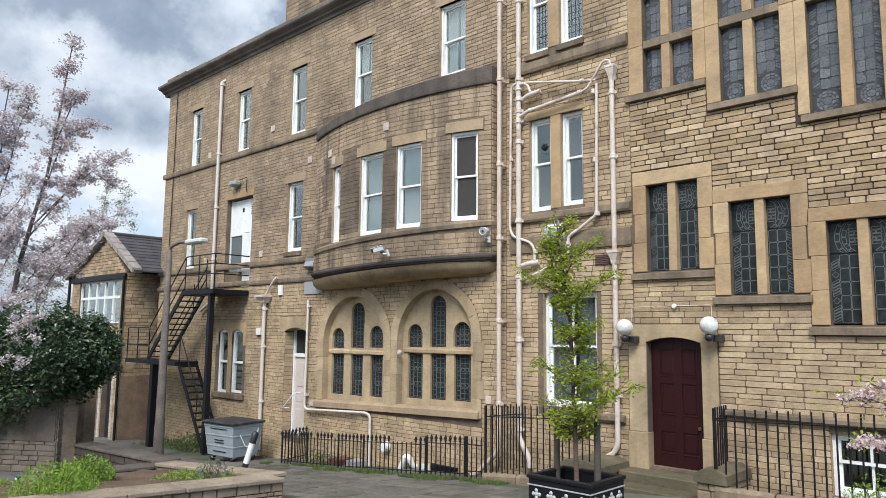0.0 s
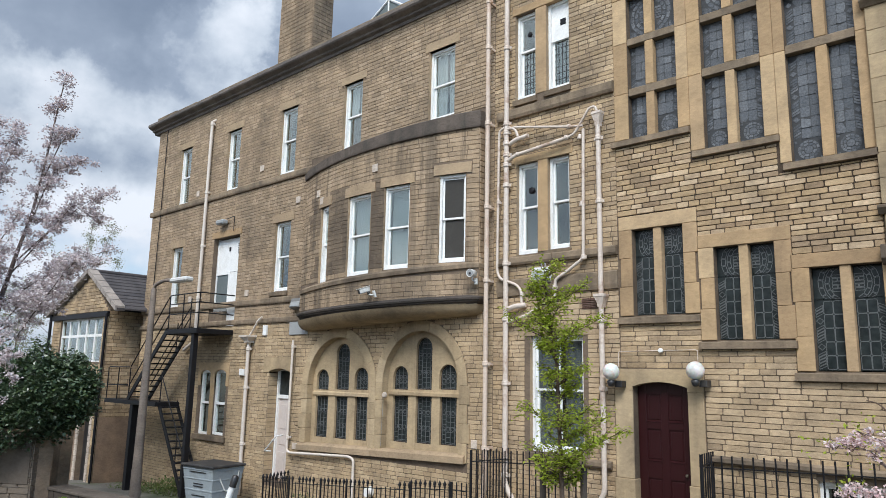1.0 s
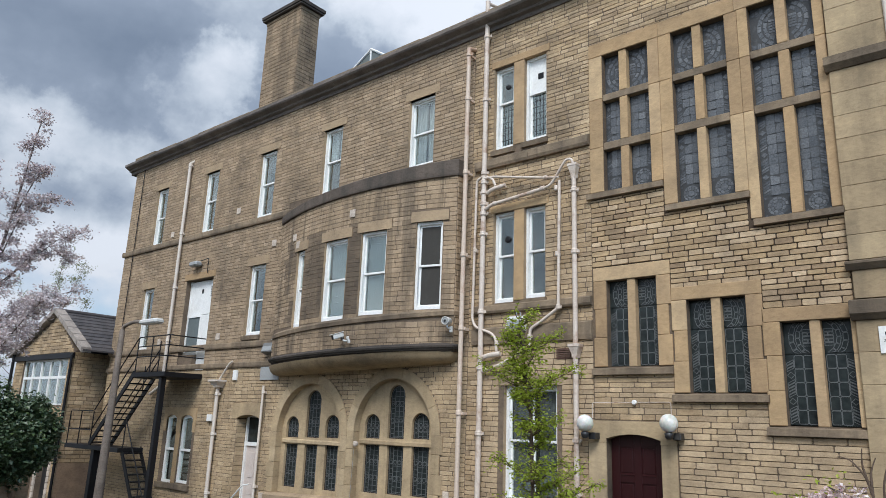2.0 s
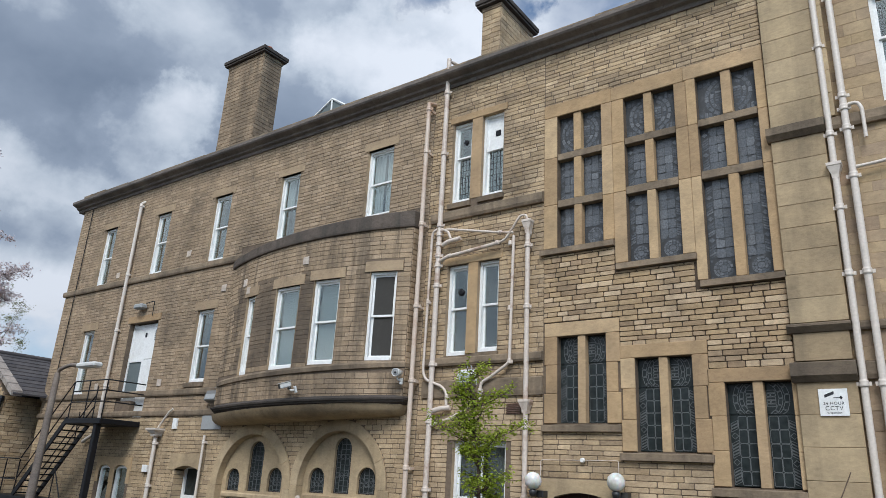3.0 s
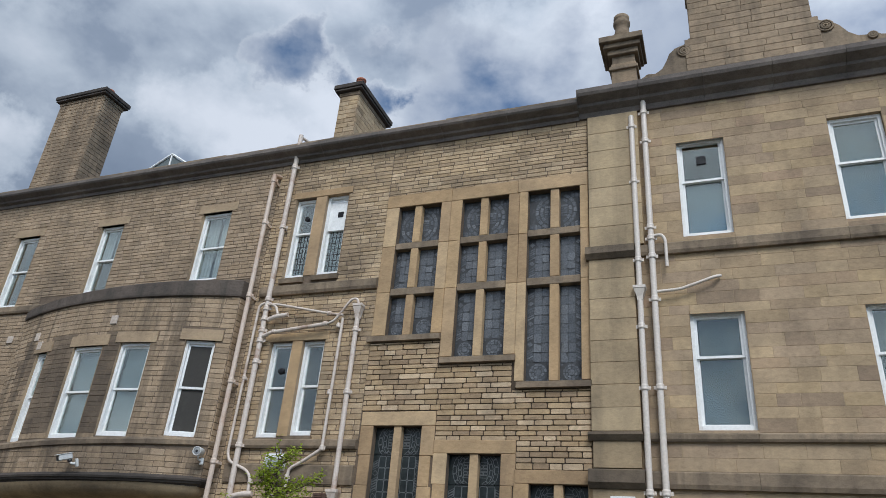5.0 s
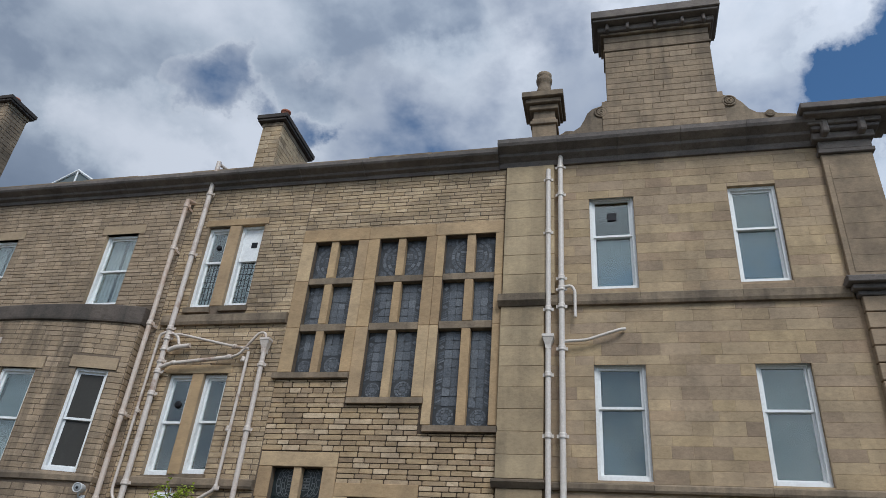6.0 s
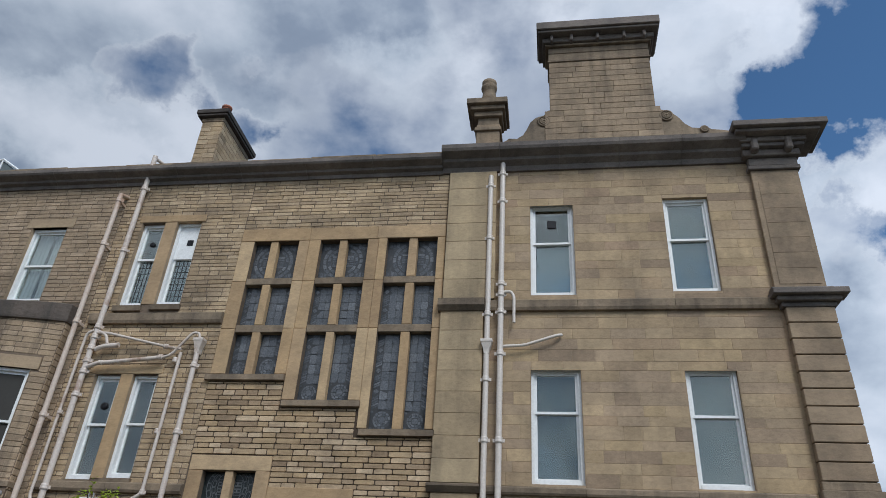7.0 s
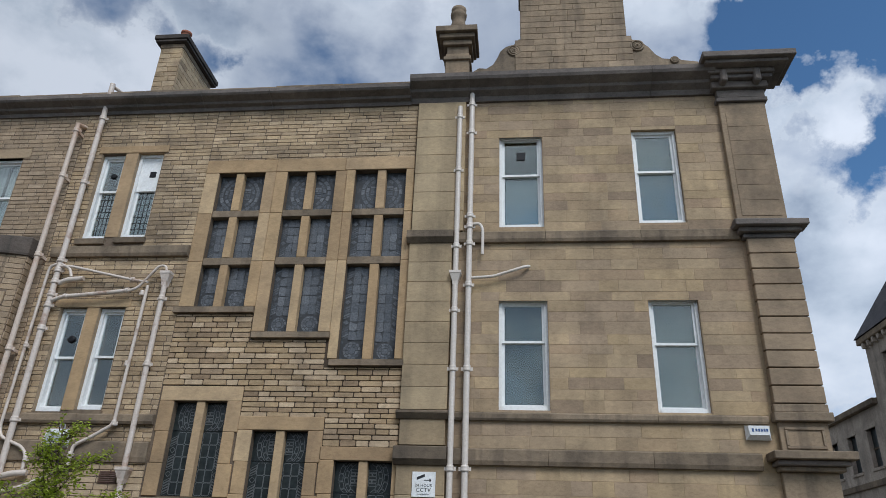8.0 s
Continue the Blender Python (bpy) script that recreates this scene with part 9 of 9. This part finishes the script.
for pts in ([(-0.80, -6.25, 2.0), (-0.95, -6.2, 2.7), (-0.95, -6.2, 3.2), (-0.90, -6.2, 3.37), (-0.81, -6.2, 3.52), (-0.72, -6.2, 3.72)], [(-0.95, -6.2, 2.8), (-1.05, -6.2, 3.25), (-1.14, -6.2, 3.36), (-1.22, -6.2, 3.38)], [(-1.04, -6.2, 3.2), (-1.07, -6.2, 3.33), (-1.06, -6.2, 3.44)], [(-1.02, -6.2, 3.1), (-1.02, -6.2, 3.28), (-0.98, -6.2, 3.38)]):
    s = Shape()
    s.tube(arc_path(pts, 0.1), 0.010, 6, 0.004)
    part("twig", s, MAT_BARK, ob)
GREENISH = leaf_mat("sparse_spring_leaves", [(0.16, 0.20, 0.08), (0.26, 0.27, 0.14), (0.30, 0.27, 0.20)], through=0.4)
blossom_tree("distant pale green tree behind the ivy", [(-57.0, 5.0, -1.0), (-57.0, 5.0, 3.0), (-57.2, 5.0, 6.0), (-57.0, 5.0, 9.6)], [
    [(-57.0, 5.0, 3.0), (-55.4, 5.0, 5.4), (-54.6, 5.2, 7.6), (-54.0, 5.4, 8.6)], [(-57.0, 5.0, 3.4), (-59.0, 5.0, 5.6), (-60.4, 5.0, 7.4), (-61.2, 5.0, 9.2)], [(-57.0, 5.0, 4.2), (-56.0, 5.2, 6.6), (-55.6, 5.2, 8.8)], [(-57.0, 5.0, 2.6), (-60.4, 5.0, 4.4), (-63.0, 5.0, 6.0), (-64.5, 5.0, 8.4)], [(-57.0, 5.0, 2.6), (-54.2, 5.0, 3.8), (-52.6, 5.0, 5.4)]], 45, clumps=15, petal=0.09, mat=GREENISH, size=0.5, thick=0.10, reach=1.3)
blossom_tree("distant bare birch with a haze of spring leaves", [(-46.0, 5.0, -1.0), (-46.0, 5.0, 6.0), (-46.0, 5.0, 10.0), (-45.8, 5.2, 13.4)], [
    [(-46.0, 5.0, 5.0), (-44.6, 5.8, 8.0), (-44.0, 6.4, 10.8)], [(-46.0, 5.0, 6.0), (-47.2, 4.0, 9.0), (-47.6, 3.4, 11.5)], [(-46.0, 5.0, 8.0), (-44.9, 5.6, 10.6), (-44.6, 6.0, 12.6)], [(-46.0, 5.0, 4.0), (-48.4, 3.6, 6.0), (-49.5, 3.0, 7.5)], [(-46.0, 5.0, 4.0), (-44.0, 6.2, 6.0), (-43.0, 7.0, 7.6)]], 44, clumps=16, petal=0.07, mat=GREENISH, size=0.35)


# ---- the outbuilding ----
def outbuilding():
    ob = thing("outbuilding", "two-storey stone outbuilding with a tiled gable roof", "outbuilding")
    X0, X1, YF, YB, ZE, ZR = -32.6, -27.1, -1.0, 5.0, 5.62, 7.12
    XM = -29.0
    holes = [(-31.76, -27.55, 3.7, 5.40), (-28.75, -27.75, -1.0, 2.9)]
    s = Shape()
    wall_shell(s, X0, X1, -1.5, ZE, holes, 0.35)
    s.v = [(x, y + YF, z) for x, y, z in s.v]
    s.plate([(X0, ZE), (X1, ZE), (X1 + 0.0, ZE + 0.05), (XM, ZR), (X0, ZE + 0.05)], YF, YF + 0.35)
    s.box(X1 - 0.35, X1, YF + 0.35, YB, -1.5, ZE).box(X0, X0 + 0.35, YF + 0.35, YB, -1.5, ZE).box(X0, X1, YB, YB + 0.3, -1.5, ZE)
    part("wall_core", s, MAT_MORTAR, ob)
    rng = random.Random(17)
    f = Shape()

    def blocked(za, zb):
        z = (za + zb) / 2
        out = rect_block([(-31.76, -27.55, 3.7, 5.62), (-28.9, -27.6, -1.5, 3.05), (X0, -28.9, -1.5, 1.7)])(za, zb)
        if z > ZE:
            t = (z - ZE) / (ZR - ZE)
            out += [(X0 - 1, X0 + (XM - X0) * t + 0.05), (X1 - (X1 - XM) * t - 0.05, X1 + 1)]
        return out

    for a, b2, c2, d2 in lay(X0, X1, -1.4, ZR - 0.1, blocked, (0.12, 0.15), (0.26, 0.55), rng, 0.010):
        stone_faces(f, a, b2, c2, d2, YF, 0.02, 0.012, rng)
    g = Shape()
    for a, b2, c2, d2 in lay(YF, YB, -1.4, ZE, lambda za, zb: [(-5, 9)] if zb < 1.7 else [], (0.12, 0.15), (0.26, 0.55), rng, 0.010):
        stone_faces(g, a, b2, c2, d2, 0.0, 0.02, 0.012, rng)
    f.add([(X1 - q, p, z) for p, q, z in g.v], g.f)
    tagged(part("wall_facing", f, MAT_STONE, ob), kind="stuff")
    rend = stone("brown_render", [(0.22, 0.165, 0.115), (0.24, 0.18, 0.125)], soot=0.35, relief=0.3)
    stone_box(ob, "rendered_base", X0, -28.92, -1.4, 1.7, YF - 0.03, YF, rend)
    s = Shape()
    s.box(X1, X1 + 0.03, YF - 0.02, YB, -1.4, 1.7)
    part("rendered_base", s, rend, ob)
    # roof: rows of tiles on both slopes
    rows = 11
    for side, XE in ((1, -26.05), (-1, -33.0)):
        ze = ZE - 0.02
        for i in range(rows):
            t0, t1 = i / rows, (i + 1) / rows
            xa, xb = XE + (XM - XE) * t0, XE + (XM - XE) * t1
            za, zb = ze + (ZR + 0.12 - ze) * t0, ze + (ZR + 0.12 - ze) * t1
            s = Shape()
            v = [(xa, YF - 0.18, za + 0.06), (xa, YB, za + 0.06), (xb, YB, zb + 0.035), (xb, YF - 0.18, zb + 0.035), (xa, YF - 0.18, za), (xa, YB, za), (xb, YB, zb - 0.02), (xb, YF - 0.18, zb - 0.02)]
            s.add(v, [(0, 1, 2, 3), (7, 6, 5, 4), (0, 4, 5, 1), (1, 5, 6, 2), (2, 6, 7, 3), (3, 7, 4, 0)])
            part("roof_course", s, MAT_SLATE, ob)
        for i in range(6):
            t0, t1 = i / 6 + 0.01, (i + 1) / 6 - 0.01
            s = Shape()
            xa, xb = XE + (XM - XE) * t0, XE + (XM - XE) * t1
            za, zb = ze + (ZR + 0.12 - ze) * t0, ze + (ZR + 0.12 - ze) * t1
            v = [(xa, YF - 0.24, za - 0.06), (xb, YF - 0.24, zb - 0.06), (xb, YF - 0.24, zb + 0.13), (xa, YF - 0.24, za + 0.13)]
            v += [(a, YF + 0.12, c2) for a, b2, c2 in v]
            s.add(v, [(0, 1, 2, 3), (7, 6, 5, 4), (0, 4, 5, 1), (1, 5, 6, 2), (2, 6, 7, 3), (3, 7, 4, 0)])
            part("verge_coping", s, MAT_CONCRETE, ob, "pale grey stone verge coping")
    s = Shape()
    s.tube([(XM, YF - 0.2, ZR + 0.15), (XM, YB, ZR + 0.15)], 0.10, 8)
    part("ridge", s, MAT_SLATE, ob)
    stone_box(ob, "fascia", X0 - 0.1, X1 + 0.05, 5.40, 5.60, YF - 0.10, YF, MAT_BLACK)
    a, b2, c2, d2 = -31.76, -27.55, 3.7, 5.38
    s = Shape()
    for i in range(6):
        x = a + (b2 - a) * i / 5
        s.box(x - 0.05, x + 0.05, YF + 0.06, YF + 0.16, c2, d2)
    for z in (c2, 4.72, d2):
        s.box(a, b2, YF + 0.07, YF + 0.15, z - 0.05, z + 0.05)
    win = part("window", s, MAT_WHITE, ob, "broad white casement window")
    for i in range(5):
        for z0, z1 in ((c2 + 0.05, 4.67), (4.77, d2 - 0.05)):
            g = Shape()
            g.box(a + (b2 - a) * i / 5 + 0.05, a + (b2 - a) * (i + 1) / 5 - 0.05, YF + 0.10, YF + 0.106, z0, z1)
            part("pane", g, MAT_GLASS, win).visible_shadow = False
    s = Shape()
    s.box(X0 + 0.4, X1 - 0.4, YF + 1.6, YF + 1.7, -1.4, ZE)
    part("inner_wall", s, MAT_ROOM, ob)
    s = Shape()
    s.box(-28.75, -27.75, YF + 0.2, YF + 0.26, -1.0, 2.9)
    part("door", s, MAT_DARK, ob, "dark painted door")
    for x in (-28.86, -27.68):
        for i in range(20):
            stone_box(ob, "whitewashed_brick", x - 0.1, x + 0.1, -1.0 + i * 0.2, -1.0 + i * 0.2 + 0.19, YF - 0.05, YF + 0.1, MAT_VENT, 0.01)
    pipe("black iron downpipe on the outbuilding corner", [([(X1 + 0.02, YF - 0.10, 5.5), (X1 + 0.02, YF - 0.10, -0.7)], 0.05)], mat=MAT_BLACK)
    pipe("black iron downpipe on the outbuilding", [([(X0 - 0.1, YF - 0.10, 6.2), (X0 - 0.1, YF - 0.10, -0.7)], 0.06)], mat=MAT_BLACK)


outbuilding()


# ---- the terrace across the street ----
def far_building():
    ob = thing("far_building", "grey stone terrace with a corner tower across the street", "building")
    X = 16.0
    for name, y0, y1, zt in (("wing", 20.9, 44.0, 11.67), ("tower", 10.0, 20.9, 14.4)):
        holes = []
        n_ = 6 if name == "wing" else 3
        for j, z in enumerate((2.2, 5.6, 8.8, 11.6)):
            if z + 2.0 > zt:
                continue
            for i in range(n_):
                y = y0 + (y1 - y0) * (i + 0.5) / n_ if name == "tower" else y0 + 1.2 + i * 2.1
                holes.append((y - 0.45, y + 0.45, z, z + 1.7))
        s = Shape()
        wall_shell(s, y0, y1, -2, zt, holes, 0.4)
        s.v = [(X + y, x, z) for x, y, z in s.v]
        s.box(X + 0.4, X + 9, y0, y0 + 0.3, -2, zt).box(X + 0.4, X + 9, y1 - 0.3, y1, -2, zt).box(X + 8.7, X + 9, y0 + 0.3, y1 - 0.3, -2, zt)
        w = part(name, s, MAT_FAR, ob)
        for a, b2, c2, d2 in holes:
            g = Shape()
            g.box(X + 0.2, X + 0.23, a, b2, c2, d2)
            part("window_pane", g, MAT_LEADED, w)
            g = Shape()
            g.box(X + 0.15, X + 0.22, a, b2, (c2 + d2) / 2 - 0.04, (c2 + d2) / 2 + 0.04)
            part("sash_bar", g, MAT_SILL, w)
            g = Shape()
            g.box(X - 0.06, X + 0.2, a - 0.12, b2 + 0.12, c2 - 0.14, c2, 0.02)
            part("sill", g, MAT_FAR, w)
            g = Shape()
            g.box(X - 0.03, X + 0.2, a - 0.15, b2 + 0.15, d2, d2 + 0.22, 0.02)
            part("lintel", g, MAT_FAR, w)
        for z, o in ((zt - 0.3, 0.25), (4.6, 0.12), (8.0, 0.12)):
            g = Shape()
            g.box(X - o, X + 0.1, y0 - (o if name == "tower" else 0), y1 if name == "wing" else y1 + o, z, z + 0.28, 0.03)
            part("cornice", g, MAT_SILL, w)
        g = Shape()
        if name == "tower":
            v = [(X - 0.3, y0 - 0.3, zt), (X + 9, y0 - 0.3, zt), (X + 9, y1 + 0.3, zt), (X - 0.3, y1 + 0.3, zt), (X + 1.6, y0 + 1.6, zt + 3.4), (X + 7, y0 + 1.6, zt + 3.4), (X + 7, y1 - 1.6, zt + 3.4), (X + 1.6, y1 - 1.6, zt + 3.4)]
            g.add(v, [(3, 2, 1, 0), (4, 5, 6, 7), (0, 1, 5, 4), (1, 2, 6, 5), (2, 3, 7, 6), (3, 0, 4, 7)])
        else:
            g.add([(X, y0, zt), (X, y1, zt), (X + 4.5, y1, zt + 1.2), (X + 4.5, y0, zt + 1.2), (X + 9, y0, zt), (X + 9, y1, zt)], [(0, 1, 2, 3), (3, 2, 5, 4), (0, 3, 4), (1, 5, 2)])
        roof = part("roof", g, MAT_SLATE, ob)
        if name == "tower":
            for y in (11.6, 14.6, 17.6):
                g = Shape()
                pts = [(-0.3 + 1.9 * f, y + 1.9 * 0, zt + 3.4 * f) for f in (0.28, 0.72)]
                (xa, _, za), (xb, _, zb) = pts
                g.add([(X + xa - 0.08, y, za + 0.03), (X + xa - 0.08, y + 0.9, za + 0.03), (X + xb - 0.08, y + 0.9, zb + 0.03), (X + xb - 0.08, y, zb + 0.03), (X + xa + 0.1, y, za - 0.05), (X + xa + 0.1, y + 0.9, za - 0.05), (X + xb + 0.1, y + 0.9, zb - 0.05), (X + xb + 0.1, y, zb - 0.05)],
                      [(0, 1, 2, 3), (7, 6, 5, 4), (0, 4, 5, 1), (1, 5, 6, 2), (2, 6, 7, 3), (3, 7, 4, 0)])
                part("skylight", g, MAT_GREY_PALE, roof, "pale framed roof light")
            for i in range(22):
                g = Shape()
                g.box(X - 0.22, X, 10.1 + i * 0.5, 10.28 + i * 0.5, zt - 0.55, zt - 0.3, 0.02)
                part("eaves_bracket", g, MAT_FAR, roof)


far_building()


# ---- stone flags of the yard ----
def paving():
    rng = random.Random(51)
    ob = thing("pavement", "uneven grey stone flags with mossy joints", "pavement", kind="structure")
    m, nt, n, l, b = material("grey_stone_flag")
    g = n.new("ShaderNodeObjectInfo")
    c = ramp(nt, g.outputs["Random"], [(0, (0.085, 0.077, 0.064)), (0.35, (0.15, 0.135, 0.112)), (0.7, (0.11, 0.10, 0.082)), (1, (0.175, 0.158, 0.13))])
    c = mixed(nt, 1.0, c, ramp(nt, noise_tex(nt, 2.2, 6), [(0.3, (0.7,) * 3), (0.7, (1.15,) * 3)]), "MULTIPLY")
    c = mixed(nt, ramp(nt, noise_tex(nt, 1.3, 6, 0.65), [(0.52, (0, 0, 0)), (0.64, (0.75,) * 3)]), c, (0.060, 0.066, 0.026))
    l.new(mixed(nt, 1.0, c, ramp(nt, noise_tex(nt, 55, 3), [(0.3, (0.8,) * 3), (0.7, (1.15,) * 3)]), "MULTIPLY"), b.inputs["Base Color"])
    b.inputs["Roughness"].default_value = 0.85
    bump(nt, b, noise_tex(nt, 25, 4), 0.4, 0.015)
    s = Shape()
    s.box(-0.5, 0.5, -0.5, 0.5, -0.06, 0.0, 0.012)
    me = s.mesh("paving_flag", m)
    tilt_x, tilt_y = math.atan(0.083), math.atan(0.055)
    y, k = -1.75, 0
    while y > -7.2:
        d = rng.uniform(0.30, 0.42)
        x = -16.4 + rng.uniform(0, 0.4)
        while x < -5.6 and k < 300:
            w = rng.uniform(0.5, 0.95)
            cx, cy = x + w / 2, y - d / 2
            if not (cy < -5.3 and cx < -8.5):
                q = new("paving_flag", me)
                q.parent = ob
                q.matrix_local = pose(cx, cy, ground_z(cx, cy) + 0.026 + rng.uniform(-0.010, 0.010), -math.degrees(tilt_y) + rng.gauss(0, 0.9), -math.degrees(tilt_x) + rng.gauss(0, 0.9), rng.gauss(0, 1.0)) @ Matrix.Diagonal((w - 0.03, d - 0.03, 1, 1))
                k += 1
            x += w
        y -= d


paving()


# ---- single stones of the stair wall ----
def near_stones():
    rng = random.Random(77)
    shared = []
    for number in range(28):
        s = Shape()
        q = [rng.uniform(0.015, 0.06) for _ in range(4)]
        h = [rng.uniform(0.05, 0.20) for _ in range(4)]
        t = [rng.uniform(0.8, 1.1) for _ in range(4)]
        ring = [(-0.5 + q[0], -0.5, 0), (0.5 - q[1], -0.5, 1), (0.5, -0.5 + h[1], 1), (0.5, 0.5 - h[2], 2), (0.5 - q[2], 0.5, 2), (-0.5 + q[3], 0.5, 3), (-0.5, 0.5 - h[3], 3), (-0.5, -0.5 + h[0], 0)]
        ring = [(x + rng.uniform(-0.008, 0.008), z + rng.uniform(-0.025, 0.025), k) for x, z, k in ring]
        v = [(x, 0.0, z) for x, z, k in ring] + [(x * 0.97, -t[k], z * 0.93) for x, z, k in ring]
        s.add(v, [tuple(range(8, 16))] + [(i, (i + 1) % 8, 8 + (i + 1) % 8, 8 + i) for i in range(8)])
        shared.append(s.mesh("stone", MAT_STONE_OBJ if number < 14 else MAT_STONE_PLAIN))
    s = Shape()
    s.plate([(-6.48, 6.57), (-4.93, 6.57), (-4.93, 6.04), (-3.38, 6.04), (-3.38, 5.54), (-2.06, 5.54), (-2.06, 6.95), (-3.4, 6.95), (-3.4, 7.45), (-4.9, 7.45), (-4.9, 7.95), (-6.48, 7.95)], -0.004, 0.0)
    part("open_joint", s, MAT_MORTAR_DARK, WALL_S)
    for side, a, b2, c2, d2 in NEAR_STONES:
        ob = new("stone", shared[rng.randrange(14) + (14 if c2 < 5.3 else 0)])
        ob.parent = WALL_S if side == "stair" else WALL
        ob.location = ((a + b2) / 2, -0.002, (c2 + d2) / 2)
        ob.scale = (b2 - a, rng.uniform(0.014, 0.026) if c2 > 5.3 else rng.uniform(0.008, 0.015), d2 - c2)
    blocks = []
    for _ in range(6):
        s = Shape()
        t = [rng.uniform(0.85, 1.0) for _ in range(4)]
        e = [(rng.uniform(0.004, 0.009), rng.uniform(0.010, 0.020)) for _ in range(4)]
        v = [(-0.5, 0, -0.5), (0.5, 0, -0.5), (0.5, 0, 0.5), (-0.5, 0, 0.5), (-0.5 + e[0][0], -t[0], -0.5 + e[0][1]), (0.5 - e[1][0], -t[1], -0.5 + e[1][1]), (0.5 - e[2][0], -t[2], 0.5 - e[2][1]), (-0.5 + e[3][0], -t[3], 0.5 - e[3][1])]
        s.add(v, [(4, 5, 6, 7), (0, 1, 5, 4), (1, 2, 6, 5), (2, 3, 7, 6), (3, 0, 4, 7)])
        blocks.append(s.mesh("ashlar_block", MAT_ASHLAR))
    for a, b2, c2, d2 in NEAR_ASHLAR:
        ob = new("ashlar_block", blocks[rng.randrange(6)])
        ob.parent = WALL_R
        ob.location = ((a + b2) / 2, 0.0, (c2 + d2) / 2)
        ob.scale = (b2 - a, rng.uniform(0.0032, 0.0060), d2 - c2)


near_stones()
